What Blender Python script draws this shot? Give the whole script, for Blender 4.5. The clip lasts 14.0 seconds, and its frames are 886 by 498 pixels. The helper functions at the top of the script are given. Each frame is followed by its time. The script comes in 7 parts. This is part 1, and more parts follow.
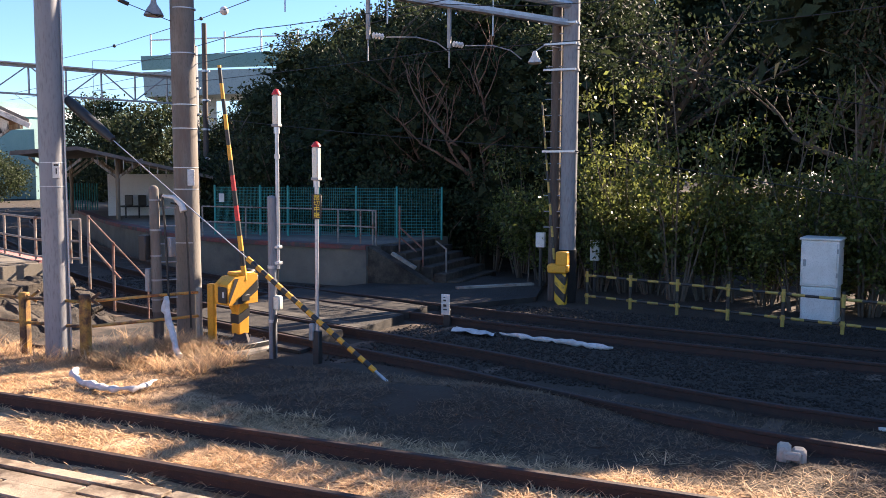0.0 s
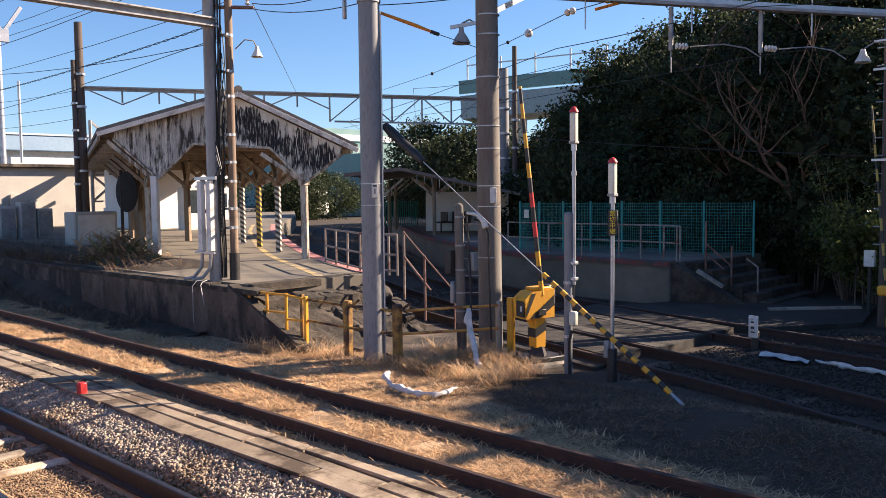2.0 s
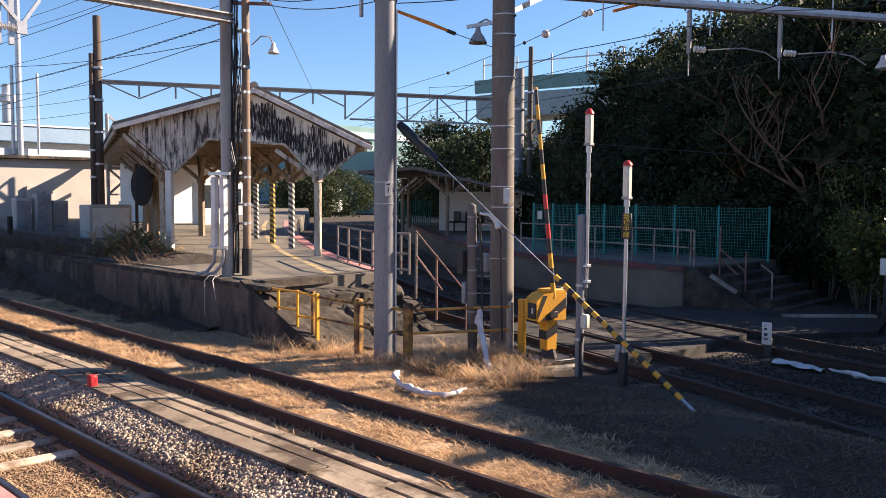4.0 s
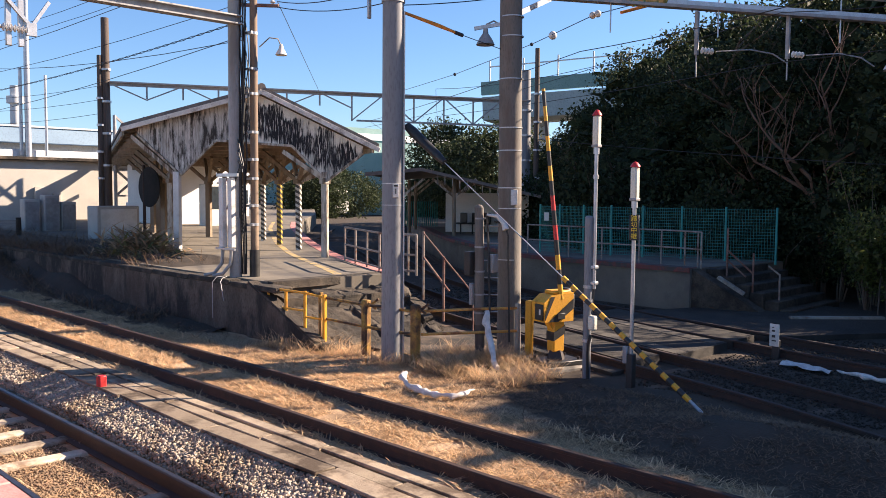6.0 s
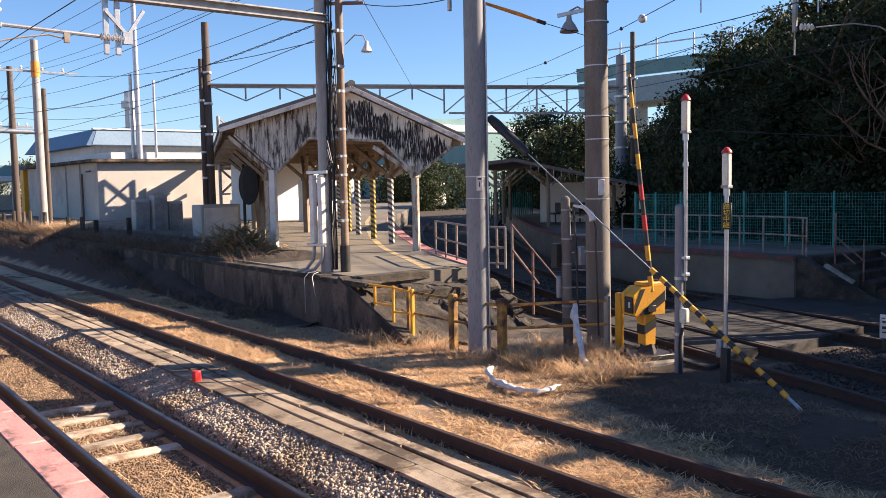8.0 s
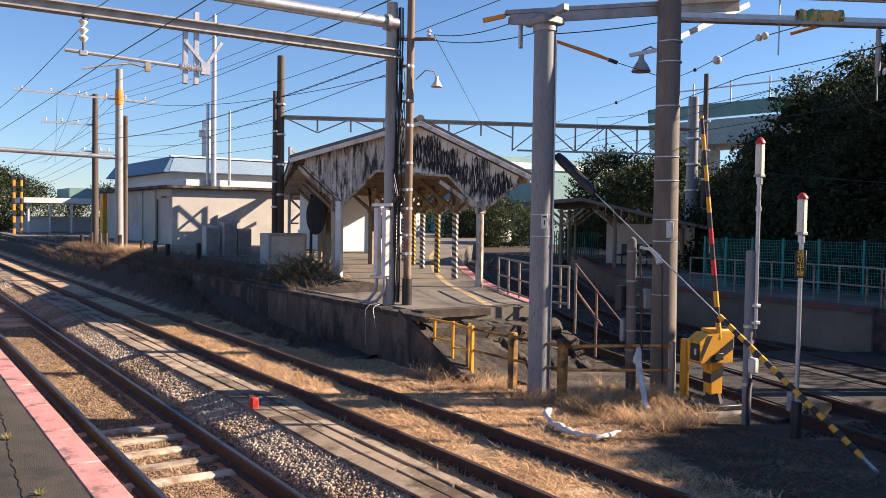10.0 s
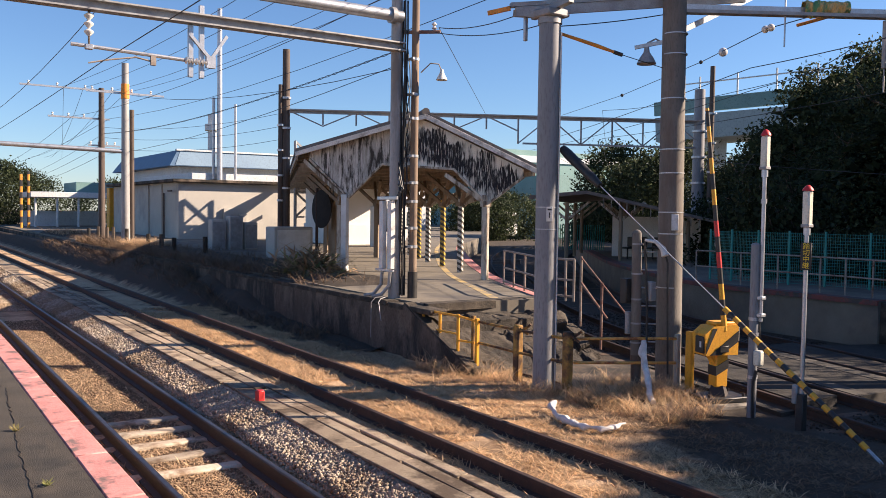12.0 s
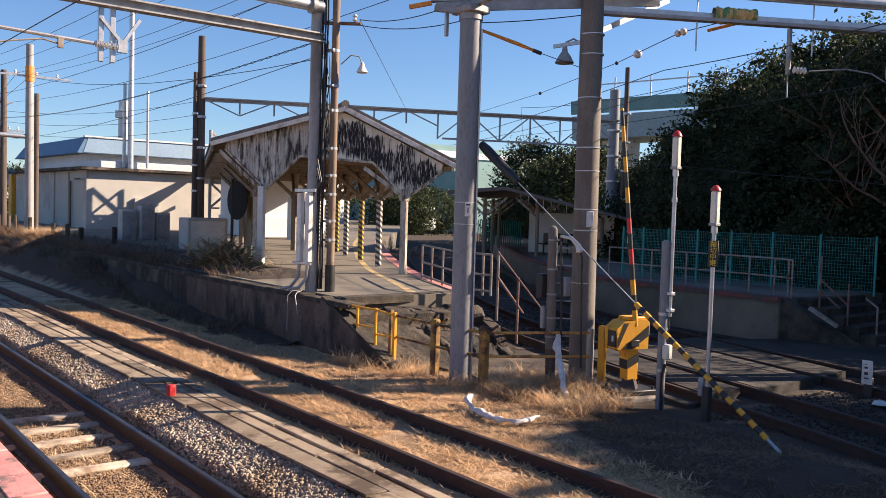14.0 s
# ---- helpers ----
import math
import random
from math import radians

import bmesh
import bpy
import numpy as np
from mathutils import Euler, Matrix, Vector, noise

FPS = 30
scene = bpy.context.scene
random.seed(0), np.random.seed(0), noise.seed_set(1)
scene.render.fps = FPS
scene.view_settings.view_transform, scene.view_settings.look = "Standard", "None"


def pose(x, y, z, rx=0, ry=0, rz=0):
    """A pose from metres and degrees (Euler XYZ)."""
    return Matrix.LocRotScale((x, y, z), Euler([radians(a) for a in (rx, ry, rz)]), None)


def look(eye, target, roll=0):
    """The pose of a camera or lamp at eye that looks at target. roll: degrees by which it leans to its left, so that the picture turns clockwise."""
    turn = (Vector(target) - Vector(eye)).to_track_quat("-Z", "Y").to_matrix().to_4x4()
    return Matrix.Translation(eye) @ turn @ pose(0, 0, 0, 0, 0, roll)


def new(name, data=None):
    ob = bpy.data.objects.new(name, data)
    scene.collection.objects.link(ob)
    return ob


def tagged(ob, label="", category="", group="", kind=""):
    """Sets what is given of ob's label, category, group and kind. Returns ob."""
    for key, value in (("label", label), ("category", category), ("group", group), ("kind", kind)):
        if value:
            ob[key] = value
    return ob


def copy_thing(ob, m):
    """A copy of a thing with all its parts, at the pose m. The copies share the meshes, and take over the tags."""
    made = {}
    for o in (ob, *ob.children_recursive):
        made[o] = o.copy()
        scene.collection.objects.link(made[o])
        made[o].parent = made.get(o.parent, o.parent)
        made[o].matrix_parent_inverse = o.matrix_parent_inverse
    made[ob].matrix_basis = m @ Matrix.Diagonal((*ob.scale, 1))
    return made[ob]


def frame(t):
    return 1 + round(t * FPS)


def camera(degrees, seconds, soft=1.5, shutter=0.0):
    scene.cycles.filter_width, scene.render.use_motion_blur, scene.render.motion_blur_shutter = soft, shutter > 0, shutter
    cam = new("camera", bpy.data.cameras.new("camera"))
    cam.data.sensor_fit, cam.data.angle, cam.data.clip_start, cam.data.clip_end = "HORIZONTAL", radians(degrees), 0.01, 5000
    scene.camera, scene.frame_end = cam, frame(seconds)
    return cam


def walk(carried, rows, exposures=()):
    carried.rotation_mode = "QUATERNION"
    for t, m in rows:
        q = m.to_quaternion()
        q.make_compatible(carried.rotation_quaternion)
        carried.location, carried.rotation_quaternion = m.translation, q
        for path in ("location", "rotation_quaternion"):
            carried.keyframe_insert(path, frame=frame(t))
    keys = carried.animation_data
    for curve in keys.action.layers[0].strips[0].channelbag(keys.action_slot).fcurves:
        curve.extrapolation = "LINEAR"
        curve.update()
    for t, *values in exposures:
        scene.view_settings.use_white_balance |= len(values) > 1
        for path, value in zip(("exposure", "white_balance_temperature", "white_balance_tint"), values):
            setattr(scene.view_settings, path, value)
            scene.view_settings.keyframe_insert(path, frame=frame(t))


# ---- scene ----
cam = camera(55.20, 14.0, 0.6)
PATH = [
    (0, pose(-0.125, -0.144, 2.547, 84.985, -0.360, 22.984)),
    (0.5, pose(-0.004, -0.126, 2.562, 84.802, -0.492, 33.980)),
    (1, pose(0.043, -0.090, 2.557, 84.760, -0.150, 39.430)),
    (1.5, pose(0.037, -0.062, 2.560, 85.310, 0.173, 41.748)),
    (2, pose(0.021, -0.035, 2.565, 86.039, 0.640, 43.660)),
    (2.5, pose(0.004, -0.021, 2.566, 86.173, 0.440, 44.575)),
    (3, pose(-0.000, -0.002, 2.570, 86.001, -0.100, 44.601)),
    (5.5, pose(-0.001, -0.018, 2.568, 86.125, -0.595, 44.627)),
    (6, pose(-0.004, -0.033, 2.570, 86.088, -0.451, 44.994)),
    (6.5, pose(-0.007, -0.021, 2.564, 85.987, -0.115, 46.111)),
    (7, pose(-0.088, 0.047, 2.561, 85.955, 0.328, 47.906)),
    (7.5, pose(-0.009, 0.128, 2.570, 85.468, 0.788, 50.836)),
    (8, pose(0.066, 0.214, 2.604, 85.489, 1.098, 51.702)),
    (8.5, pose(0.045, 0.265, 2.609, 87.089, 0.526, 51.454)),
    (9, pose(-0.003, 0.282, 2.608, 88.092, -0.632, 54.568)),
    (11.5, pose(0.026, 0.294, 2.589, 87.496, -0.739, 56.786)),
    (12, pose(0.027, 0.293, 2.592, 87.471, -0.778, 56.558)),
    (12.5, pose(0.034, 0.292, 2.594, 87.523, -0.886, 55.746)),
    (13, pose(0.038, 0.278, 2.585, 87.563, -1.025, 54.666)),
    (13.5, pose(0.032, 0.290, 2.592, 87.418, -0.965, 53.848)),
    (14, pose(0.024, 0.289, 2.589, 87.200, -1.725, 51.065)),
]
walk(cam, PATH, exposures=[(0.0, 2.2, 6200, 15), (0.5, 1.95, 6200, 15), (1.0, 1.7, 6200, 15), (1.5, 1.6, 6200, 15), (3.0, 1.6, 6200, 15), (5.5, 1.7, 6200, 15), (7.5, 1.68, 6200, 15), (9.0, 1.55, 6200, 15), (11.5, 1.42, 6200, 15), (14.0, 1.42, 6200, 15)])

# ---- world and light ----
SUN_AZ, SUN_EL = radians(62), radians(29)
world = bpy.data.worlds.new("sky")
scene.world = world
world.use_nodes = True
sky = world.node_tree.nodes.new("ShaderNodeTexSky")
sky.sky_type, sky.sun_disc = "NISHITA", False
sky.sun_elevation, sky.sun_rotation = SUN_EL, radians(90) - SUN_AZ
sky.air_density, sky.dust_density, sky.ozone_density = 1.0, 0.1, 6.0
bgn = world.node_tree.nodes["Background"]
bgn.inputs[1].default_value = 0.055
world.node_tree.links.new(sky.outputs[0], bgn.inputs[0])
sun_data = bpy.data.lights.new("sun", "SUN")
sun_data.energy, sun_data.angle, sun_data.color = 5.0, radians(0.5), (1.0, 0.80, 0.58)
sun = new("sun", sun_data)
sun.matrix_world = look((math.cos(SUN_EL) * math.cos(SUN_AZ) * 40, math.cos(SUN_EL) * math.sin(SUN_AZ) * 40, math.sin(SUN_EL) * 40), (0, 0, 0))

# ---- materials ----
def mat(name, a, b, rough=0.8, scale=6.0, fine=60.0, bump=0.3, metal=0.0, stain=None, stain_at=0.6, stretch=(1, 1, 1), rand=0.0, island=False, depth=0.01):
    """Two colours mixed by noise at two scales, an optional stain, bump and a random shade for each piece."""
    m = bpy.data.materials.new(name)
    m.use_nodes = True
    nt = m.node_tree
    bs = nt.nodes["Principled BSDF"]
    tc = nt.nodes.new("ShaderNodeTexCoord")
    mp = nt.nodes.new("ShaderNodeMapping")
    mp.inputs["Scale"].default_value = stretch
    place = nt.nodes.new("ShaderNodeNewGeometry").outputs["Position"] if rand and not island else tc.outputs["Object"]
    nt.links.new(place, mp.inputs[0])
    def nz(s, d, r=0.6):
        n = nt.nodes.new("ShaderNodeTexNoise")
        n.inputs["Scale"].default_value, n.inputs["Detail"].default_value, n.inputs["Roughness"].default_value = s, d, r
        nt.links.new(mp.outputs[0], n.inputs["Vector"])
        return n.outputs["Fac"]
    def ramp(src, lo, hi):
        r = nt.nodes.new("ShaderNodeMapRange")
        r.inputs["From Min"].default_value, r.inputs["From Max"].default_value = lo, hi
        nt.links.new(src, r.inputs["Value"])
        return r.outputs[0]
    def mix(fac, x, y):
        n = nt.nodes.new("ShaderNodeMix")
        n.data_type = "RGBA"
        if isinstance(fac, float): n.inputs[0].default_value = fac
        else: nt.links.new(fac, n.inputs[0])
        for sock, v in ((n.inputs[6], x), (n.inputs[7], y)):
            if isinstance(v, tuple): sock.default_value = (*v, 1)
            else: nt.links.new(v, sock)
        return n.outputs[2]
    big, small = nz(scale, 4), nz(fine, 3)
    col = mix(ramp(big, 0.35, 0.65), a, b)
    dark = tuple(c * 0.6 for c in a)
    col = mix(ramp(small, 0.5, 0.8), col, dark)
    if stain: col = mix(ramp(nz(scale * 0.45, 5, 0.7), stain_at - 0.06, stain_at + 0.06), col, stain)
    if rand:
        hs = nt.nodes.new("ShaderNodeHueSaturation")
        if island:
            src = nt.nodes.new("ShaderNodeNewGeometry").outputs["Random Per Island"]
        else:
            src = nt.nodes.new("ShaderNodeObjectInfo").outputs["Random"]
        r = nt.nodes.new("ShaderNodeMapRange")
        r.inputs["To Min"].default_value, r.inputs["To Max"].default_value = 1 - rand, 1 + rand
        nt.links.new(src, r.inputs["Value"])
        nt.links.new(r.outputs[0], hs.inputs["Value"])
        nt.links.new(col, hs.inputs["Color"])
        col = hs.outputs[0]
    nt.links.new(col, bs.inputs["Base Color"])
    bs.inputs["Roughness"].default_value, bs.inputs["Metallic"].default_value = rough, metal
    if bump:
        bp = nt.nodes.new("ShaderNodeBump")
        bp.inputs["Strength"].default_value, bp.inputs["Distance"].default_value = bump, depth
        nt.links.new(small, bp.inputs["Height"])
        nt.links.new(bp.outputs[0], bs.inputs["Normal"])
    return m

def stripes(name, a, b, width, slope=1.0, axis=2, rough=0.5, dirt=(0.08, 0.06, 0.04), across="SUBTRACT"):
    """Painted slanting stripes of two colours, worn by noise."""
    m = mat(name, a, a, rough, 5, 50, 0.15)
    nt = m.node_tree
    bs = nt.nodes["Principled BSDF"]
    tc = nt.nodes.new("ShaderNodeTexCoord")
    sp = nt.nodes.new("ShaderNodeSeparateXYZ")
    nt.links.new(tc.outputs["Object"], sp.inputs[0])
    def ma(op, x, y):
        n = nt.nodes.new("ShaderNodeMath")
        n.operation = op
        for s, v in zip(n.inputs, (x, y)):
            if isinstance(v, (int, float)): s.default_value = v
            else: nt.links.new(v, s)
        return n.outputs[0]
    other = ma(across, sp.outputs[0], sp.outputs[1]) if axis == 2 else sp.outputs[2]
    v = ma("ADD", sp.outputs[axis], ma("MULTIPLY", other, slope))
    f = ma("GREATER_THAN", ma("FRACT", ma("DIVIDE", v, width * 2), 0), 0.5)
    mx = nt.nodes.new("ShaderNodeMix")
    mx.data_type = "RGBA"
    nt.links.new(f, mx.inputs[0])
    mx.inputs[6].default_value, mx.inputs[7].default_value = (*a, 1), (*b, 1)
    nz = nt.nodes.new("ShaderNodeTexNoise")
    nz.inputs["Scale"].default_value, nz.inputs["Detail"].default_value = 14, 5
    nt.links.new(tc.outputs["Object"], nz.inputs["Vector"])
    mr = nt.nodes.new("ShaderNodeMapRange")
    mr.inputs["From Min"].default_value, mr.inputs["From Max"].default_value, mr.inputs["To Max"].default_value = 0.52, 0.75, 0.8
    nt.links.new(nz.outputs["Fac"], mr.inputs["Value"])
    m2 = nt.nodes.new("ShaderNodeMix")
    m2.data_type = "RGBA"
    nt.links.new(mr.outputs[0], m2.inputs[0])
    nt.links.new(mx.outputs[2], m2.inputs[6])
    m2.inputs[7].default_value = (*dirt, 1)
    nt.links.new(m2.outputs[2], bs.inputs["Base Color"])
    return m

GROUND = mat("trackside_earth", (0.44, 0.29, 0.17), (0.58, 0.41, 0.25), 0.95, 1.3, 38, 0.9, stain=(0.27, 0.175, 0.10), stain_at=0.56, depth=0.03)
# Dark soil, with shade put into its colour as well.
SOIL = mat("dark_shaded_soil", (0.036, 0.028, 0.021), (0.068, 0.050, 0.035), 0.95, 1.6, 45, 0.9, stain=(0.035, 0.03, 0.026), stain_at=0.55, depth=0.03)
def blend_by(m, layer, a, b):
    """Mixes a second, noisy colour into m where the sheet's own layer says so."""
    nt = m.node_tree
    bs = nt.nodes["Principled BSDF"]
    src = bs.inputs["Base Color"].links[0].from_socket
    at = nt.nodes.new("ShaderNodeAttribute")
    at.attribute_name = layer
    n1, n2 = nt.nodes.new("ShaderNodeTexNoise"), nt.nodes.new("ShaderNodeTexNoise")
    tc = nt.nodes.new("ShaderNodeTexCoord")
    for n, s_, d in ((n1, 2.5, 6), (n2, 6.0, 8)):
        n.inputs["Scale"].default_value, n.inputs["Detail"].default_value, n.inputs["Roughness"].default_value = s_, d, 0.7
        nt.links.new(tc.outputs["Object"], n.inputs["Vector"])
    c = nt.nodes.new("ShaderNodeMix"); c.data_type = "RGBA"
    nt.links.new(n2.outputs["Fac"], c.inputs[0])
    c.inputs[6].default_value, c.inputs[7].default_value = (*a, 1), (*b, 1)
    ad = nt.nodes.new("ShaderNodeMath"); ad.operation = "MULTIPLY_ADD"
    nt.links.new(n1.outputs["Fac"], ad.inputs[0]); ad.inputs[1].default_value = 1.2
    nt.links.new(at.outputs["Fac"], ad.inputs[2])
    mr = nt.nodes.new("ShaderNodeMapRange")
    mr.inputs["From Min"].default_value, mr.inputs["From Max"].default_value = 0.92, 1.3
    nt.links.new(ad.outputs[0], mr.inputs["Value"])
    mx = nt.nodes.new("ShaderNodeMix"); mx.data_type = "RGBA"
    nt.links.new(mr.outputs[0], mx.inputs[0]); nt.links.new(src, mx.inputs[6]); nt.links.new(c.outputs[2], mx.inputs[7])
    nt.links.new(mx.outputs[2], bs.inputs["Base Color"])
# bare soil colour, lowered further for the ground in tree shade
blend_by(GROUND, "soil", (0.024, 0.018, 0.013), (0.074, 0.053, 0.035))
# Leaf litter made near black: the wood's shade is put into its colour.
LITTER = mat("shaded_leaf_litter", (0.030, 0.022, 0.015), (0.055, 0.04, 0.026), 0.95, 2.5, 30, 0.9, depth=0.05)
def leafy(m, share=0.4):
    """Lets light through thin leaves."""
    nt = m.node_tree
    bs = nt.nodes["Principled BSDF"]
    tr = nt.nodes.new("ShaderNodeBsdfTranslucent")
    nt.links.new(bs.inputs["Base Color"].links[0].from_socket, tr.inputs[0])
    mx = nt.nodes.new("ShaderNodeMixShader")
    mx.inputs[0].default_value = share
    nt.links.new(bs.outputs[0], mx.inputs[1])
    nt.links.new(tr.outputs[0], mx.inputs[2])
    nt.links.new(mx.outputs[0], nt.nodes["Material Output"].inputs[0])
    return m
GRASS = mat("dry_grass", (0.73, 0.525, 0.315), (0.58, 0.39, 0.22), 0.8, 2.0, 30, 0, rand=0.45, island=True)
# Darker copy of the dry grass, with shade put into its colour.
SHADESTRAW = mat("shaded_brown_straw", (0.24, 0.158, 0.095), (0.15, 0.096, 0.058), 0.85, 2.0, 30, 0, rand=0.5, island=True)
GREEN = mat("half_green_grass", (0.20, 0.22, 0.06), (0.32, 0.26, 0.10), 0.8, 2.0, 30, 0, rand=0.4, island=True)
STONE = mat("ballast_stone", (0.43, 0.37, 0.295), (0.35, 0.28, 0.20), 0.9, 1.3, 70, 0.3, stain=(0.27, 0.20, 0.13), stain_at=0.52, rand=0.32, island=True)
# Oily ballast, its colour lowered further to stand in for tree shade.
DARKSTONE = mat("oily_shaded_ballast", (0.026, 0.020, 0.015), (0.048, 0.036, 0.026), 0.9, 5, 70, 0.3, rand=0.5, island=True)
RUST = mat("rusty_rail_steel", (0.052, 0.027, 0.019), (0.028, 0.018, 0.015), 0.75, 9, 90, 0.4)
RAILTOP = mat("polished_rail_head", (0.19, 0.19, 0.215), (0.12, 0.115, 0.125), 0.45, 8, 60, 0.05, metal=1.0)
GRIT = mat("brown_track_grit", (0.17, 0.11, 0.066), (0.26, 0.185, 0.115), 0.9, 2, 70, 0.3, rand=0.5, island=True)
SLEEPER = mat("weathered_sleeper", (0.52, 0.45, 0.35), (0.38, 0.31, 0.23), 0.9, 4, 50, 0.5, stain=(0.20, 0.14, 0.09), stain_at=0.54, rand=0.3)
WOODSLEEPER = mat("old_wood_sleeper", (0.13, 0.085, 0.055), (0.08, 0.055, 0.04), 0.9, 4, 50, 0.5, rand=0.3, stretch=(8, 1, 8))
DUCT = mat("duct_lid_timber", (0.36, 0.29, 0.205), (0.27, 0.205, 0.145), 0.9, 3, 60, 0.6, stain=(0.10, 0.07, 0.045), stain_at=0.54, rand=0.32)
# Darker copy of the platform asphalt: tree shade is put into it.
DARKASPHALT = mat("shaded_old_crossing_asphalt", (0.030, 0.026, 0.022), (0.05, 0.042, 0.034), 0.92, 1.7, 140, 0.9, stain=(0.02, 0.018, 0.016), stain_at=0.55)
ASPHALT = mat("platform_asphalt", (0.05, 0.042, 0.032), (0.078, 0.064, 0.048), 0.92, 1.7, 140, 0.9, stain=(0.03, 0.026, 0.022), stain_at=0.55)
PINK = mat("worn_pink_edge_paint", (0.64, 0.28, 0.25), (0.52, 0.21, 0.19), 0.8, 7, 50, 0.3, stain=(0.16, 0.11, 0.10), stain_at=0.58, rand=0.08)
# Darker copy of the edge paint: the far platform's shade is in it.
SHADERED = mat("shaded_dull_red_edge", (0.22, 0.06, 0.055), (0.15, 0.05, 0.045), 0.85, 5, 50, 0.3, stain=(0.07, 0.06, 0.055), stain_at=0.52)
RAILDARK = mat("blue_black_rail_steel", (0.026, 0.020, 0.021), (0.040, 0.028, 0.024), 0.6, 9, 90, 0.3)
RAMPC = mat("worn_ramp_concrete", (0.046, 0.036, 0.027), (0.105, 0.084, 0.062), 0.92, 4.2, 34, 1.0, stain=(0.03, 0.025, 0.02), stain_at=0.53, depth=0.03)
DECK = mat("old_platform_paving", (0.135, 0.118, 0.092), (0.205, 0.178, 0.140), 0.9, 1.1, 80, 0.4, stain=(0.10, 0.09, 0.08), stain_at=0.57)
PALESTRIP = mat("pale_crossing_concrete", (0.095, 0.084, 0.070), (0.060, 0.052, 0.043), 0.92, 3.0, 60, 0.6, stain=(0.04, 0.035, 0.03), stain_at=0.55)
CONC = mat("stained_concrete", (0.080, 0.058, 0.042), (0.165, 0.128, 0.096), 0.92, 2.4, 38, 0.9, stain=(0.026, 0.022, 0.018), stain_at=0.5, stretch=(1, 1, 0.45), depth=0.03)
CONCLT = mat("pale_concrete", (0.42, 0.38, 0.32), (0.30, 0.27, 0.23), 0.9, 2.5, 60, 0.4, stain=(0.14, 0.12, 0.10))
OCHRE = mat("faded_ochre_line", (0.56, 0.39, 0.13), (0.44, 0.32, 0.14), 0.9, 5, 60, 0.2, stain=(0.2, 0.18, 0.15), stain_at=0.5)
STEELPOLE = mat("grey_painted_steel", (0.195, 0.20, 0.215), (0.24, 0.243, 0.255), 0.5, 3, 40, 0.1, stain=(0.17, 0.16, 0.155), stretch=(1, 1, 0.2))
PALEPOLE = mat("weathered_pale_steel", (0.34, 0.335, 0.33), (0.26, 0.255, 0.25), 0.55, 3, 40, 0.1, stain=(0.20, 0.18, 0.16), stretch=(1, 1, 0.25))
CONCPOLE = mat("spun_concrete_pole", (0.150, 0.136, 0.119), (0.200, 0.180, 0.156), 0.85, 3, 60, 0.25, stain=(0.14, 0.11, 0.09), stretch=(1, 1, 0.2))
BROWNPOLE = mat("brown_concrete_pole", (0.25, 0.18, 0.125), (0.17, 0.12, 0.085), 0.8, 4, 60, 0.3, stretch=(1, 1, 0.3))
WOODPOLE = mat("dark_wood_pole", (0.075, 0.055, 0.045), (0.13, 0.10, 0.08), 0.85, 4, 50, 0.5, stretch=(4, 4, 0.3))
GALV = mat("galvanised_steel", (0.55, 0.56, 0.58), (0.42, 0.43, 0.45), 0.4, 6, 50, 0.08, metal=0.7)
DULLSTEEL = mat("dull_grey_steel", (0.36, 0.36, 0.36), (0.26, 0.25, 0.25), 0.55, 5, 50, 0.1, metal=0.3)
RUSTGREY = mat("rust_flecked_grey_railing", (0.30, 0.265, 0.235), (0.22, 0.165, 0.13), 0.7, 8, 60, 0.2, stain=(0.16, 0.07, 0.04))
REDRAIL = mat("rusted_red_handrail", (0.16, 0.062, 0.040), (0.25, 0.17, 0.14), 0.75, 7, 60, 0.3)
WHITE = mat("dirty_white_paint", (0.74, 0.73, 0.70), (0.60, 0.58, 0.54), 0.6, 2.5, 50, 0.15, stain=(0.42, 0.38, 0.33), stain_at=0.62)
WHITEWALL = mat("white_rendered_wall", (0.80, 0.78, 0.74), (0.72, 0.70, 0.66), 0.8, 0.8, 40, 0.15)
CREAM = mat("cream_lamp_tube", (0.72, 0.68, 0.55), (0.64, 0.60, 0.50), 0.4, 4, 40, 0.0)
RED = mat("red_cap_paint", (0.62, 0.03, 0.03), (0.48, 0.03, 0.03), 0.45, 6, 50, 0.1)
BLACK = mat("black_paint", (0.02, 0.02, 0.02), (0.035, 0.032, 0.03), 0.5, 6, 50, 0.1)
# Rough near-black, for the signal pole's foot and the mirror disc.
MATTBLACK = mat("matt_black", (0.012, 0.011, 0.010), (0.022, 0.019, 0.016), 0.95, 6, 50, 0.3)
RUBBER = mat("black_cable_sheath", (0.015, 0.015, 0.016), (0.03, 0.03, 0.03), 0.55, 6, 50, 0.1)
YELLOW = mat("worn_yellow_paint", (0.80, 0.385, 0.026), (0.70, 0.32, 0.026), 0.5, 5, 45, 0.2, stain=(0.20, 0.09, 0.03), stain_at=0.66)
RUSTYEL = mat("rusted_yellow_post", (0.17, 0.085, 0.036), (0.40, 0.23, 0.045), 0.8, 7, 45, 0.5, stain=(0.055, 0.03, 0.018), stain_at=0.52)
# Brighter copy of the flaking rusted yellow, sunlight put into its colour.
RUSTPALE = mat("sunlit_flaking_rail", (0.66, 0.33, 0.06), (0.56, 0.30, 0.10), 0.7, 9, 45, 0.4, stain=(0.24, 0.09, 0.035), stain_at=0.55)
HAZARD = stripes("hazard_stripe_guard", (0.70, 0.42, 0.03), (0.02, 0.02, 0.02), 0.17, 1.0)
POSTBAND = stripes("post_stripe_white", (0.60, 0.56, 0.49), (0.05, 0.045, 0.04), 0.074, 0.5, across="ADD")
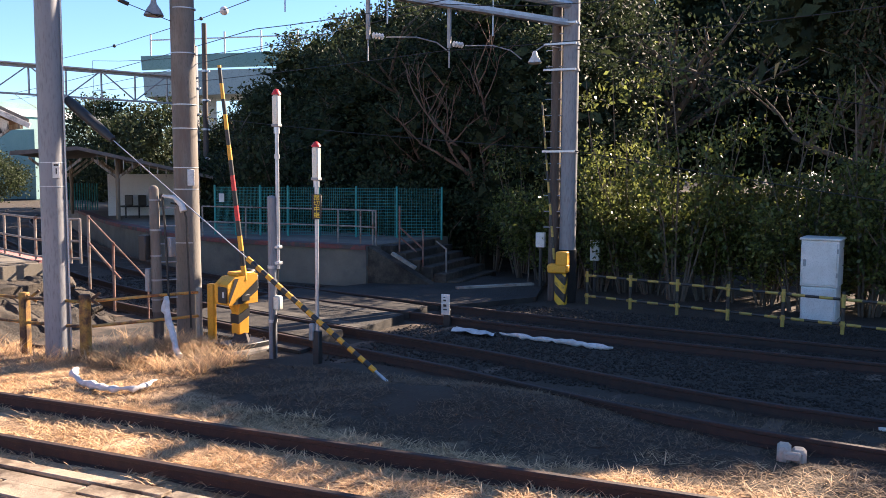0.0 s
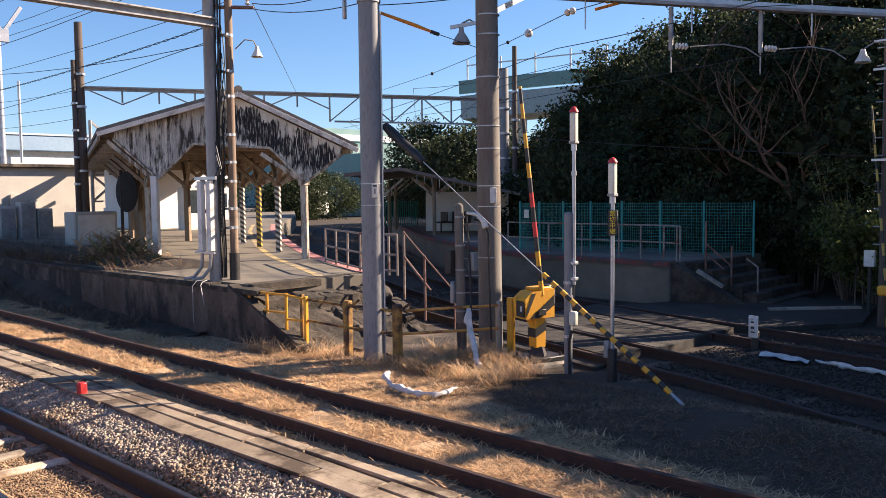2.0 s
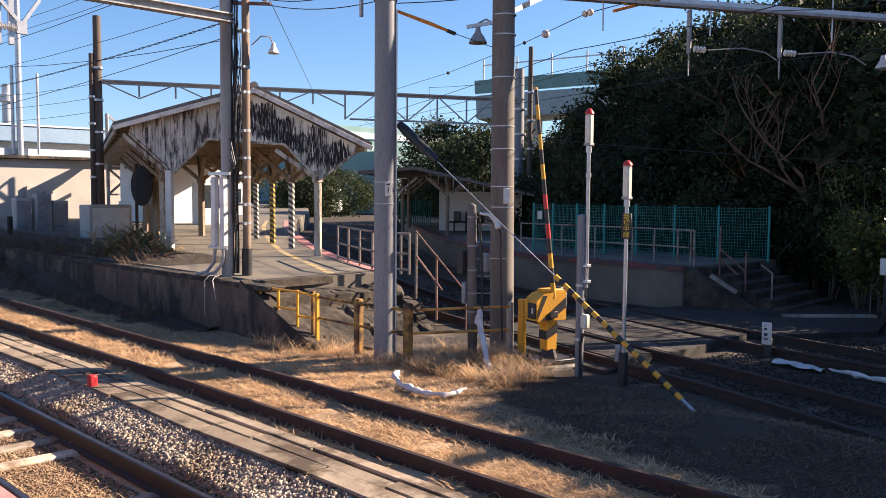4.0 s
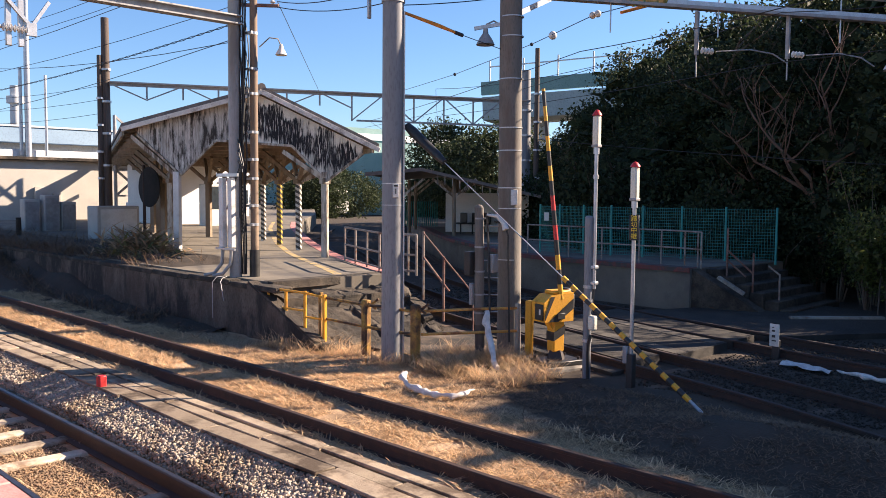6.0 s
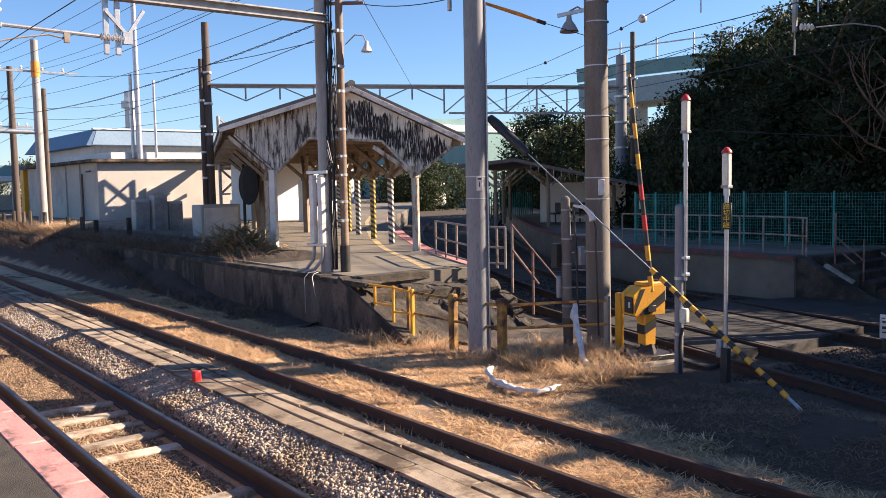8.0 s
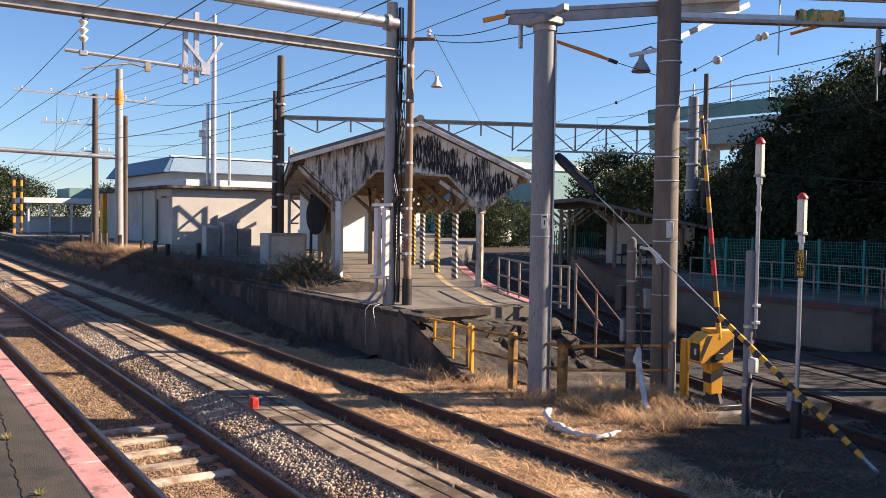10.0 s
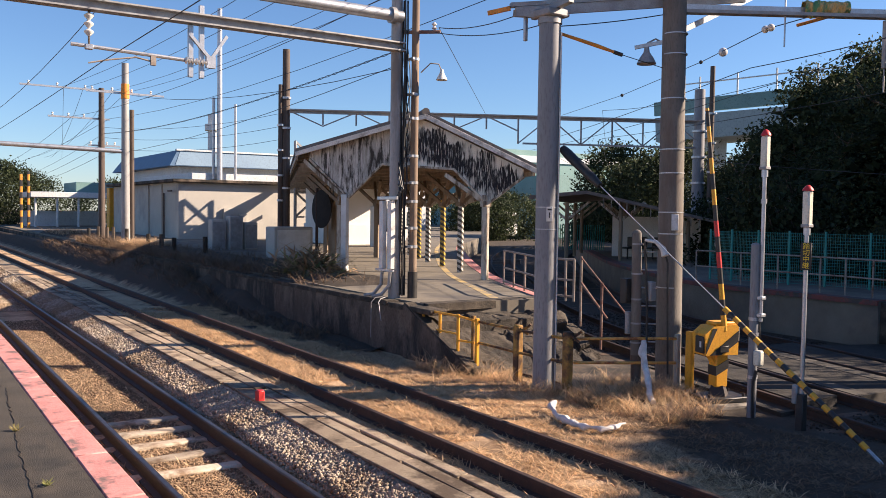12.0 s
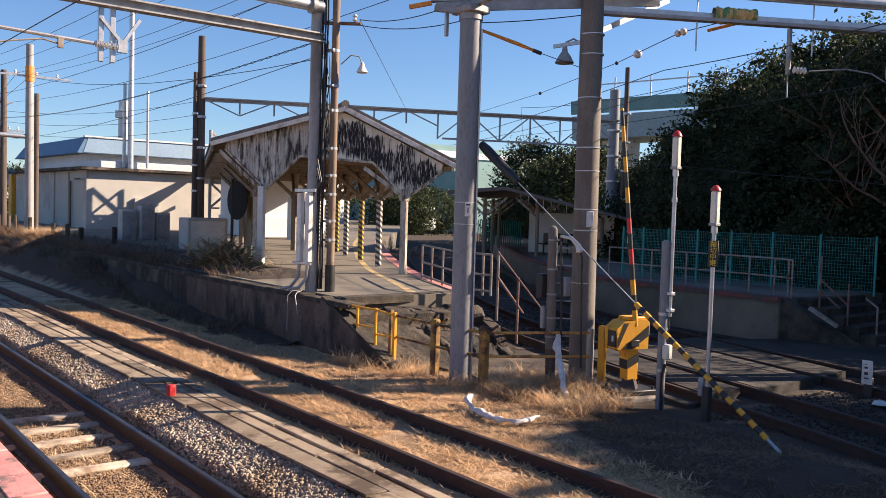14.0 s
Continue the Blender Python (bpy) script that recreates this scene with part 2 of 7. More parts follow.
POSTYEL = stripes("post_stripe_yellow", (0.50, 0.33, 0.05), (0.05, 0.045, 0.04), 0.074, 0.5, across="ADD")
FENCEBAND = stripes("crossing_fence_bands", (0.40, 0.28, 0.06), (0.025, 0.023, 0.02), 0.22, 0.0)
FENCERAIL = stripes("crossing_fence_rail_bands", (0.40, 0.28, 0.06), (0.025, 0.023, 0.02), 0.22, 0.0, axis=0)
TEAL = mat("teal_fence_coating", (0.03, 0.28, 0.25), (0.02, 0.22, 0.20), 0.5, 6, 50, 0.05)
TIMBER = mat("aged_canopy_timber", (0.30, 0.23, 0.16), (0.20, 0.15, 0.10), 0.85, 3, 40, 0.4, stretch=(3, 3, 0.4))
PALETIMBER = mat("flaking_white_timber", (0.58, 0.54, 0.46), (0.40, 0.35, 0.28), 0.8, 5, 40, 0.5, stain=(0.15, 0.11, 0.075), stain_at=0.53, stretch=(3, 3, 0.5))
VERGE = mat("pale_verge_board", (0.80, 0.77, 0.70), (0.64, 0.60, 0.53), 0.8, 4, 40, 0.2, stain=(0.30, 0.26, 0.22))
ROOFING = mat("lichened_roof_sheet", (0.15, 0.135, 0.125), (0.22, 0.19, 0.165), 0.9, 3, 50, 0.5, stain=(0.14, 0.12, 0.11))
PLANKLT = mat("flaking_pale_plank", (0.70, 0.68, 0.62), (0.40, 0.375, 0.33), 0.9, 2.8, 26, 0.5, stain=(0.055, 0.048, 0.042), stain_at=0.525, stretch=(6, 6, 1.1), rand=0.2)
GREYWALL = mat("grey_rendered_wall", (0.42, 0.40, 0.36), (0.50, 0.47, 0.42), 0.9, 0.7, 40, 0.2, stain=(0.32, 0.30, 0.29))
BLUEROOF = mat("blue_roof_panel", (0.05, 0.11, 0.20), (0.07, 0.14, 0.24), 0.5, 1, 30, 0.05)
# Lighter copy of the blue roof metal, for the face towards the sun.
BLUELIT = mat("sunlit_blue_cladding", (0.17, 0.26, 0.35), (0.14, 0.22, 0.31), 0.6, 0.4, 8, 0.0)
FARGREEN = mat("far_green_panels", (0.13, 0.25, 0.24), (0.17, 0.29, 0.28), 0.6, 0.5, 10, 0.0)
FARDECK = mat("far_grey_green_concrete", (0.34, 0.40, 0.40), (0.28, 0.34, 0.34), 0.8, 0.4, 8, 0.0)
FARWHITE = mat("far_pale_cladding", (0.62, 0.64, 0.64), (0.54, 0.56, 0.57), 0.7, 0.4, 8, 0.0)
BARK = mat("tree_bark", (0.10, 0.075, 0.055), (0.16, 0.125, 0.09), 0.95, 4, 40, 0.7, stretch=(3, 3, 0.6))
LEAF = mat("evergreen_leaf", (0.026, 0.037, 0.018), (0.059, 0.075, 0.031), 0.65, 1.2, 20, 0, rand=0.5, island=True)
# Paler copy of the leaf: sunlight on the shrubs is put into its colour.
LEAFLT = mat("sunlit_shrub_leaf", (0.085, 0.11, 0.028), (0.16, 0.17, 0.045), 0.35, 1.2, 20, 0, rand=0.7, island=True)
LEAF.node_tree.nodes["Principled BSDF"].inputs["Specular IOR Level"].default_value = 0.2
leafy(LEAF, 0.3)
leafy(LEAFLT, 0.55)
leafy(GRASS, 0.35)
leafy(SHADESTRAW, 0.2)
leafy(GREEN, 0.35)
DEADLEAF = leafy(mat("dead_palm_leaf", (0.50, 0.33, 0.19), (0.34, 0.21, 0.11), 0.8, 3, 30, 0, rand=0.5, island=True), 0.25)
TWIG = mat("dead_brown_twigs", (0.12, 0.07, 0.045), (0.17, 0.10, 0.065), 0.9, 4, 30, 0.2)
GLASSD = mat("dark_window_glass", (0.03, 0.04, 0.05), (0.05, 0.06, 0.07), 0.08, 1, 5, 0)
CERAMIC = mat("glazed_white_insulator", (0.72, 0.70, 0.66), (0.62, 0.60, 0.57), 0.2, 4, 30, 0)
ORANGE = mat("orange_cable_cover", (0.75, 0.28, 0.03), (0.62, 0.22, 0.03), 0.55, 5, 30, 0.1)
CLOTH = mat("white_plastic_wrap", (0.72, 0.70, 0.68), (0.50, 0.47, 0.44), 0.45, 9, 60, 0.8)

def black_streaks():
    """Plank paint that has gone black in running streaks under a pale strip."""
    m = mat("blackened_flaking_plank", (0.78, 0.76, 0.68), (0.64, 0.61, 0.53), 0.9, 3, 40, 0.4, rand=0.12)
    nt = m.node_tree
    bs = nt.nodes["Principled BSDF"]
    src = bs.inputs["Base Color"].links[0].from_socket
    tc = nt.nodes.new("ShaderNodeTexCoord")
    sp = nt.nodes.new("ShaderNodeSeparateXYZ")
    nt.links.new(tc.outputs["Object"], sp.inputs[0])
    mp = nt.nodes.new("ShaderNodeMapping")
    mp.inputs["Scale"].default_value = (22, 22, 1.6)
    geo = nt.nodes.new("ShaderNodeNewGeometry")
    nt.links.new(geo.outputs["Position"], mp.inputs[0])
    nz = nt.nodes.new("ShaderNodeTexNoise")
    nz.inputs["Scale"].default_value, nz.inputs["Detail"].default_value = 1.0, 4
    nt.links.new(mp.outputs[0], nz.inputs["Vector"])
    a = nt.nodes.new("ShaderNodeMath"); a.operation = "MULTIPLY_ADD"
    nt.links.new(nz.outputs["Fac"], a.inputs[0]); a.inputs[1].default_value = 0.75
    wide = nt.nodes.new("ShaderNodeTexNoise")
    wide.inputs["Scale"].default_value, wide.inputs["Detail"].default_value = 2.2, 2
    nt.links.new(geo.outputs["Position"], wide.inputs["Vector"])
    lift = nt.nodes.new("ShaderNodeMath"); lift.operation = "MULTIPLY_ADD"
    nt.links.new(wide.outputs["Fac"], lift.inputs[0]); lift.inputs[1].default_value = 0.9
    sub = nt.nodes.new("ShaderNodeMath"); sub.operation = "SUBTRACT"
    nt.links.new(sp.outputs[2], sub.inputs[0]); sub.inputs[1].default_value = 0.45
    nt.links.new(sub.outputs[0], lift.inputs[2])
    nt.links.new(lift.outputs[0], a.inputs[2])
    r = nt.nodes.new("ShaderNodeMapRange")
    r.inputs["From Min"].default_value, r.inputs["From Max"].default_value = 0.24, 0.16
    nt.links.new(a.outputs[0], r.inputs["Value"])
    r2 = nt.nodes.new("ShaderNodeMapRange")
    r2.inputs["From Min"].default_value, r2.inputs["From Max"].default_value = -0.72, -0.52
    nt.links.new(a.outputs[0], r2.inputs["Value"])
    mu = nt.nodes.new("ShaderNodeMath"); mu.operation = "MULTIPLY"
    nt.links.new(r.outputs[0], mu.inputs[0]); nt.links.new(r2.outputs[0], mu.inputs[1])
    flake = nt.nodes.new("ShaderNodeTexNoise")
    flake.inputs["Scale"].default_value, flake.inputs["Detail"].default_value = 2.6, 5
    nt.links.new(mp.outputs[0], flake.inputs["Vector"])
    r3 = nt.nodes.new("ShaderNodeMapRange")
    r3.inputs["From Min"].default_value, r3.inputs["From Max"].default_value = 0.36, 0.45
    nt.links.new(flake.outputs["Fac"], r3.inputs["Value"])
    mu2 = nt.nodes.new("ShaderNodeMath"); mu2.operation = "MULTIPLY"
    nt.links.new(mu.outputs[0], mu2.inputs[0]); nt.links.new(r3.outputs[0], mu2.inputs[1])
    mx = nt.nodes.new("ShaderNodeMix"); mx.data_type = "RGBA"
    nt.links.new(mu2.outputs[0], mx.inputs[0]); nt.links.new(src, mx.inputs[6])
    mx.inputs[7].default_value = (0.016, 0.016, 0.02, 1)
    nt.links.new(mx.outputs[2], bs.inputs["Base Color"])
    return m
PLANKBLK = black_streaks()

# ---- mesh helpers ----
class Geo:
    def __init__(self):
        self.v, self.f = [], []
    def put(self, vs, fs):
        n = len(self.v)
        self.v += [tuple(p) for p in vs]
        self.f += [tuple(i + n for i in f) for f in fs]
        return self
    def box(self, x0, x1, y0, y1, z0, z1, c=0.0, m=None):
        """A box, its edges cut by c, moved by m."""
        cx, cy, cz = (x0 + x1) / 2, (y0 + y1) / 2, (z0 + z1) / 2
        h = ((x1 - x0) / 2, (y1 - y0) / 2, (z1 - z0) / 2)
        vs, fs = [], []
        if c <= 0:
            idx = {}
            for sx in (-1, 1):
                for sy in (-1, 1):
                    for sz in (-1, 1):
                        idx[sx, sy, sz] = len(vs)
                        vs.append(Vector((cx + sx * h[0], cy + sy * h[1], cz + sz * h[2])))
            fs = [(0, 1, 3, 2), (4, 6, 7, 5), (0, 4, 5, 1), (2, 3, 7, 6), (0, 2, 6, 4), (1, 5, 7, 3)]
        else:
            idx = {}
            for sx in (-1, 1):
                for sy in (-1, 1):
                    for sz in (-1, 1):
                        for k in range(3):
                            d = [h[0] - c, h[1] - c, h[2] - c]
                            d[k] = h[k]
                            idx[sx, sy, sz, k] = len(vs)
                            vs.append(Vector((cx + sx * d[0], cy + sy * d[1], cz + sz * d[2])))
            for k in range(3):
                a, b = (k + 1) % 3, (k + 2) % 3
                for s in (-1, 1):
                    q = []
                    for sa, sb in ((-1, -1), (1, -1), (1, 1), (-1, 1)):
                        key = [0, 0, 0]
                        key[k], key[a], key[b] = s, sa, sb
                        q.append(idx[(*key, k)])
                    fs.append(tuple(q if s > 0 else q[::-1]))
                for sa in (-1, 1):
                    for sb in (-1, 1):
                        k0, k1 = [0, 0, 0], [0, 0, 0]
                        k0[k], k1[k] = -1, 1
                        k0[a] = k1[a] = sa
                        k0[b] = k1[b] = sb
                        q = [idx[(*k0, a)], idx[(*k1, a)], idx[(*k1, b)], idx[(*k0, b)]]
                        fs.append(tuple(q if sa * sb < 0 else q[::-1]))
            for sx in (-1, 1):
                for sy in (-1, 1):
                    for sz in (-1, 1):
                        q = [idx[sx, sy, sz, k] for k in range(3)]
                        fs.append(tuple(q if sx * sy * sz > 0 else q[::-1]))
        if m is not None: vs = [m @ p for p in vs]
        return self.put(vs, fs)
    def beam(self, p0, p1, w, h, c=0.0, up=(0, 0, 1)):
        """A bar from p0 to p1, w wide and h high."""
        p0, p1 = Vector(p0), Vector(p1)
        d = p1 - p0
        x = d.normalized()
        y = Vector(up).cross(x)
        if y.length < 1e-4: y = Vector((0, 1, 0)).cross(x)
        y.normalize()
        z = x.cross(y)
        m = Matrix((x, y, z)).transposed().to_4x4()
        m.translation = p0
        return self.box(0, d.length, -w / 2, w / 2, -h / 2, h / 2, c, m)
    def cyl(self, p0, p1, r0, r1=None, n=12, cap=True):
        return self.tube([p0, p1], [r0, r0 if r1 is None else r1], n, cap)
    def tube(self, pts, r, n=6, cap=True):
        pts = [Vector(p) for p in pts]
        rs = r if isinstance(r, (list, tuple)) else [r] * len(pts)
        vs, fs = [], []
        x = None
        for i, p in enumerate(pts):
            d = (pts[min(i + 1, len(pts) - 1)] - pts[max(i - 1, 0)]).normalized()
            if x is None: x = d.cross(Vector((0, 0, 1)) if abs(d.z) < 0.95 else Vector((1, 0, 0))).normalized()
            else: x = (x - d * x.dot(d)).normalized()
            y = d.cross(x)
            for k in range(n):
                a = 2 * math.pi * k / n
                vs.append(p + (x * math.cos(a) + y * math.sin(a)) * rs[i])
        for i in range(len(pts) - 1):
            for k in range(n):
                a, b = i * n + k, i * n + (k + 1) % n
                fs.append((a, b, b + n, a + n))
        if cap:
            fs.append(tuple(range(n))[::-1])
            fs.append(tuple(range((len(pts) - 1) * n, len(pts) * n)))
        return self.put(vs, fs)
    def prism(self, poly, z0, z1):
        """Walls and lids over a plan outline; z0, z1 may be lists."""
        n = len(poly)
        b = z0 if isinstance(z0, (list, tuple)) else [z0] * n
        t = z1 if isinstance(z1, (list, tuple)) else [z1] * n
        vs = [(p[0], p[1], b[i]) for i, p in enumerate(poly)] + [(p[0], p[1], t[i]) for i, p in enumerate(poly)]
        fs = [(i, (i + 1) % n, (i + 1) % n + n, i + n) for i in range(n)] + [tuple(range(n))[::-1], tuple(range(n, 2 * n))]
        return self.put(vs, fs)
    def ball(self, c, r, n=10, k=6, sz=1.0):
        vs, fs = [], []
        for i in range(k + 1):
            a = math.pi * i / k
            for j in range(n):
                b = 2 * math.pi * j / n
                vs.append((c[0] + r * math.sin(a) * math.cos(b), c[1] + r * math.sin(a) * math.sin(b), c[2] + r * sz * math.cos(a)))
        for i in range(k):
            for j in range(n):
                fs.append((i * n + j, (i + 1) * n + j, (i + 1) * n + (j + 1) % n, i * n + (j + 1) % n))
        return self.put(vs, fs)
    def lathe(self, axis, prof, n=14):
        """A turned shape: prof holds (radius, z) about the upright through axis."""
        return self.tube([(axis[0], axis[1], axis[2] + z) for r, z in prof], [r for r, z in prof], n)
    def mesh(self, name, material, angle=38):
        me = bpy.data.meshes.new(name)
        me.from_pydata(self.v, [], self.f)
        me.materials.append(material)
        me.update()
        me.shade_smooth()
        me.set_sharp_from_angle(angle=radians(angle))
        return me

def part(name, g, material, parent=None, label="", at=None, fix=True):
    me = g.mesh(name, material)
    if fix and len(g.f) < 4000:
        bm = bmesh.new()
        bm.from_mesh(me)
        bmesh.ops.recalc_face_normals(bm, faces=bm.faces)
        bm.to_mesh(me)
        bm.free()
    ob = new(name, me)
    ob.parent = parent
    if at is not None: ob.matrix_basis = at
    if label: tagged(ob, label)
    return ob

def thing(name, label, category, at=(0, 0, 0), turn=0, group="", kind=""):
    ob = new(name)
    ob.empty_display_size = 0.2
    ob.matrix_basis = pose(*at, 0, 0, turn)
    return tagged(ob, label, category, group, kind)

def struct(name, g, material, label="", category=""):
    return tagged(part(name, g, material), label or name.replace("_", " "), category or name.split("_")[0], kind="structure")

def wire(name, pts, r, sag=0.0, label="thin black overhead wire against the sky", material=None, group="overhead wires", category="wire"):
    """An overhead wire from point to point, with a sag."""
    g = Geo()
    line = []
    for a, b in zip(pts, pts[1:]):
        a, b = Vector(a), Vector(b)
        for i in range(9):
            t = i / 8
            line.append(a.lerp(b, t) - Vector((0, 0, sag * 4 * t * (1 - t))))
    clean = [line[0]] + [q for p, q in zip(line, line[1:]) if (q - p).length > 1e-4]
    g.tube(clean, r, 5)
    return tagged(part(name, g, material or RUBBER), label, category, group)

def spline(pts, step=0.6):
    """A smooth line through plan points, in even steps."""
    p = [Vector((q[0], q[1], 0)) for q in pts]
    p = [p[0] * 2 - p[1]] + p + [p[-1] * 2 - p[-2]]
    out = []
    for i in range(1, len(p) - 2):
        for k in range(40):
            t = k / 40
            a, b, c, d = p[i - 1:i + 3]
            out.append(0.5 * ((2 * b) + (c - a) * t + (2 * a - 5 * b + 4 * c - d) * t * t + (3 * b - a - 3 * c + d) * t ** 3))
    out.append(p[-2])
    res, left = [out[0]], step
    for a, b in zip(out, out[1:]):
        d = (b - a).length
        while left <= d and d > 0:
            a = a.lerp(b, left / d)
            d = (b - a).length
            res.append(a.copy())
            left = step
        left -= d
    return res

# ---- ground ----
def smooth(a, b, x):
    t = min(1, max(0, (x - a) / (b - a)))
    return t * t * (3 - 2 * t)

def ground_z(x, y):
    z = -0.35 * (1 - 0.5 * smooth(3.76, 3.98, y) - 0.5 * smooth(3.85, 4.6, y))
    z += 0.22 * math.exp(-((x + 3.4) ** 2 / 2.2 + (y - 8.3) ** 2 / 0.5))
    z += (0.72 + 0.25 * noise.noise((x * 0.6, y, 9))) * smooth(-19, -27, x) * math.exp(-((y - 7.7) ** 2) / 0.35)
    hill = smooth(23, 40, y + 0.10 * x) * smooth(-27, -13, x) * 2.2
    z += hill
    if 4.6 < y < 10.6: z += 0.045 * noise.noise((x * 0.9, y * 0.9, 3)) + 0.02 * noise.noise((x * 3.1, y * 3.1, 7))
    if y > 22: z += 0.5 * noise.noise((x * 0.2, y * 0.2, 1)) * smooth(22, 26, y)
    return z

def axis_steps(lo, near0, near1, hi, fine, coarse):
    a = [lo]
    while a[-1] < hi:
        x = a[-1]
        d = near0 - x if x < near0 else x - near1 if x > near1 else 0
        a.append(x + (fine if d <= 0 else max(fine, min(coarse, d * 0.25))) if x >= near0 else min(near0, x + max(fine, min(coarse, d * 0.25))))
    return a
xs = axis_steps(-600, -24, 4, 600, 0.22, 40)
ys = axis_steps(-200, 1, 13, 900, 0.16, 40)
g = Geo()
g.v = [(x, y, ground_z(x, y)) for y in ys for x in xs]
nx = len(xs)
g.f = [(j * nx + i, j * nx + i + 1, (j + 1) * nx + i + 1, (j + 1) * nx + i) for j in range(len(ys) - 1) for i in range(nx - 1)]
gr_ob = part("ground", g, GROUND, fix=False)
gr_ob.data.materials.append(LITTER)
# soil layer begins about where the tree shade begins, and darkens it
lay = gr_ob.data.attributes.new("soil", "FLOAT", "POINT")
for i, v in enumerate(gr_ob.data.vertices):
    x, y, _ = v.co
    if x > -14: f = smooth(-0.7, 0.7, y - (6.9 + 1.6 * smooth(-4, -9, x) + 0.8 * smooth(-9, -13, x)))
    else: f = smooth(6.4, 7.3, y)
    lay.data[i].value = f
for pl in gr_ob.data.polygons:
    x, y, _ = pl.center
    if y > 20.3 and x > -26: pl.material_index = 1
tagged(gr_ob, "brown trackside earth with dry grass and stains", "ground", kind="structure")

# ---- tracks ----
def rail_geo(line, off, z, k_h=1.0):
    """A flat-bottomed rail along a plan line, off to its side, its head at z."""
    prof = [(-0.062, -0.150), (0.062, -0.150), (0.062, -0.138), (0.012, -0.122), (0.010, -0.045), (0.033, -0.034), (0.033, -0.006), (0.026, 0.0), (-0.026, 0.0), (-0.033, -0.006), (-0.033, -0.034), (-0.010, -0.045), (-0.012, -0.122), (-0.062, -0.138)]
    prof = [(u * (1 + (k_h - 1) * 0.6), w * k_h) for u, w in prof]
    g = Geo()
    k = len(prof)
    for i, p in enumerate(line):
        d = (line[min(i + 1, len(line) - 1)] - line[max(i - 1, 0)]).normalized()
        s = Vector((-d.y, d.x, 0))
        for u, w in prof:
            q = p + s * (off + u)
            g.v.append((q.x, q.y, z + w))
    for i in range(len(line) - 1):
        for j in range(k):
            a, b = i * k + j, i * k + (j + 1) % k
            g.f.append((a, b, b + k, a + k))
    g.f += [tuple(range(k)), tuple(range((len(line) - 1) * k, len(line) * k))[::-1]]
    return g

def head_strip(line, off, z, w=0.042):
    g = Geo()
    for i, p in enumerate(line):
        d = (line[min(i + 1, len(line) - 1)] - line[max(i - 1, 0)]).normalized()
        s = Vector((-d.y, d.x, 0))
        for u, h in ((-w / 2, 0.0005), (w / 2, 0.0005), (w / 2, 0.003), (-w / 2, 0.003)):
            q = p + s * (off + u)
            g.v.append((q.x, q.y, z + h))
    for i in range(len(line) - 1):
        for j in range(4):
            a, b = i * 4 + j, i * 4 + (j + 1) % 4
            g.f.append((a, b, b + 4, a + 4))
    return g

def track(label, pts, z, half, sleeper_mat, bright, sleeper_top, near=(-26, 3)):
    tr = thing("railway_track", label, "railway track", kind="structure")
    line = spline(pts, 0.62)
    for off in (-half, half):
        r = part("rail", rail_geo(line, off, z, 1.25 if bright else 1.0), RAILDARK if bright else RUST, tr)
        if bright: part("rail_head", head_strip(line, off, z), RAILTOP, r, "shiny worn running surface")
    base = Geo().box(-0.98, 0.98, -0.1, 0.1, -0.14, 0, 0.02).mesh("sleeper", sleeper_mat)
    n = 0
    rs = random.Random(4)
    for i, p in enumerate(line):
        if not near[0] - 14 < p.x < near[1] + 8: continue
        d = (line[min(i + 1, len(line) - 1)] - line[max(i - 1, 0)]).normalized()
        ob = new("sleeper", base)
        ob.parent = tr
        sunk = 0.058 if bright and not (-11.8 < p.x < -9.2 or -8.0 < p.x < -6.3) else 0
        ob.matrix_basis = pose(p.x, p.y, sleeper_top - sunk + rs.uniform(-0.012, 0.006), rs.uniform(-1, 1), rs.uniform(-1, 1), math.degrees(math.atan2(d.y, d.x)) + 90 + rs.uniform(-1.5, 1.5))
        n += 1
    return tr
ZM, ZS = -0.14, 0.15
track("main line track with shiny rails on grey ballast", [(-150, 3.17), (-70, 3.17), (-30, 3.17), (-10, 3.17), (30, 3.17)], ZM, 0.57, SLEEPER, True, -0.305)
track("rusty disused siding overgrown with dry grass", [(-150, 5.8), (-70, 5.8), (-30, 5.8), (-10, 5.8), (30, 5.8)], ZS, 0.53, WOODSLEEPER, False, -0.015)
NEAR_LINE = [(30, 8.0), (12, 8.2), (5, 8.35), (2, 8.5), (-0.1, 8.76), (-1.25, 9.05), (-2.7, 9.55), (-4.4, 10.2), (-8.3, 11.35), (-12, 12.55), (-16, 14.35), (-20, 16.7), (-23, 18.8), (-28, 22.1), (-32, 24.9), (-36, 27.9), (-40.5, 31.7), (-46, 37), (-54, 46)]
FAR_LINE = [(30, 11.6), (12, 12.0), (5, 12.25), (1, 12.55), (-1.1, 12.8), (-3.6, 13.15), (-6, 13.65), (-9, 14.4), (-12, 15.25), (-16, 17.0), (-20, 19.5), (-25, 23.2), (-30, 26.9), (-36, 31.8), (-44, 40), (-50, 47)]
track("branch track curving between the platforms in shade", NEAR_LINE, ZS, 0.53, WOODSLEEPER, False, -0.0, (-24, 4))
track("second branch track in the shade of the trees", FAR_LINE, ZS, 0.53, WOODSLEEPER, False, -0.0, (-24, 4))

# cable duct of loose lids beside the siding
duct = thing("cable_duct", "long cable duct covered with weathered loose lids", "cable duct", kind="structure")
rs = random.Random(9)
g = Geo().box(-60, 8, 4.36, 5.02, -0.10, 0.015)
part("duct_body", g, DUCT, duct)
lid = [Geo().box(-0.98, 0.98, -w / 2, w / 2, 0, 0.035, 0.008).mesh("lid", DUCT) for w in (0.24, 0.17, 0.14)]
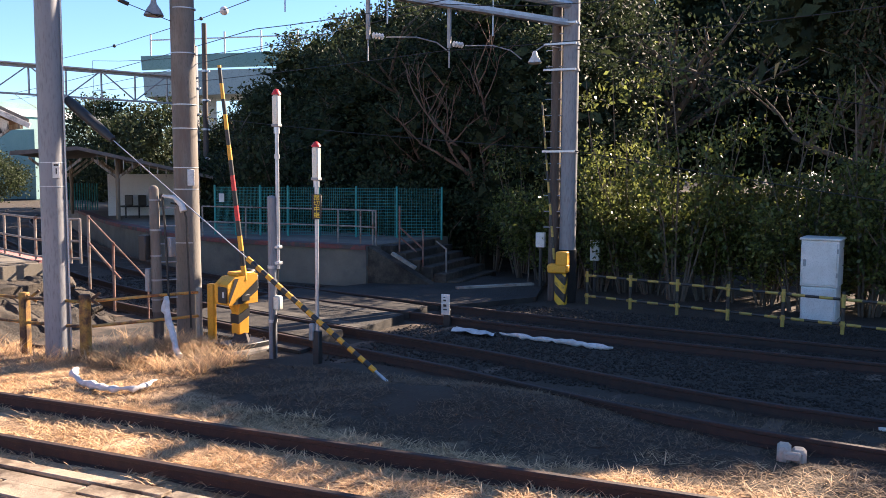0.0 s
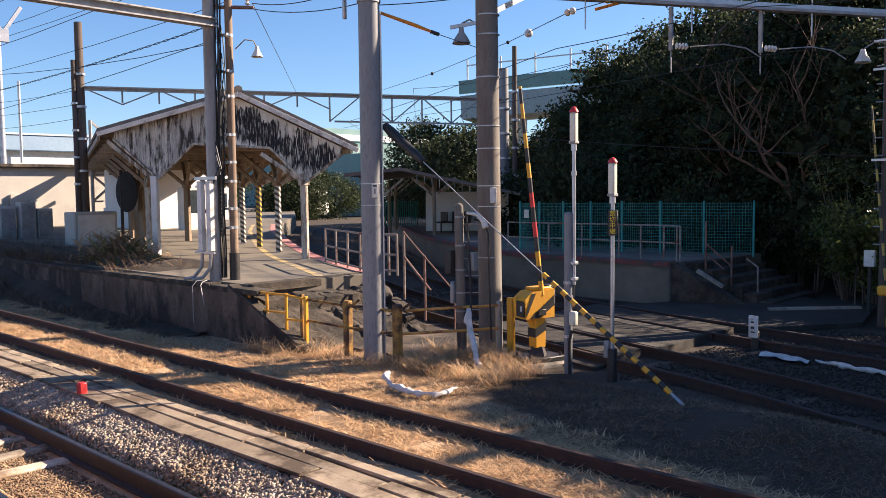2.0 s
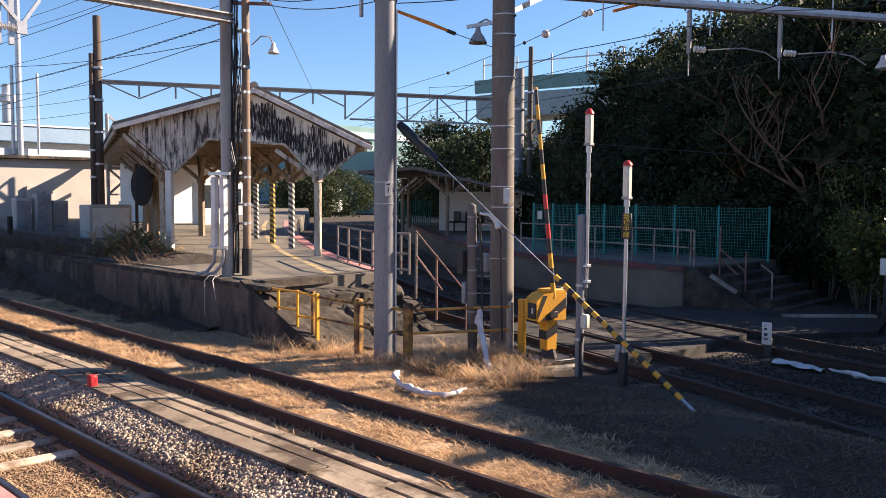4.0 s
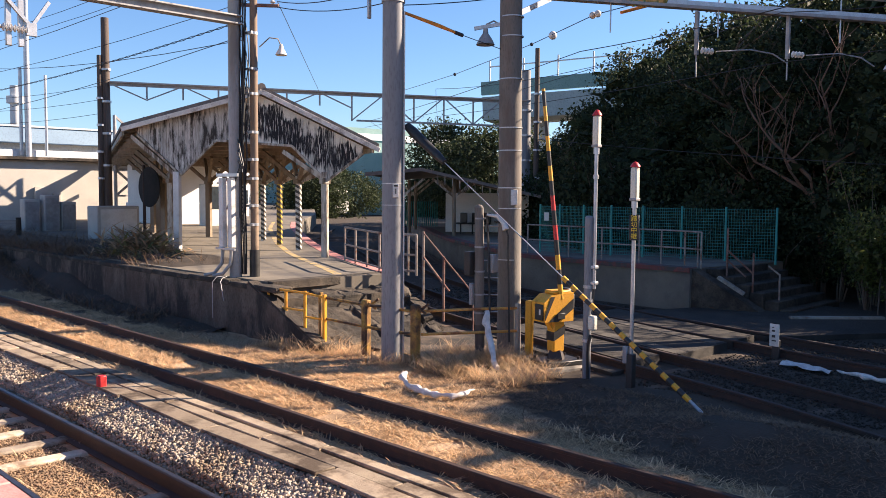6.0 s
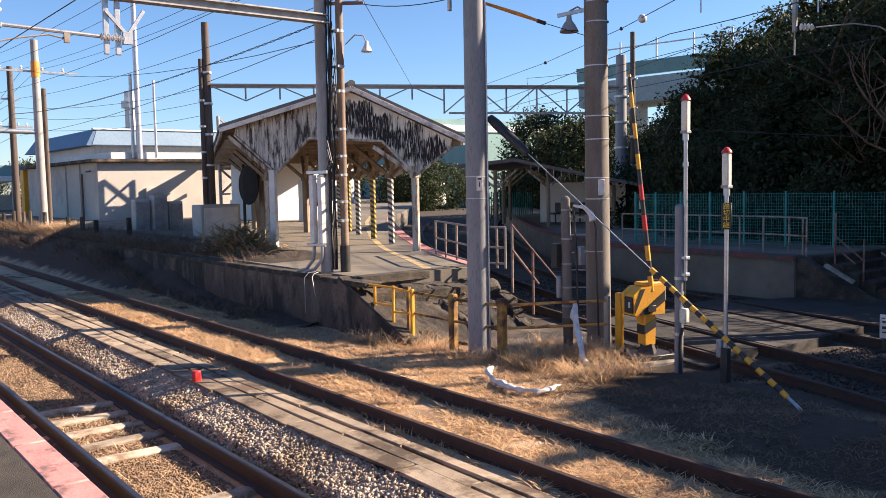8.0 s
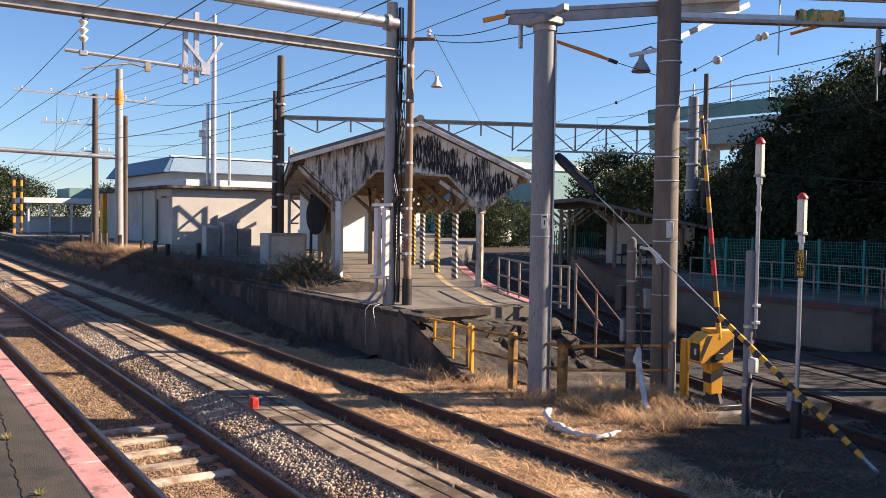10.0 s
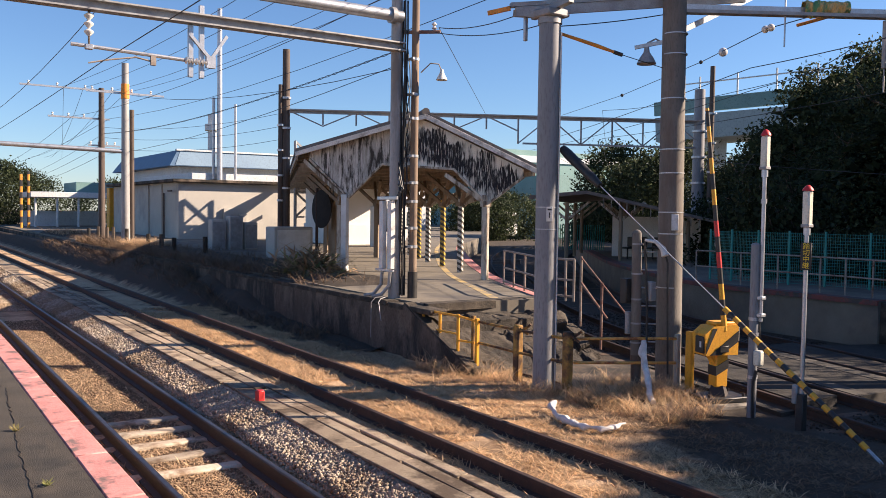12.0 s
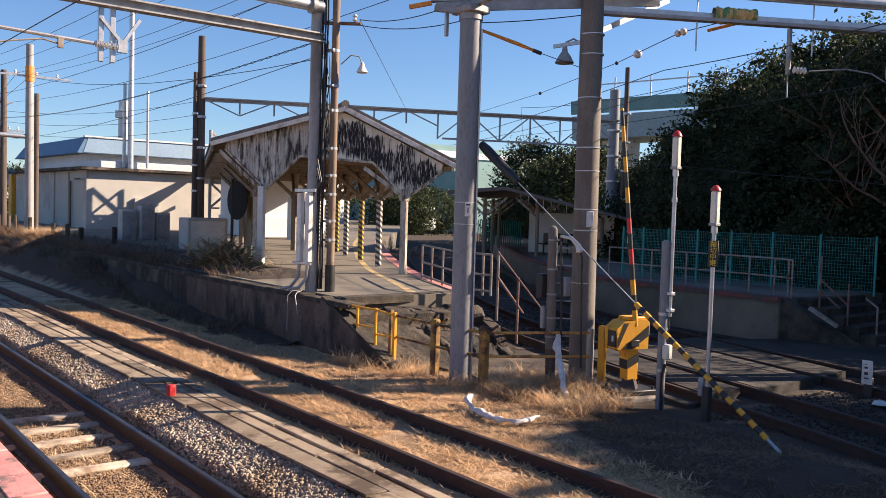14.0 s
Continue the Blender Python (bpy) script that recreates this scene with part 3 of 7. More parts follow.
for row, (yy, k) in enumerate(((4.50, 0), (4.735, 1), (4.92, 2))):
    x = -33 + 0.71 * row
    while x < 4:
        ob = new("lid", lid[k])
        ob.parent = duct
        ob.matrix_basis = pose(x, yy + rs.uniform(-0.012, 0.012), 0.018 + rs.uniform(0, 0.012), rs.uniform(-1.5, 1.5), rs.uniform(-0.6, 0.6), rs.uniform(-0.8, 0.8))
        x += 2.0

# ---- platforms ----
g = Geo().box(-90, 14, -9, 1.34, -0.5, 0.92)
struct("near_platform", g, ASPHALT, "dark asphalt platform where the camera stands", "platform")
edge = thing("platform_edge", "worn pink painted edge slabs along the platform", "platform edge", kind="structure")
x = -40.0
k = Geo().box(0.005, 0.995, 1.345, 1.56, 0.55, 0.924, 0.012).mesh("edge_slab", PINK)
while x < 6:
    ob = new("edge_slab", k)
    ob.parent = edge
    ob.matrix_basis = pose(x, 0, random.Random(x).uniform(-0.003, 0.003))
    x += 1.0
struct("near_platform_wall", Geo().box(-90, 14, 1.30, 1.50, -0.5, 0.55), CONC, "stained concrete platform wall", "wall")

ZP = 0.95
P1_EDGE = [(-12.35, 11.05), (-14.55, 12.1), (-17.1, 13.3), (-19.6, 14.7), (-21.4, 15.75), (-25, 18), (-30, 21.2), (-36, 25.4), (-46, 34)]
poly = [(-90, 8.3), (-12.7, 8.3), (-12.6, 9.5), (-12.35, 11.05)] + P1_EDGE[1:] + [(-90, 66)]
struct("island_platform", Geo().prism(poly, -0.1, ZP), DECK, "worn grey island platform paving", "platform")
wl = thing("platform_wall", "stained old concrete wall of the island platform", "wall", kind="structure")
g = Geo().prism([(-90, 8.02), (-12.75, 8.02), (-12.75, 8.32), (-90, 8.32)], -0.1, 0.862)
part("wall_face", g, CONC, wl)
x = -36.0
cope = Geo().box(0.006, 1.494, 8.0, 8.36, 0.86, 0.957, 0.02).mesh("coping_stone", RAMPC)
while x < -13.0:
    ob = new("coping_stone", cope)
    ob.parent = wl
    ob.matrix_basis = pose(x, 0, random.Random(x).uniform(-0.006, 0.003), random.Random(x + 1).uniform(-0.3, 0.3))
    x += 1.5
for name, off, w, m, zz in (("ochre_line", 1.15, 0.16, OCHRE, 0.954), ("red_edge", 0.15, 0.3, PINK, 0.958)):
    line = spline(P1_EDGE[:8], 0.8)
    g = Geo()
    for i, p in enumerate(line):
        d = (line[min(i + 1, len(line) - 1)] - line[max(i - 1, 0)]).normalized()
        s = Vector((-d.y, d.x, 0))
        if s.y > 0: s = -s
        for u, h in ((off - w / 2, -0.01), (off + w / 2, -0.01), (off + w / 2, 0), (off - w / 2, 0)):
            q = p + s * u
            g.v.append((q.x, q.y, zz + h))
    for i in range(len(line) - 1):
        for j in range(4):
            a, b = i * 4 + j, i * 4 + (j + 1) % 4
            g.f.append((a, b, b + 4, a + 4))
    struct("platform_" + name, g, m, "faded painted line on the platform paving", "painted line")
# steps and ramp at the platform's end
def rough_slope(a, b, c, d, nx, ny, amp, seed, base=-0.1):
    """A broken, uneven concrete surface between four corners, closed down to its base."""
    a, b, c, d = (Vector(p) for p in (a, b, c, d))
    g = Geo()
    for j in range(ny + 1):
        for i in range(nx + 1):
            u, v = i / nx, j / ny
            p = a.lerp(b, u).lerp(d.lerp(c, u), v)
            n1 = noise.noise((p.x * 2.3, p.y * 2.3, seed)) + 0.7 * noise.noise((p.x * 7, p.y * 7, seed + 4))
            cell = noise.cell(Vector((p.x * 3.1 + 0.4 * n1, p.y * 2.2, seed)))
            g.v.append((p.x, p.y, p.z + amp * (0.6 * n1 + 0.9 * (cell - 0.5))))
    w = nx + 1
    g.f = [(j * w + i, j * w + i + 1, (j + 1) * w + i + 1, (j + 1) * w + i) for j in range(ny) for i in range(nx)]
    rim = [i for i in range(w)] + [j * w + nx for j in range(1, ny + 1)] + [ny * w + i for i in range(nx - 1, -1, -1)] + [j * w for j in range(ny - 1, 0, -1)]
    n0 = len(g.v)
    g.v += [(g.v[k][0], g.v[k][1], base) for k in rim]
    m = len(rim)
    g.f += [(rim[(k + 1) % m], rim[k], n0 + k, n0 + (k + 1) % m) for k in range(m)]
    return g
rp = thing("platform_ramp", "cracked concrete ramp at the end of the platform", "ramp", kind="structure")
part("upper_step", rough_slope((-12.72, 8.30, 0.76), (-12.18, 8.30, 0.70), (-12.05, 11.0, 0.70), (-12.62, 11.0, 0.76), 10, 40, 0.05, 3, 0.0), RAMPC, rp)
part("slab_edge", Geo().box(-12.85, -12.55, 8.31, 11.0, 0.80, 0.958, 0.015), RAMPC, rp)
part("ramp_slope", rough_slope((-12.2, 8.25, 0.56), (-10.75, 8.25, 0.03), (-10.6, 10.6, 0.03), (-12.1, 11.0, 0.56), 40, 64, 0.10, 8), RAMPC, rp)
rs = random.Random(17)
for x, y, z, r in ((-12.0, 10.85, 0.60, 0.24), (-11.65, 10.92, 0.42, 0.22), (-11.3, 10.8, 0.26, 0.18), (-10.95, 10.72, 0.08, 0.16)):
    g = Geo().box(-r, r, -r * 0.7, r * 0.7, -0.14, 0.06, 0.03)
    g.v = [(v[0] * rs.uniform(0.75, 1.1), v[1] * rs.uniform(0.7, 1.1), v[2] + rs.uniform(-0.03, 0.03)) for v in g.v]
    part("broken_slab", g, RAMPC, rp, "broken slab of old concrete", at=pose(x, y, z, rs.uniform(-14, 14), 18 + rs.uniform(-10, 10), rs.uniform(-35, 35)))
part("ramp_wall", Geo().prism([(-12.85, 7.98), (-10.85, 7.98), (-10.85, 8.22), (-12.85, 8.22)], -0.1, [0.94, 0.10, 0.10, 0.94]), CONC, rp)
part("wall_cap", Geo().beam((-12.85, 8.1, 0.955), (-10.9, 8.1, 0.135), 0.22, 0.05, 0.01), RAMPC, rp)
part("kerb_block", Geo().box(-11.16, -10.72, 8.04, 8.42, -0.1, 0.13, 0.05), RAMPC, rp)
struct("pavement", Geo().prism([(-10.6, 8.7), (-8.9, 8.85), (-8.2, 10.0), (-9.4, 11.0), (-10.7, 10.7)], -0.1, 0.05), CONC, "shaded concrete paving behind the yellow fence", "pavement")
# level crossing between the platforms
rd = thing("crossing_road", "dark asphalt foot crossing over the branch tracks", "road", kind="structure")
def strip_poly(x0, x1, lo, hi):
    return [(x0, lo[0]), (x1, lo[1]), (x1, hi[1]), (x0, hi[0])]
part("crossing_near", Geo().prism(strip_poly(-9.9, -6.6, (10.9, 9.95), (11.25, 10.25)), -0.05, 0.05), DARKASPHALT, rd)
part("crossing_panel", Geo().prism(strip_poly(-9.9, -6.6, (11.42, 10.42), (12.25, 11.2)), -0.05, 0.14), DARKASPHALT, rd)
part("crossing_middle", Geo().prism(strip_poly(-9.9, -6.4, (12.5, 11.45), (13.95, 12.95)), -0.05, 0.14), DARKASPHALT, rd)
part("crossing_panel", Geo().prism(strip_poly(-9.9, -6.4, (14.2, 13.15), (15.05, 13.95)), -0.05, 0.14), DARKASPHALT, rd)
part("crossing_far", Geo().prism([(-9.6, 15.3), (-6.3, 14.2), (-5.0, 16.2), (-5.6, 19), (-8.2, 19.2), (-9.0, 16.8)], -0.05, 0.10), DARKASPHALT, rd)
for lo, hi in (((12.48, 11.43), (12.78, 11.73)), ((13.65, 12.65), (13.95, 12.95))):
    part("concrete_strip", Geo().prism(strip_poly(-9.85, -6.45, lo, hi), 0.10, 0.148), PALESTRIP, rd, "paler concrete strip along the rail")
# second platform
P2_EDGE = [(-9.1, 16.62), (-12, 16.75), (-14, 17.05), (-17, 18.6), (-21, 21.1), (-26, 25.0), (-31, 28.9), (-37, 34), (-44, 41.5)]
struct("far_platform", Geo().prism(P2_EDGE + [(-38, 46), (-20, 30), (-14, 23), (-8.6, 20.2)], -0.1, 0.94), DECK, "shaded second platform with stained wall", "platform")
line = spline(P2_EDGE[:8], 0.8)
g = Geo()
for i, p in enumerate(line):
    d = (line[min(i + 1, len(line) - 1)] - line[max(i - 1, 0)]).normalized()
    s = Vector((-d.y, d.x, 0))
    if s.y > 0: s = -s
    for u, h in ((0.05, -0.09), (-0.28, -0.09), (-0.28, 0.012), (0.05, 0.012)):
        q = p + s * u
        g.v.append((q.x, q.y, 0.945 + h))
for i in range(len(line) - 1):
    for j in range(4):
        a, b = i * 4 + j, i * 4 + (j + 1) % 4
        g.f.append((a, b, b + 4, a + 4))
g.f += [(0, 1, 2, 3)]
struct("far_platform_edge", g, SHADERED, "faded red edge of the second platform", "platform edge")
rp = thing("far_platform_ramp", "sloping concrete end of the second platform", "ramp", kind="structure")
part("cheek_wall", Geo().prism([(-9.1, 16.68), (-7.72, 17.05), (-7.66, 17.27), (-9.04, 16.95)], -0.1, [0.93, 0.10, 0.10, 0.93]), RAMPC, rp)
for k in range(6):
    part("step", Geo().box(-9.0 + 0.30 * k, -8.69 + 0.30 * k, 17.15 + 0.07 * k, 20.0, -0.1, 0.92 - 0.155 * k, 0.015), RAMPC, rp)
part("ramp_kerb", Geo().beam((-8.50, 16.72, 0.80), (-7.98, 16.86, 0.47), 0.16, 0.07, 0.01), CONCLT, rp, "pale kerb stone")
part("crossing_kerb", Geo().beam((-6.91, 16.63, 0.10), (-5.61, 17.99, 0.10), 0.14, 0.10, 0.01), CONCLT, rp, "pale kerb across the foot path")

# soil and rubble heaped against the foot of the island platform's wall
wb = Geo()
nxb, nyb = 120, 10
for j in range(nyb):
    for i in range(nxb):
        x, u = -13.6 - i * 0.36, j / (nyb - 1)
        h = 0.10 + 0.62 * smooth(-16, -25, x)
        y = 7.25 + 0.80 * u
        wb.v.append((x, y, -0.06 + h * u * u * (3 - 2 * u) * (1 + 0.45 * noise.noise((x * 0.7, y * 0.9, 5))) + 0.07 * u * noise.noise((x * 2.6, y * 3, 8))))
wb.f = [(j * nxb + i, (j + 1) * nxb + i, (j + 1) * nxb + i + 1, j * nxb + i + 1) for j in range(nyb - 1) for i in range(nxb - 1)]
tagged(part("soil_bank", wb, SOIL), "dark soil heaped against the platform wall", "soil", kind="structure")

# ---- railings and fences ----
def railing(name, label, pts, top, base, mids, m, r=0.024, group="", posts_m=None, cat="railing"):
    """A pipe railing with a post at each plan point."""
    t = thing(name, label, cat, group=group)
    for p in pts:
        part("post", Geo().tube([(p[0], p[1], base - 0.02), (p[0], p[1], top)], r, 8), posts_m or m, t)
    for z in mids:
        part("rail", Geo().tube([(p[0], p[1], z) for p in pts], r * 0.9, 8), m, t)
    return t
pts = [(-11.9, 11.15), (-12.07, 11.09)] + [(-12.95 - 0.8 * i, 11.12 + 0.34 * i) for i in range(4)]
railing("platform_railing", "grey pipe railing with rust along the platform edge", pts, 1.73, ZP, (1.72, 1.33, 1.02), RUSTGREY)
pts = [(-13.96, 17.05), (-12.69, 17.1), (-11.74, 17.15), (-10.73, 17.2), (-10.15, 17.2), (-9.51, 17.12), (-9.14, 17.02), (-9.05, 17.0)]
railing("platform_railing", "grey pipe railing in the shade on the second platform", pts, 1.73, 0.93, (1.72, 1.34), RUSTGREY, 0.02)
hr = thing("stair_handrail", "rusty red sloping handrail beside the ramp", "handrail")
part("post", Geo().tube([(-11.60, 11.05, 0.5), (-11.60, 11.05, 1.80)], 0.024, 8), RUSTGREY, hr)
part("post", Geo().tube([(-11.05, 11.05, 0.15), (-11.05, 11.05, 1.36)], 0.024, 8), REDRAIL, hr)
part("post", Geo().tube([(-10.30, 11.05, 0.0), (-10.30, 11.05, 0.76)], 0.015, 8), REDRAIL, hr)
part("top_rail", Geo().tube([(-11.60, 11.05, 1.78), (-10.30, 11.05, 0.74)], 0.015, 8), REDRAIL, hr)
part("lower_rail", Geo().tube([(-11.60, 11.05, 1.32), (-10.9, 11.05, 0.72)], 0.022, 8), REDRAIL, hr)
hr = thing("ramp_handrail", "thin rusty handrail on the second platform's ramp", "handrail")
for x, y, z0, z1 in ((-8.62, 17.35, 0.7, 1.82), (-8.05, 17.4, 0.35, 1.30), (-7.62, 17.75, -0.05, 0.86)):
    part("post", Geo().tube([(x, y, z0), (x, y, z1)], 0.022, 8), RUSTGREY if z1 < 1 else REDRAIL, hr)
part("top_rail", Geo().tube([(-8.62, 17.35, 1.34), (-8.05, 17.4, 0.86)], 0.02, 6), REDRAIL, hr)
part("lower_rail", Geo().tube([(-8.62, 17.35, 1.12), (-8.2, 17.38, 0.78)], 0.018, 6), REDRAIL, hr)
part("end_rail", Geo().tube([(-7.85, 17.7, 1.02), (-7.62, 17.75, 0.84)], 0.02, 6), RUSTGREY, hr)

# yellow fence at the ramp
yf = thing("ramp_fence", "yellow painted pipe fence down the ramp", "fence")
for x, z0, z1 in ((-12.36, 0.52, 0.885), (-11.84, 0.32, 0.90), (-11.30, 0.08, 0.925)):
    part("post", Geo().tube([(x, 8.1, z0), (x, 8.1, z1)], 0.026, 8), YELLOW, yf)
part("end_post", Geo().box(-10.96, -10.905, 8.19, 8.25, 0.1, 0.89, 0.008), YELLOW, yf)
part("end_post", Geo().box(-11.065, -11.0, 8.19, 8.25, 0.1, 0.92, 0.008), RUSTYEL, yf, "rust brown end post")
part("rail", Geo().tube([(-12.9, 8.1, 0.885), (-12.36, 8.1, 0.885), (-11.30, 8.1, 0.895), (-10.95, 8.2, 0.85)], 0.02, 8), YELLOW, yf)
part("rail", Geo().tube([(-12.36, 8.1, 0.58), (-11.30, 8.1, 0.60)], 0.018, 8), YELLOW, yf)
part("rail", Geo().tube([(-11.30, 8.1, 0.50), (-10.98, 8.2, 0.49)], 0.018, 8), YELLOW, yf)
part("rail", Geo().tube([(-11.84, 8.1, 0.26), (-11.30, 8.1, 0.275)], 0.018, 8), YELLOW, yf)
of = thing("old_fence", "rusted brown and yellow fence of old rail posts", "fence")
for x, y, h, w in ((-10.06, 8.36, 0.88, 0.066), (-9.09, 8.50, 0.89, 0.07)):
    g = Geo().box(x - w, x + w, y - 0.055, y + 0.055, -0.1, h, 0.018)
    g.beam((x + w * 0.6, y + 0.03, h - 0.10), (x + w + 0.11, y + 0.10, h + 0.02), 0.03, 0.035).beam((x + w * 0.6, y - 0.02, h - 0.03), (x + w + 0.10, y + 0.06, h - 0.13), 0.025, 0.03)
    part("post", g, RUSTYEL, of)
for z, z2, z3 in ((0.835, 0.79, 0.80), (0.495, 0.445, 0.445)):
    part("rail", Geo().tube([(-10.95, 8.24, z + 0.005), (-10.06, 8.33, z - 0.03), (-9.09, 8.47, z2)], 0.022, 8), RUSTYEL, of)
    part("rail", Geo().tube([(-9.05, 8.58, z2 - 0.005), (-8.63, 9.25, z3), (-8.34, 9.93, z3 - 0.015)], 0.022, 8), RUSTPALE, of, "rail of flaking yellow paint with sunlight in its colour")
part("post", Geo().box(-8.375, -8.305, 9.92, 9.99, -0.1, 0.85, 0.008), CONCLT, of)
yp = thing("yellow_post", "yellow steel post beside the barrier machine", "post")
part("post", Geo().box(-8.18, -8.07, 9.93, 10.02, -0.1, 0.92, 0.012), YELLOW, yp)

# green mesh fence on the second platform
gf = thing("mesh_fence", "teal wire mesh fence with teal posts", "fence")
fp = [(-14.35, 18.05), (-13.75, 18.12), (-13.12, 18.32), (-12.4, 18.52), (-11.6, 18.75), (-10.63, 18.95), (-9.6, 19.2), (-8.53, 19.6)]
for x, y in fp:
    part("post", Geo().tube([(x, y, 0.9), (x, y, 2.24)], 0.028, 8), TEAL, gf)
for (x0, y0), (x1, y1) in zip(fp, fp[1:]):
    g = Geo()
    for i in range(17):
        z = 0.98 + i * 0.075
        g.tube([(x0, y0, z), (x1, y1, z)], 0.0045, 3, False)
    for i in range(19):
        t = i / 18
        g.tube([(x0 + (x1 - x0) * t, y0 + (y1 - y0) * t, 0.97), (x0 + (x1 - x0) * t, y0 + (y1 - y0) * t, 2.2)], 0.004, 3, False)
    part("mesh_panel", g, TEAL, gf)
sg = thing("notice_plate", "small white plate wired to the mesh fence", "sign")
part("plate", Geo().box(-14.20, -14.04, 18.02, 18.04, 1.80, 2.02, 0.004), WHITE, sg)

# yellow and black fence at the foot of the trees
cf = thing("crossing_fence", "low yellow and black banded fence below the trees", "fence")
fp = [(-4.0 + 0.91 * i, 16.35 - 0.29 * i) for i in range(9)]
for x, y in fp:
    part("post", Geo().cyl((x, y, -0.05), (x, y, 0.70), 0.032, n=8), FENCEBAND, cf)
    for z in (0.55, 0.14):
        part("collar", Geo().cyl((x, y, z), (x, y, z + 0.05), 0.05, n=8), FENCEBAND, cf)
d = Vector((0.91, -0.29, 0)).normalized()
for z in (0.575, 0.165):
    g = Geo().tube([(0, 0, 0), (7.64, 0, 0)], 0.025, 8)
    part("rail", g, FENCERAIL, cf, at=pose(fp[0][0], fp[0][1], z, 0, 0, math.degrees(math.atan2(d.y, d.x))))

# ---- poles and gantries ----
def clamp(x, y, z, r, h=0.06):
    return Geo().cyl((x, y, z), (x, y, z + h), r + 0.012, n=16).box(x + r * 0.6, x + r + 0.07, y - 0.03, y + 0.03, z, z + h)

pa = thing("steel_pole", "smooth grey painted steel pole with a notice sticker", "pole")
part("shaft", Geo().cyl((-9.52, 8.42, -0.3), (-9.52, 8.42, 5.40), 0.163, 0.158, 28), STEELPOLE, pa)
part("collar", Geo().cyl((-9.52, 8.42, 5.33), (-9.52, 8.42, 5.42), 0.175, n=24), DULLSTEEL, pa)
part("top_beam", Geo().beam((-9.86, 7.95, 5.60), (-8.3, 11.2, 5.98), 0.12, 0.06), DULLSTEEL, pa)
part("lower_beam", Geo().beam((-9.80, 8.0, 5.50), (-8.3, 11.2, 5.88), 0.05, 0.14), DULLSTEEL, pa)
part("side_beam", Geo().beam((-9.95, 8.45, 5.52), (-9.05, 8.40, 5.60), 0.10, 0.10, 0.01), DULLSTEEL, pa)
part("bracket", Geo().box(-9.73, -9.31, 8.22, 8.62, 5.42, 5.53, 0.02).beam((-9.52, 8.42, 5.45), (-9.88, 8.02, 5.50), 0.07, 0.09), DULLSTEEL, pa)
part("hanger", Geo().box(-9.80, -9.75, 8.14, 8.20, 5.10, 5.48, 0.01), GALV, pa)
part("orange_end", Geo().beam((-9.86, 7.95, 5.56), (-10.1, 7.72, 5.50), 0.05, 0.06), ORANGE, pa, "orange painted beam end")
for z in (2.67, 2.35):
    part("band", Geo().cyl((-9.52, 8.42, z), (-9.52, 8.42, z + 0.012), 0.166, n=28), GALV, pa)
c, s_ = math.cos(radians(-28)), math.sin(radians(-28))
m = Matrix.Translation((-9.52, 8.42, 0)) @ pose(0, 0, 0, 0, 0, -26)
st = part("sticker", Geo().box(0.155, 0.172, -0.045, 0.045, 2.47, 2.68, 0.002, m), WHITE, pa)
part("sticker_bars", Geo().box(0.171, 0.175, -0.03, 0.03, 2.63, 2.655, 0, m).box(0.171, 0.175, -0.008, 0.008, 2.52, 2.60, 0, m), BLACK, st)
part("conduit", Geo().tube([(-9.36, 8.50, 0.0), (-9.36, 8.50, 5.2)], 0.012, 6), CERAMIC, pa, "thin white conduit")

pb = thing("concrete_pole", "brown spun concrete pole with metal bands", "pole")
part("shaft", Geo().cyl((-8.66, 10.13, -0.3), (-8.69, 10.09, 8.2), 0.19, 0.163, 28), CONCPOLE, pb)
for z in (1.5, 2.62, 2.30, 3.55, 3.2, 4.30, 4.95, 5.25):
    part("band", Geo().cyl((-8.67, 10.115, z), (-8.67, 10.115, z + 0.015), 0.185, n=28), GALV, pb)
m = Matrix.Translation((-8.66, 10.12, 0)) @ pose(0, 0, 0, 0, 0, -32)
part("sticker", Geo().box(0.17, 0.196, -0.05, 0.05, 2.36, 2.60, 0.003, m), WHITE, pb)
part("stay_bar", Geo().beam((-8.70, 10.2, 5.30), (-8.50, 11.7, 6.02), 0.05, 0.08), GALV, pb)
lb = thing("bell_lamp", "grey bell shaped lamp on a bent arm", "lamp", at=(-0.04, 0.11, 0.15), group="pole lamps")
part("arm", Geo().tube([(-8.75, 10.02, 4.7), (-8.80, 9.95, 5.0), (-8.87, 9.85, 5.06), (-8.93, 9.75, 5.0), (-8.93, 9.73, 4.93)], 0.014, 6), DULLSTEEL, lb)
part("shade", Geo().lathe((-8.93, 9.73, 4.68), [(0.0, 0.26), (0.035, 0.25), (0.045, 0.18), (0.10, 0.10), (0.145, 0.01), (0.14, 0.0), (0.0, 0.04)], 16), DULLSTEEL, lb)
part("bracket", Geo().beam((-8.62, 10.0, 5.03), (-9.05, 9.6, 4.93), 0.04, 0.055), GALV, lb)

# gantry between the concrete pole and the pole under the trees
R0, R1 = Vector((-8.62, 10.25, 0)), Vector((-4.47, 16.4, 0))
gr = thing("wire_gantry", "steel portal beam carrying wires over the branch tracks", "gantry")
part("lower_chord", Geo().beam(R0 + Vector((0, 0, 5.60)), R1 + Vector((0, 0, 5.48)), 0.16, 0.05), DULLSTEEL, gr)
part("lower_web", Geo().beam(R0 + Vector((0, 0, 5.66)), R1 + Vector((0, 0, 5.54)), 0.03, 0.10), GALV, gr)
part("top_pipe", Geo().cyl(R0 + Vector((0.1, 0, 6.02)), R1 + Vector((0, 0, 5.88)), 0.085, n=14), GALV, gr, "bright tubular beam")
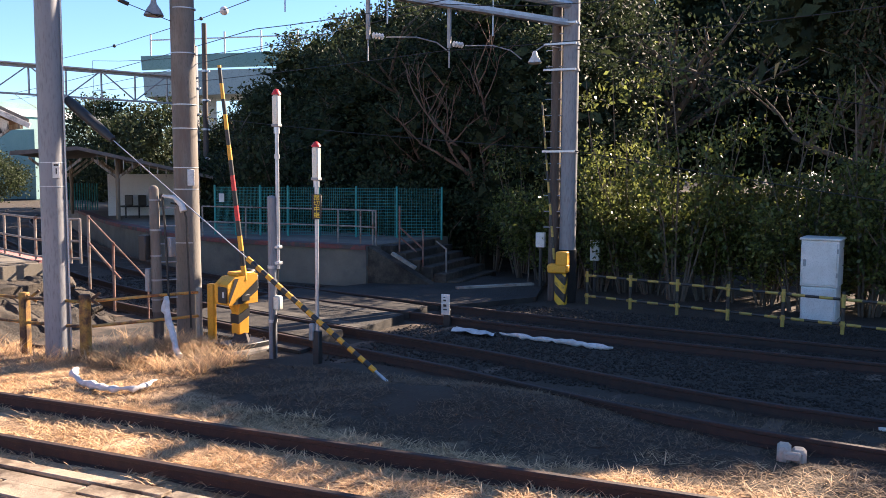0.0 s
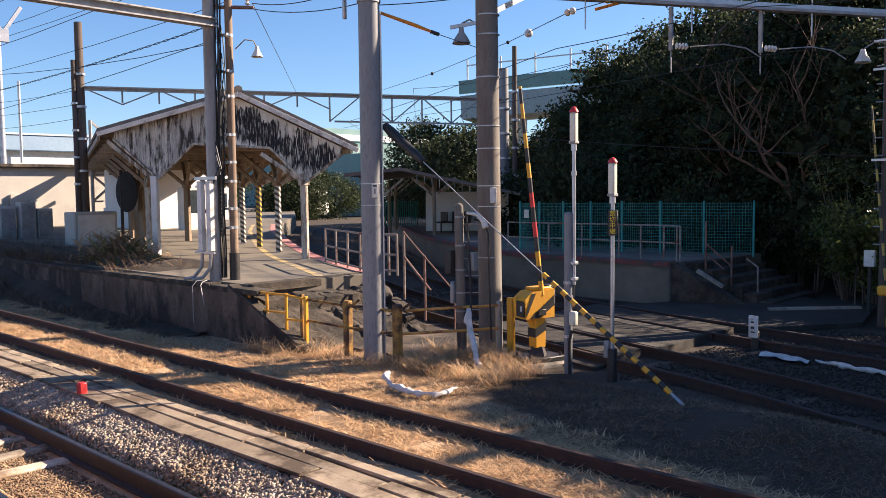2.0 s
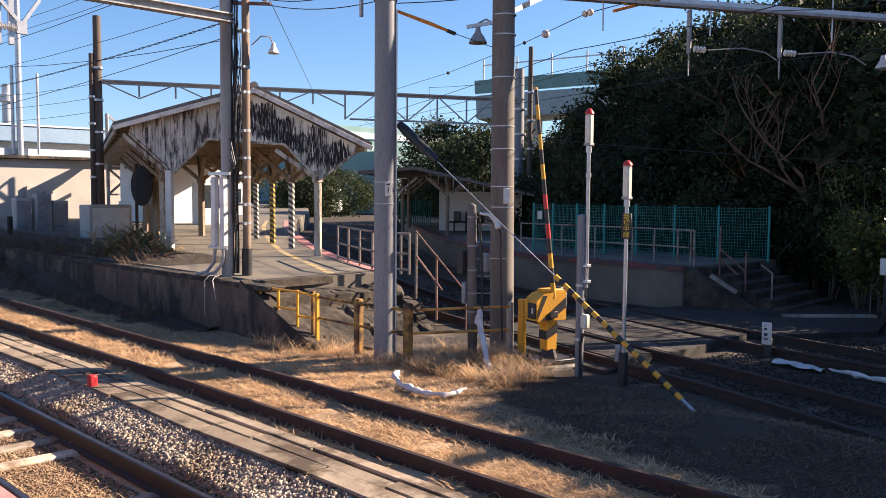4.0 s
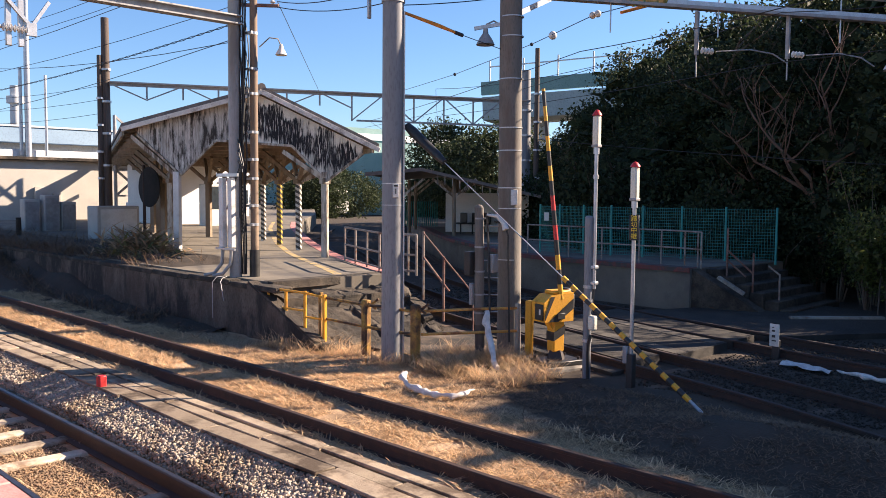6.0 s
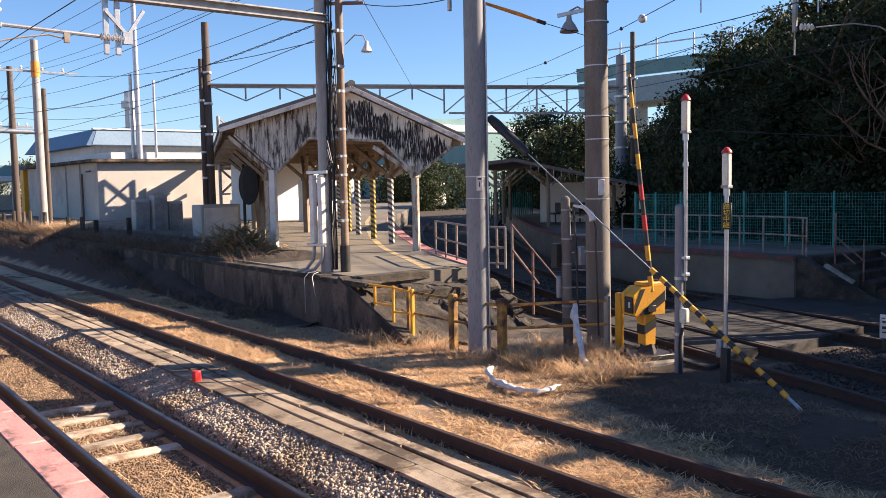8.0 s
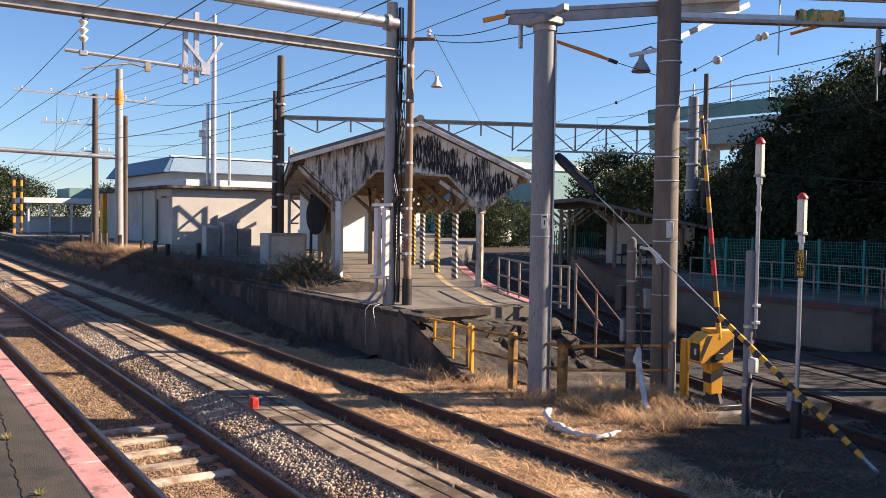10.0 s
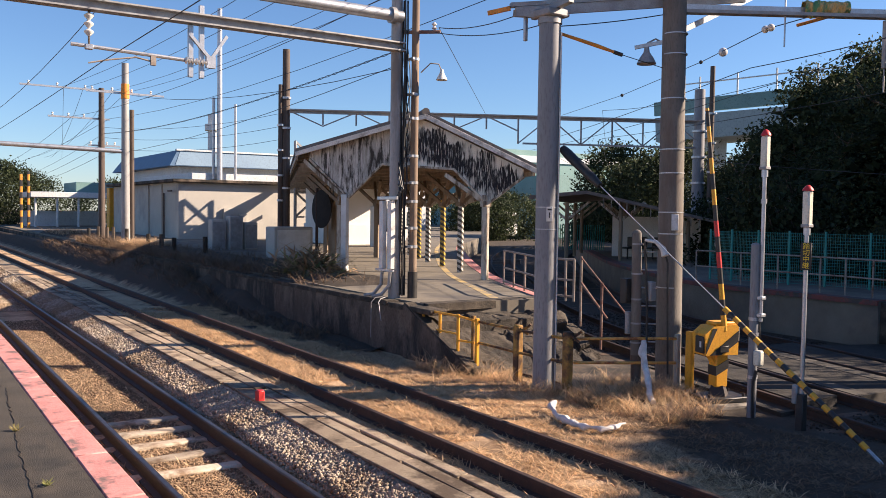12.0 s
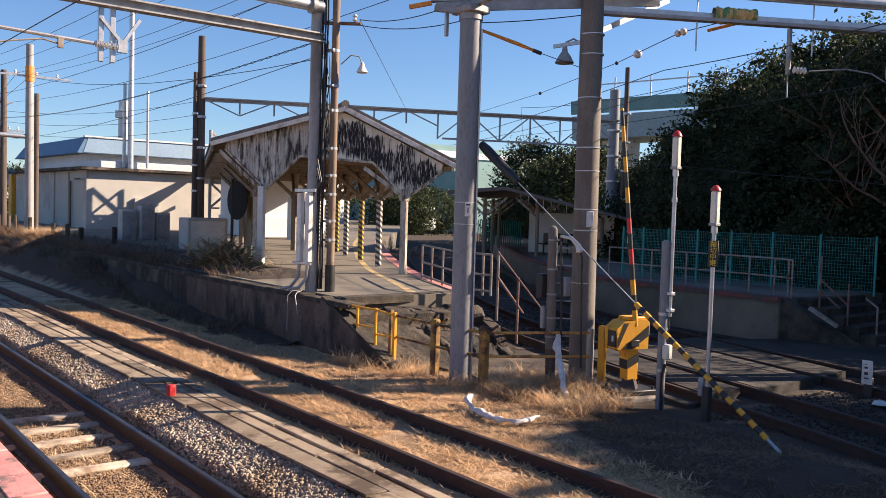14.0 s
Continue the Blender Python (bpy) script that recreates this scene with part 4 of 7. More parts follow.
for t in (0.2, 0.45, 0.75):
    p = R0.lerp(R1, t)
    part("hanger_rod", Geo().tube([(p.x, p.y, 5.95), (p.x, p.y, 5.1)], 0.012, 6), GALV, gr)
p, q = R0.lerp(R1, 0.235), R0.lerp(R1, 0.325)
cl = thing("yellow_wrap", "crumpled yellow cloth wrapped round the gantry beam", "cloth")
g = Geo()
rs = random.Random(3)
n2 = Vector((R1.y - R0.y, -(R1.x - R0.x), 0)).normalized()
for i in range(29):
    c0 = p.lerp(q, i / 28)
    hang = 1.15 + 0.55 * noise.noise((i * 0.31, 4.2, 0.5)) if 2 < i < 26 else 0.9
    for j in range(14):
        a = 2 * math.pi * j / 14
        r = 0.085 * (1 + 0.30 * noise.noise((i * 0.42, 1.6 * math.cos(a), 1.6 * math.sin(a))) + 0.12 * rs.uniform(-1, 1))
        g.v.append(tuple(c0 + Vector((0, 0, 5.69)) + n2 * math.cos(a) * r * 1.1 + Vector((0, 0, 1)) * math.sin(a) * r * (hang * 1.5 if a > math.pi else 0.95)))
for i in range(28):
    for j in range(14):
        g.f.append((i * 14 + j, i * 14 + (j + 1) % 14, (i + 1) * 14 + (j + 1) % 14, (i + 1) * 14 + j))
part("wrap", g, mat("yellow_tarpaulin", (0.66, 0.36, 0.08), (0.62, 0.44, 0.20), 0.6, 8, 40, 0.6, stain=(0.08, 0.24, 0.10), stain_at=0.53, stretch=(2, 2, 0.6)), cl)

def insulator(at, d, n=4, r=0.055, step=0.055):
    """A string of glazed discs along d."""
    a, d = Vector(at), Vector(d).normalized()
    pts, rad = [], []
    for i in range(n):
        for f, q in ((0, 0.02), (0.3, r), (0.45, r * 0.95), (0.9, 0.02)):
            pts.append(a + d * step * (i + f))
            rad.append(q)
    return Geo().tube(pts, rad, 12)
for t, dn in ((0.40, 0), (0.62, 1)):
    p = R0.lerp(R1, t)
    dr = thing("drop_bracket", "steel drop bracket with white insulators and curved arm", "bracket", group="drop brackets")
    part("drop_post", Geo().box(p.x - 0.03, p.x + 0.03, p.y - 0.03, p.y + 0.03, 4.80, 5.5, 0.006), DULLSTEEL, dr)
    part("rod", Geo().tube([(p.x, p.y, 4.80), (p.x, p.y, 4.45)], 0.012, 6), DULLSTEEL, dr)
    part("insulator", insulator((p.x + 0.05, p.y + 0.06, 4.88), (0.6, 0.8, -0.05), 4), CERAMIC, dr)
    part("curved_arm", Geo().tube([(p.x + 0.2, p.y + 0.28, 4.87), (p.x + 0.55, p.y + 0.75, 4.92), (p.x + 0.8, p.y + 1.05, 4.86), (p.x + 0.95, p.y + 1.25, 4.72)], 0.012, 6), DULLSTEEL, dr)

pr = thing("signal_pole", "tall grey steel pole with a dark rung pole beside it", "pole")
part("shaft", Geo().cyl((-4.45, 16.5, -0.2), (-4.45, 16.5, 8.5), 0.165, 0.155, 24), STEELPOLE, pr)
part("rung_pole", Geo().cyl((-4.75, 16.55, -0.2), (-4.75, 16.55, 6.2), 0.11, 0.10, 14), WOODPOLE, pr)
for i in range(14):
    part("rung", Geo().tube([(-4.95, 16.48, 1.5 + 0.32 * i), (-4.55, 16.48, 1.5 + 0.32 * i)], 0.011, 5), GALV, pr)
for z in (3.0, 4.6, 5.1, 5.5):
    part("clamp", Geo().cyl((-4.45, 16.5, z), (-4.45, 16.5, z + 0.04), 0.18, n=20).box(-4.95, -4.3, 16.28, 16.33, z, z + 0.04), GALV, pr)
part("dark_foot", Geo().cyl((-4.45, 16.5, -0.1), (-4.45, 16.5, 1.06), 0.185, n=24), MATTBLACK, pr, "dark foot of the pole")
lr = thing("bell_lamp", "white bell shaped lamp hung under the gantry end", "lamp", group="pole lamps")
part("arm", Geo().tube([(-4.62, 16.4, 5.05), (-4.95, 16.3, 5.1), (-5.1, 16.25, 5.0)], 0.014, 6), GALV, lr)
part("shade", Geo().lathe((-5.12, 16.25, 4.75), [(0.0, 0.25), (0.04, 0.24), (0.06, 0.16), (0.14, 0.02), (0.135, 0.0), (0.0, 0.03)], 14), WHITE, lr)
gm = thing("crossing_machine", "yellow and black crossing machine at the pole foot", "barrier machine", at=(0.22, 0, 0))
part("head", Geo().box(-4.95, -4.55, 16.0, 16.25, 0.62, 0.80, 0.03).box(-4.78, -4.55, 16.0, 16.22, 0.78, 1.05, 0.02), YELLOW, gm)
part("column", Geo().box(-4.80, -4.58, 16.02, 16.22, -0.05, 0.62, 0.02), HAZARD, gm)
part("arm", Geo().cyl((-4.85, 16.2, 0.8), (-5.25, 16.5, 4.0), 0.028, 0.02, 8), FENCEBAND, gm, "raised yellow banded arm")

# pole cluster on the platform corner
pc = thing("platform_pole", "grey steel pole strapped to a brown concrete pole with cables", "pole", at=(-0.11, -0.16, 0))
part("shaft", Geo().cyl((-13.72, 8.52, 0.9), (-13.72, 8.52, 6.6), 0.115, 0.105, 20), PALEPOLE, pc)
part("brown_shaft", Geo().cyl((-13.52, 8.80, 0.9), (-13.50, 8.80, 7.5), 0.075, 0.068, 20), BROWNPOLE, pc)
part("foot_sleeve", Geo().cyl((-13.52, 8.80, 0.92), (-13.52, 8.80, 1.45), 0.095, n=18), BLACK, pc)
rs = random.Random(5)
for i in range(6):
    x0, y0 = -13.60 + rs.uniform(-0.05, 0.05), 8.60 + rs.uniform(-0.05, 0.05)
    part("cable", Geo().tube([(x0 + rs.uniform(-0.02, 0.02), y0 + rs.uniform(-0.02, 0.02), 1.0 + 0.55 * k) for k in range(11)], rs.uniform(0.012, 0.02), 6), RUBBER, pc)
g = Geo()
for i in range(3):
    g = Geo().tube([(-13.62, 8.52, 3.1 + 0.2 * i), (-13.5 + 0.05 * i, 8.50, 3.0), (-13.70, 8.42, 2.6), (-13.73, 8.35, 2.2)], 0.012, 5)
    part("loose_cable", g, RUBBER, pc)
    g = Geo().tube([(-13.55, 8.66, 4.6 + 0.5 * i), (-13.40, 8.62, 4.3 + 0.45 * i), (-13.45, 8.66, 3.9 + 0.5 * i), (-13.56, 8.66, 3.6 + 0.4 * i)], 0.011, 5)
    part("loose_cable", g, RUBBER, pc)
for z in (1.9, 2.25, 2.75, 3.1, 3.6, 4.3, 4.75, 5.4):
    part("clamp", Geo().cyl((-13.52, 8.80, z), (-13.52, 8.80, z + 0.05), 0.088, n=16).box(-13.64, -13.36, 8.66, 8.70, z, z + 0.04), GALV, pc)
for k, (x, y) in enumerate(((-13.86, 8.34), (-13.66, 8.40))):
    g = Geo().box(x - 0.07, x + 0.07, y - 0.045, y + 0.045, 1.5, 2.78, 0.008)
    b = part("cable_cover", g, WHITE, pc, "white painted cable cover")
    part("bend", Geo().tube([(x, y, 1.5), (x - 0.01, y - 0.02, 1.2), (x - 0.08, y - 0.14, 1.02), (x - 0.2, y - 0.28, 0.98)], 0.032, 8), DULLSTEEL, b)
part("cross_bar", Geo().box(-14.02, -13.3, 8.30, 8.34, 2.80, 2.86, 0.004), GALV, pc)
part("cross_bar", Geo().box(-14.0, -13.35, 8.26, 8.30, 1.46, 1.50, 0.004), GALV, pc)
part("ground_wire", Geo().tube([(-13.6, 8.2, 0.99), (-13.6, 8.05, 0.985), (-13.58, 7.95, 0.9), (-13.58, 7.95, 0.25)], 0.007, 6), DULLSTEEL, pc)
part("ground_wire", Geo().tube([(-13.5, 8.2, 0.99), (-13.4, 8.05, 0.98), (-13.3, 7.95, 0.93), (-13.2, 7.95, 0.6)], 0.007, 6), DULLSTEEL, pc)
part("red_arm", Geo().beam((-13.75, 8.5, 5.93), (-13.20, 9.15, 5.93), 0.06, 0.06, 0.01), REDRAIL, pc)
part("arm_insulator", insulator((-13.27, 9.06, 5.97), (0, 0, 1), 2, 0.05, 0.07), CERAMIC, pc)
la = thing("bell_lamp", "small white bell lamp on a thin hooked arm", "lamp", at=(0.0, -0.13, 0.52), group="pole lamps")
part("arm", Geo().tube([(-13.5, 8.82, 4.65), (-13.42, 8.98, 4.83), (-13.35, 9.12, 4.82), (-13.33, 9.16, 4.72)], 0.012, 6), RUSTGREY, la)
part("shade", Geo().lathe((-13.32, 9.17, 4.52), [(0.0, 0.21), (0.03, 0.2), (0.045, 0.13), (0.11, 0.01), (0.1, 0.0), (0.0, 0.03)], 14), WHITE, la)

# gantry over the main line
gm = thing("main_gantry", "steel beam and bright tube gantry over the main track", "gantry")
part("lower_flange", Geo().box(-13.86, -13.64, -3.2, 8.45, 5.56, 5.585), DULLSTEEL, gm)
part("web", Geo().box(-13.77, -13.73, -3.2, 8.45, 5.585, 5.70), DULLSTEEL, gm)
part("upper_flange", Geo().box(-13.86, -13.64, -3.2, 8.45, 5.70, 5.725), DULLSTEEL, gm)
part("tube", Geo().cyl((-13.72, -3.2, 6.20), (-13.72, 8.4, 6.20), 0.105, n=16), GALV, gm, "bright tubular beam")
part("tube_end", Geo().cyl((-13.72, 8.15, 6.20), (-13.72, 8.24, 6.20), 0.15, n=16), DULLSTEEL, gm)
part("far_pole", Geo().cyl((-13.75, -3.3, 0.9), (-13.75, -3.3, 6.6), 0.115, n=16), STEELPOLE, gm)
hg = thing("wire_hanger", "galvanised hanger frame with ribbed insulator and arm", "wire hanger", at=(0, -0.08, -0.07))
part("hanger_post", Geo().box(-13.83, -13.76, 4.52, 4.60, 4.78, 5.62, 0.006).box(-13.83, -13.76, 4.70, 4.78, 4.78, 5.95, 0.006), GALV, hg)
part("v_frame", Geo().beam((-13.75, 4.55, 5.45), (-13.75, 4.85, 5.12), 0.05, 0.05).beam((-13.75, 5.15, 5.5), (-13.75, 4.9, 5.12), 0.05, 0.05).box(-13.79, -13.71, 4.80, 4.95, 4.95, 5.14), GALV, hg)
part("insulator", insulator((-13.75, 4.83, 5.03), (0, -1, 0.03), 7, 0.06, 0.055), CERAMIC, hg)
part("arm", Geo().cyl((-13.75, 4.45, 5.04), (-13.75, 2.75, 5.10), 0.03, n=8), GALV, hg)
part("steady_arm", Geo().tube([(-13.75, 4.0, 4.95), (-13.75, 3.7, 5.0), (-13.75, 3.3, 4.92), (-13.75, 3.0, 4.84)], 0.014, 6).box(-13.78, -13.72, 3.92, 4.0, 4.9, 5.05), RUSTGREY, hg)
hg = thing("wire_hanger", "white disc insulator hung below the gantry beam", "wire hanger")
part("insulator", insulator((-13.75, 2.93, 5.52), (0, 0, -1), 3, 0.075, 0.12), CERAMIC, hg)
part("rod", Geo().tube([(-13.75, 2.93, 5.6), (-13.75, 2.93, 5.0)], 0.016, 6), WOODPOLE, hg)
part("clamp", Geo().box(-13.79, -13.71, 2.87, 2.99, 4.97, 5.05, 0.01), GALV, hg)

# truss gantry far behind the canopy
T0, T1 = Vector((-30.4, 13.3, 0)), Vector((-22.9, 28.0, 0))
tg = thing("truss_gantry", "grey lattice truss gantry behind the canopy", "gantry")
dz = lambda z: Vector((0, 0, z))
part("top_chord", Geo().beam(T0 + dz(6.40), T1 + dz(6.38), 0.28, 0.05).beam(T0 + dz(6.33), T1 + dz(6.31), 0.05, 0.12), DULLSTEEL, tg)
part("bottom_chord", Geo().beam(T0.lerp(T1, 0.55) + dz(5.32), T1 + dz(5.3), 0.08, 0.07), DULLSTEEL, tg)
n = 13
for i in range(n):
    a, b = T0.lerp(T1, i / n), T0.lerp(T1, (i + 1) / n)
    if i: part("upright", Geo().beam(a + dz(5.3 if i > 6 else 5.85), a + dz(6.35), 0.05, 0.05), DULLSTEEL, tg)
    lo, hi = (5.32, 6.35) if i % 2 else (6.35, 5.32)
    part("diagonal", Geo().beam(a + dz(lo if i > 6 or lo > 6 else 5.8), b + dz(hi if i > 6 or hi > 6 else 5.8), 0.045, 0.045), DULLSTEEL, tg)
def dark_pole(name, x, y, z0, z1, r, m, label):
    t = thing(name, label, "pole")
    part("shaft", Geo().cyl((x, y, z0), (x, y, z1), r, r * 0.8, 14), m, t)
    for k in range(4):
        z = z0 + (z1 - z0) * (0.35 + 0.14 * k)
        part("clamp", Geo().cyl((x, y, z), (x, y, z + 0.08), r + 0.02, n=14).box(x, x + r + 0.12, y - 0.03, y + 0.03, z, z + 0.06), GALV, t)
    return t
dark_pole("gantry_pole", -30.6, 13.25, 0.5, 8.7, 0.17, WOODPOLE, "dark brown pole carrying the truss gantry")
dark_pole("gantry_pole", -30.62, 13.03, 0.5, 7.35, 0.10, WOODPOLE, "shorter dark pole beside the gantry pole")
dark_pole("gantry_pole", -23.05, 27.9, 0.2, 7.65, 0.26, STEELPOLE, "pale grey pole at the far end of the truss")
dark_pole("gantry_pole", -22.42, 27.87, 0.2, 8.5, 0.12, WOODPOLE, "tall thin black pole before the trees")

# ---- canopy on the island platform ----
CL = Vector((-19.78, 10.28, 0))
CU = Vector((0.842, 0.539, 0))
CB = Vector((-0.925, 0.38, 0))
def cp(s, z, back=0.0):
    return CL + CU * s + CB * back + Vector((0, 0, z))
def slope_z(s):
    """Height of the roof's underside across the gable."""
    return 4.00 + (s + 1.5) * (0.86 / 3.77) if s < 2.27 else 4.86 - (s - 2.27) * (1.40 / 2.95)
cn = thing("platform_canopy", "old timber platform canopy with a flaking boarded gable", "canopy")
LEN = 26.0
def roof_plane(s0, s1, lift, th, name, m):
    a, b = cp(s0, slope_z(s0) + lift, -0.25), cp(s1, slope_z(s1) + lift, -0.25)
    c, d = b + CB * (LEN + 0.25), a + CB * (LEN + 0.25)
    t = Vector((0, 0, th))
    part(name, Geo().put([a, b, c, d, a + t, b + t, c + t, d + t], [(0, 3, 2, 1), (4, 5, 6, 7), (0, 1, 5, 4), (1, 2, 6, 5), (2, 3, 7, 6), (3, 0, 4, 7)]), m, cn)
roof_plane(-1.5, 2.27, 0.10, 0.10, "roof", ROOFING)
roof_plane(2.27, 5.22, 0.10, 0.10, "roof", ROOFING)
roof_plane(-1.42, 2.25, 0.055, 0.035, "soffit", TIMBER)
roof_plane(2.29, 5.14, 0.055, 0.035, "soffit", TIMBER)
part("ridge_cap", Geo().cyl(cp(2.27, 5.02, -0.3), cp(2.27, 5.02, LEN), 0.10, n=10), ROOFING, cn)
for s0, s1 in ((-1.5, 2.27), (2.27, 5.22)):
    part("verge_board", Geo().beam(cp(s0, slope_z(s0) + 0.05, -0.30), cp(s1, slope_z(s1) + 0.05, -0.30), 0.05, 0.11), VERGE, cn)
low = [(-1.05, 3.93), (0.15, 2.92), (1.11, 3.77), (3.10, 3.63), (3.98, 2.78), (4.90, 3.44)]
def low_z(s):
    for (a, za), (b, zb) in zip(low, low[1:]):
        if a <= s <= b: return za + (zb - za) * (s - a) / (b - a)
    return 4
w = 0.165
s = -1.05
ang = math.degrees(math.atan2(CU.y, CU.x))
rs = random.Random(11)
while s < 4.9:
    e = min(s + w - 0.006, 4.90)
    zt0, zt1, zb0, zb1 = slope_z(s), slope_z(e), low_z(s), low_z(e)
    zm = (zt0 + zt1) / 2
    if min(zt0 - zb0, zt1 - zb1) > -0.02:
        h = e - s
        j = rs.uniform(-0.006, 0.006)
        vs = [(0, j - 0.012, zb0 - zm), (h, j - 0.012, zb1 - zm), (h, j - 0.012, zt1 - zm), (0, j - 0.012, zt0 - zm)]
        vs += [(x, y + 0.024, z) for x, y, z in vs]
        gq = Geo().put(vs, [(0, 1, 2, 3), (7, 6, 5, 4), (0, 4, 5, 1), (1, 5, 6, 2), (2, 6, 7, 3), (3, 7, 4, 0)])
        p = cp(s, zm)
        part("plank", gq, PLANKLT if s < 1.75 else PLANKBLK, cn, at=pose(p.x, p.y, p.z, 0, 0, ang))
    s += w
for (a, za), (b, zb) in zip(low, low[1:]):
    part("gable_trim", Geo().beam(cp(a, za, -0.03), cp(b, zb, -0.03), 0.05, 0.055), PALETIMBER, cn)
def canopy_post(s, back, m, wd=0.14, top=2.85, x=None):
    p = cp(s, 0, back) if x is None else Vector(x)
    part("post", Geo().box(-wd / 2, wd / 2, -wd / 2, wd / 2, 0.93, top + 0.15, 0.012), m, cn, at=pose(p.x, p.y, 0, 0, 0, ang))
    return p
def braces(p, m, reach=1.05):
    for d in (CU, -CU, CB, -CB):
        k = reach if d in (CU, -CU) else 0.9
        part("brace", Geo().beam(p + Vector((0, 0, 2.78)), p + d * k + Vector((0, 0, 3.62)), 0.10, 0.10, 0.008), m, cn)
    part("post_head", Geo().box(p.x - 0.11, p.x + 0.11, p.y - 0.11, p.y + 0.11, 2.74, 2.86, 0.01), m, cn)
canopy_post(0, 0, WHITE, 0.16, x=(-19.74, 10.30, 0))
p = canopy_post(0, 0, PALETIMBER, 0.15, x=(-16.46, 12.41, 0))
part("post_head", Geo().box(p.x - 0.10, p.x + 0.10, p.y - 0.10, p.y + 0.10, 2.72, 2.86, 0.01), PALETIMBER, cn)
for x, y, m in ((-18.91, 13.38, POSTBAND), (-21.08, 14.24, POSTYEL), (-23.15, 15.03, POSTBAND), (-24.95, 15.8, POSTYEL), (-27.2, 16.8, POSTBAND), (-29.6, 17.8, POSTBAND)):
    p = canopy_post(0, 0, m, 0.135, x=(x, y, 0))
    braces(p, TIMBER)
    part("light_brace", Geo().beam(p + Vector((0, 0, 2.80)), p + CU * 0.9 + Vector((0, 0, 3.12)), 0.09, 0.13, 0.008), PALETIMBER, cn)
for x, y, m in ((-22.3, 11.45, PALETIMBER), (-24.8, 12.5, TIMBER), (-27.3, 13.6, TIMBER), (-29.8, 14.6, TIMBER), (-26.05, 14.75, TIMBER)):
    p = canopy_post(0, 0, m, 0.17, x=(x, y, 0))
    braces(p, TIMBER)
for k in range(12):
    b = 0.8 + k * 2.1
    part("tie_beam", Geo().beam(cp(-1.3, 3.80, b), cp(4.9, 3.62, b), 0.10, 0.14, 0.01), TIMBER, cn)
    part("rafter", Geo().beam(cp(-1.4, slope_z(-1.4), b), cp(2.27, slope_z(2.27), b), 0.07, 0.10), TIMBER, cn)
    part("rafter", Geo().beam(cp(2.27, slope_z(2.27), b), cp(5.1, slope_z(5.1), b), 0.07, 0.10), TIMBER, cn)
for s in (0.0, 3.98):
    part("purlin", Geo().beam(cp(s, 3.55, 0.05), cp(s, 3.55, LEN), 0.12, 0.16, 0.01), TIMBER, cn)
for d in (-1.2, 1.0):
    part("front_brace", Geo().beam(cp(0, 2.95, 0.06), cp(d, 3.9 if d < 0 else 3.75, 0.06), 0.10, 0.10), PALETIMBER, cn)
    part("front_brace", Geo().beam(cp(3.98, 2.80, 0.06), cp(3.98 + d * 0.9, 3.5, 0.06), 0.10, 0.10), PALETIMBER, cn)
part("eave_rail", Geo().beam(cp(-1.45, 3.98, 0), cp(-1.45, 3.98, LEN), 0.06, 0.14), PALETIMBER, cn)
part("eave_rail", Geo().beam(cp(5.15, 3.52, 0), cp(5.15, 3.52, LEN), 0.06, 0.12), PALETIMBER, cn)

# things on the island platform
mi = thing("round_mirror", "round black-backed platform mirror on a thin post", "mirror")
part("post", Geo().cyl((-25.2, 12.05, 0.93), (-25.2, 12.05, 3.3), 0.05, n=8), RUST, mi)
part("disc", Geo().lathe((0, 0, 0), [(0.0, -0.05), (0.45, -0.04), (0.60, 0.0), (0.62, 0.04), (0.58, 0.06), (0.0, 0.05)], 24), MATTBLACK, mi, at=pose(-24.9, 12.1, 2.62, 90, 0, 4))
wc = thing("white_cabinet", "grey white equipment cabinet at the platform edge", "cabinet")
part("body", Geo().box(-27.6, -26.8, 11.25, 12.65, 0.4, 2.0, 0.03), GREYWALL, wc)
part("door", Geo().box(-26.8, -26.77, 11.35, 12.55, 0.55, 1.9, 0.008), WHITE, wc)
tb = thing("white_block_wall", "bright white rendered waiting room wall", "building")
part("wall", Geo().box(-40.2, -36.3, 18.4, 21.0, 0.9, 3.75, 0.02), WHITEWALL, tb)
part("plinth", Geo().box(-40.3, -36.2, 18.35, 21.1, 0.9, 1.9, 0.01), WHITEWALL, tb)
part("roof", Geo().box(-40.6, -35.9, 18.1, 21.3, 3.75, 3.9, 0.02), ROOFING, tb)
for k, (y, h, d) in enumerate(((11.2, 1.25, 0.0), (11.85, 1.4, 0.2), (12.5, 1.15, 0.1))):
    eb = thing("equipment_locker", "shaded grey trackside equipment locker", "cabinet", group="equipment lockers")
    part("body", Geo().box(-33.6 + d, -33.1 + d, y, y + 0.55, 0.9, 0.9 + h, 0.02), GREYWALL, eb)
    part("door", Geo().box(-33.1 + d, -33.08 + d, y + 0.04, y + 0.51, 1.0, 0.8 + h, 0.005), DULLSTEEL, eb)
bp = thing("rubbish_pile", "heap of dead brown palm leaves and grass", "rubbish pile")
rs = random.Random(21)
g, g2 = Geo(), Geo()
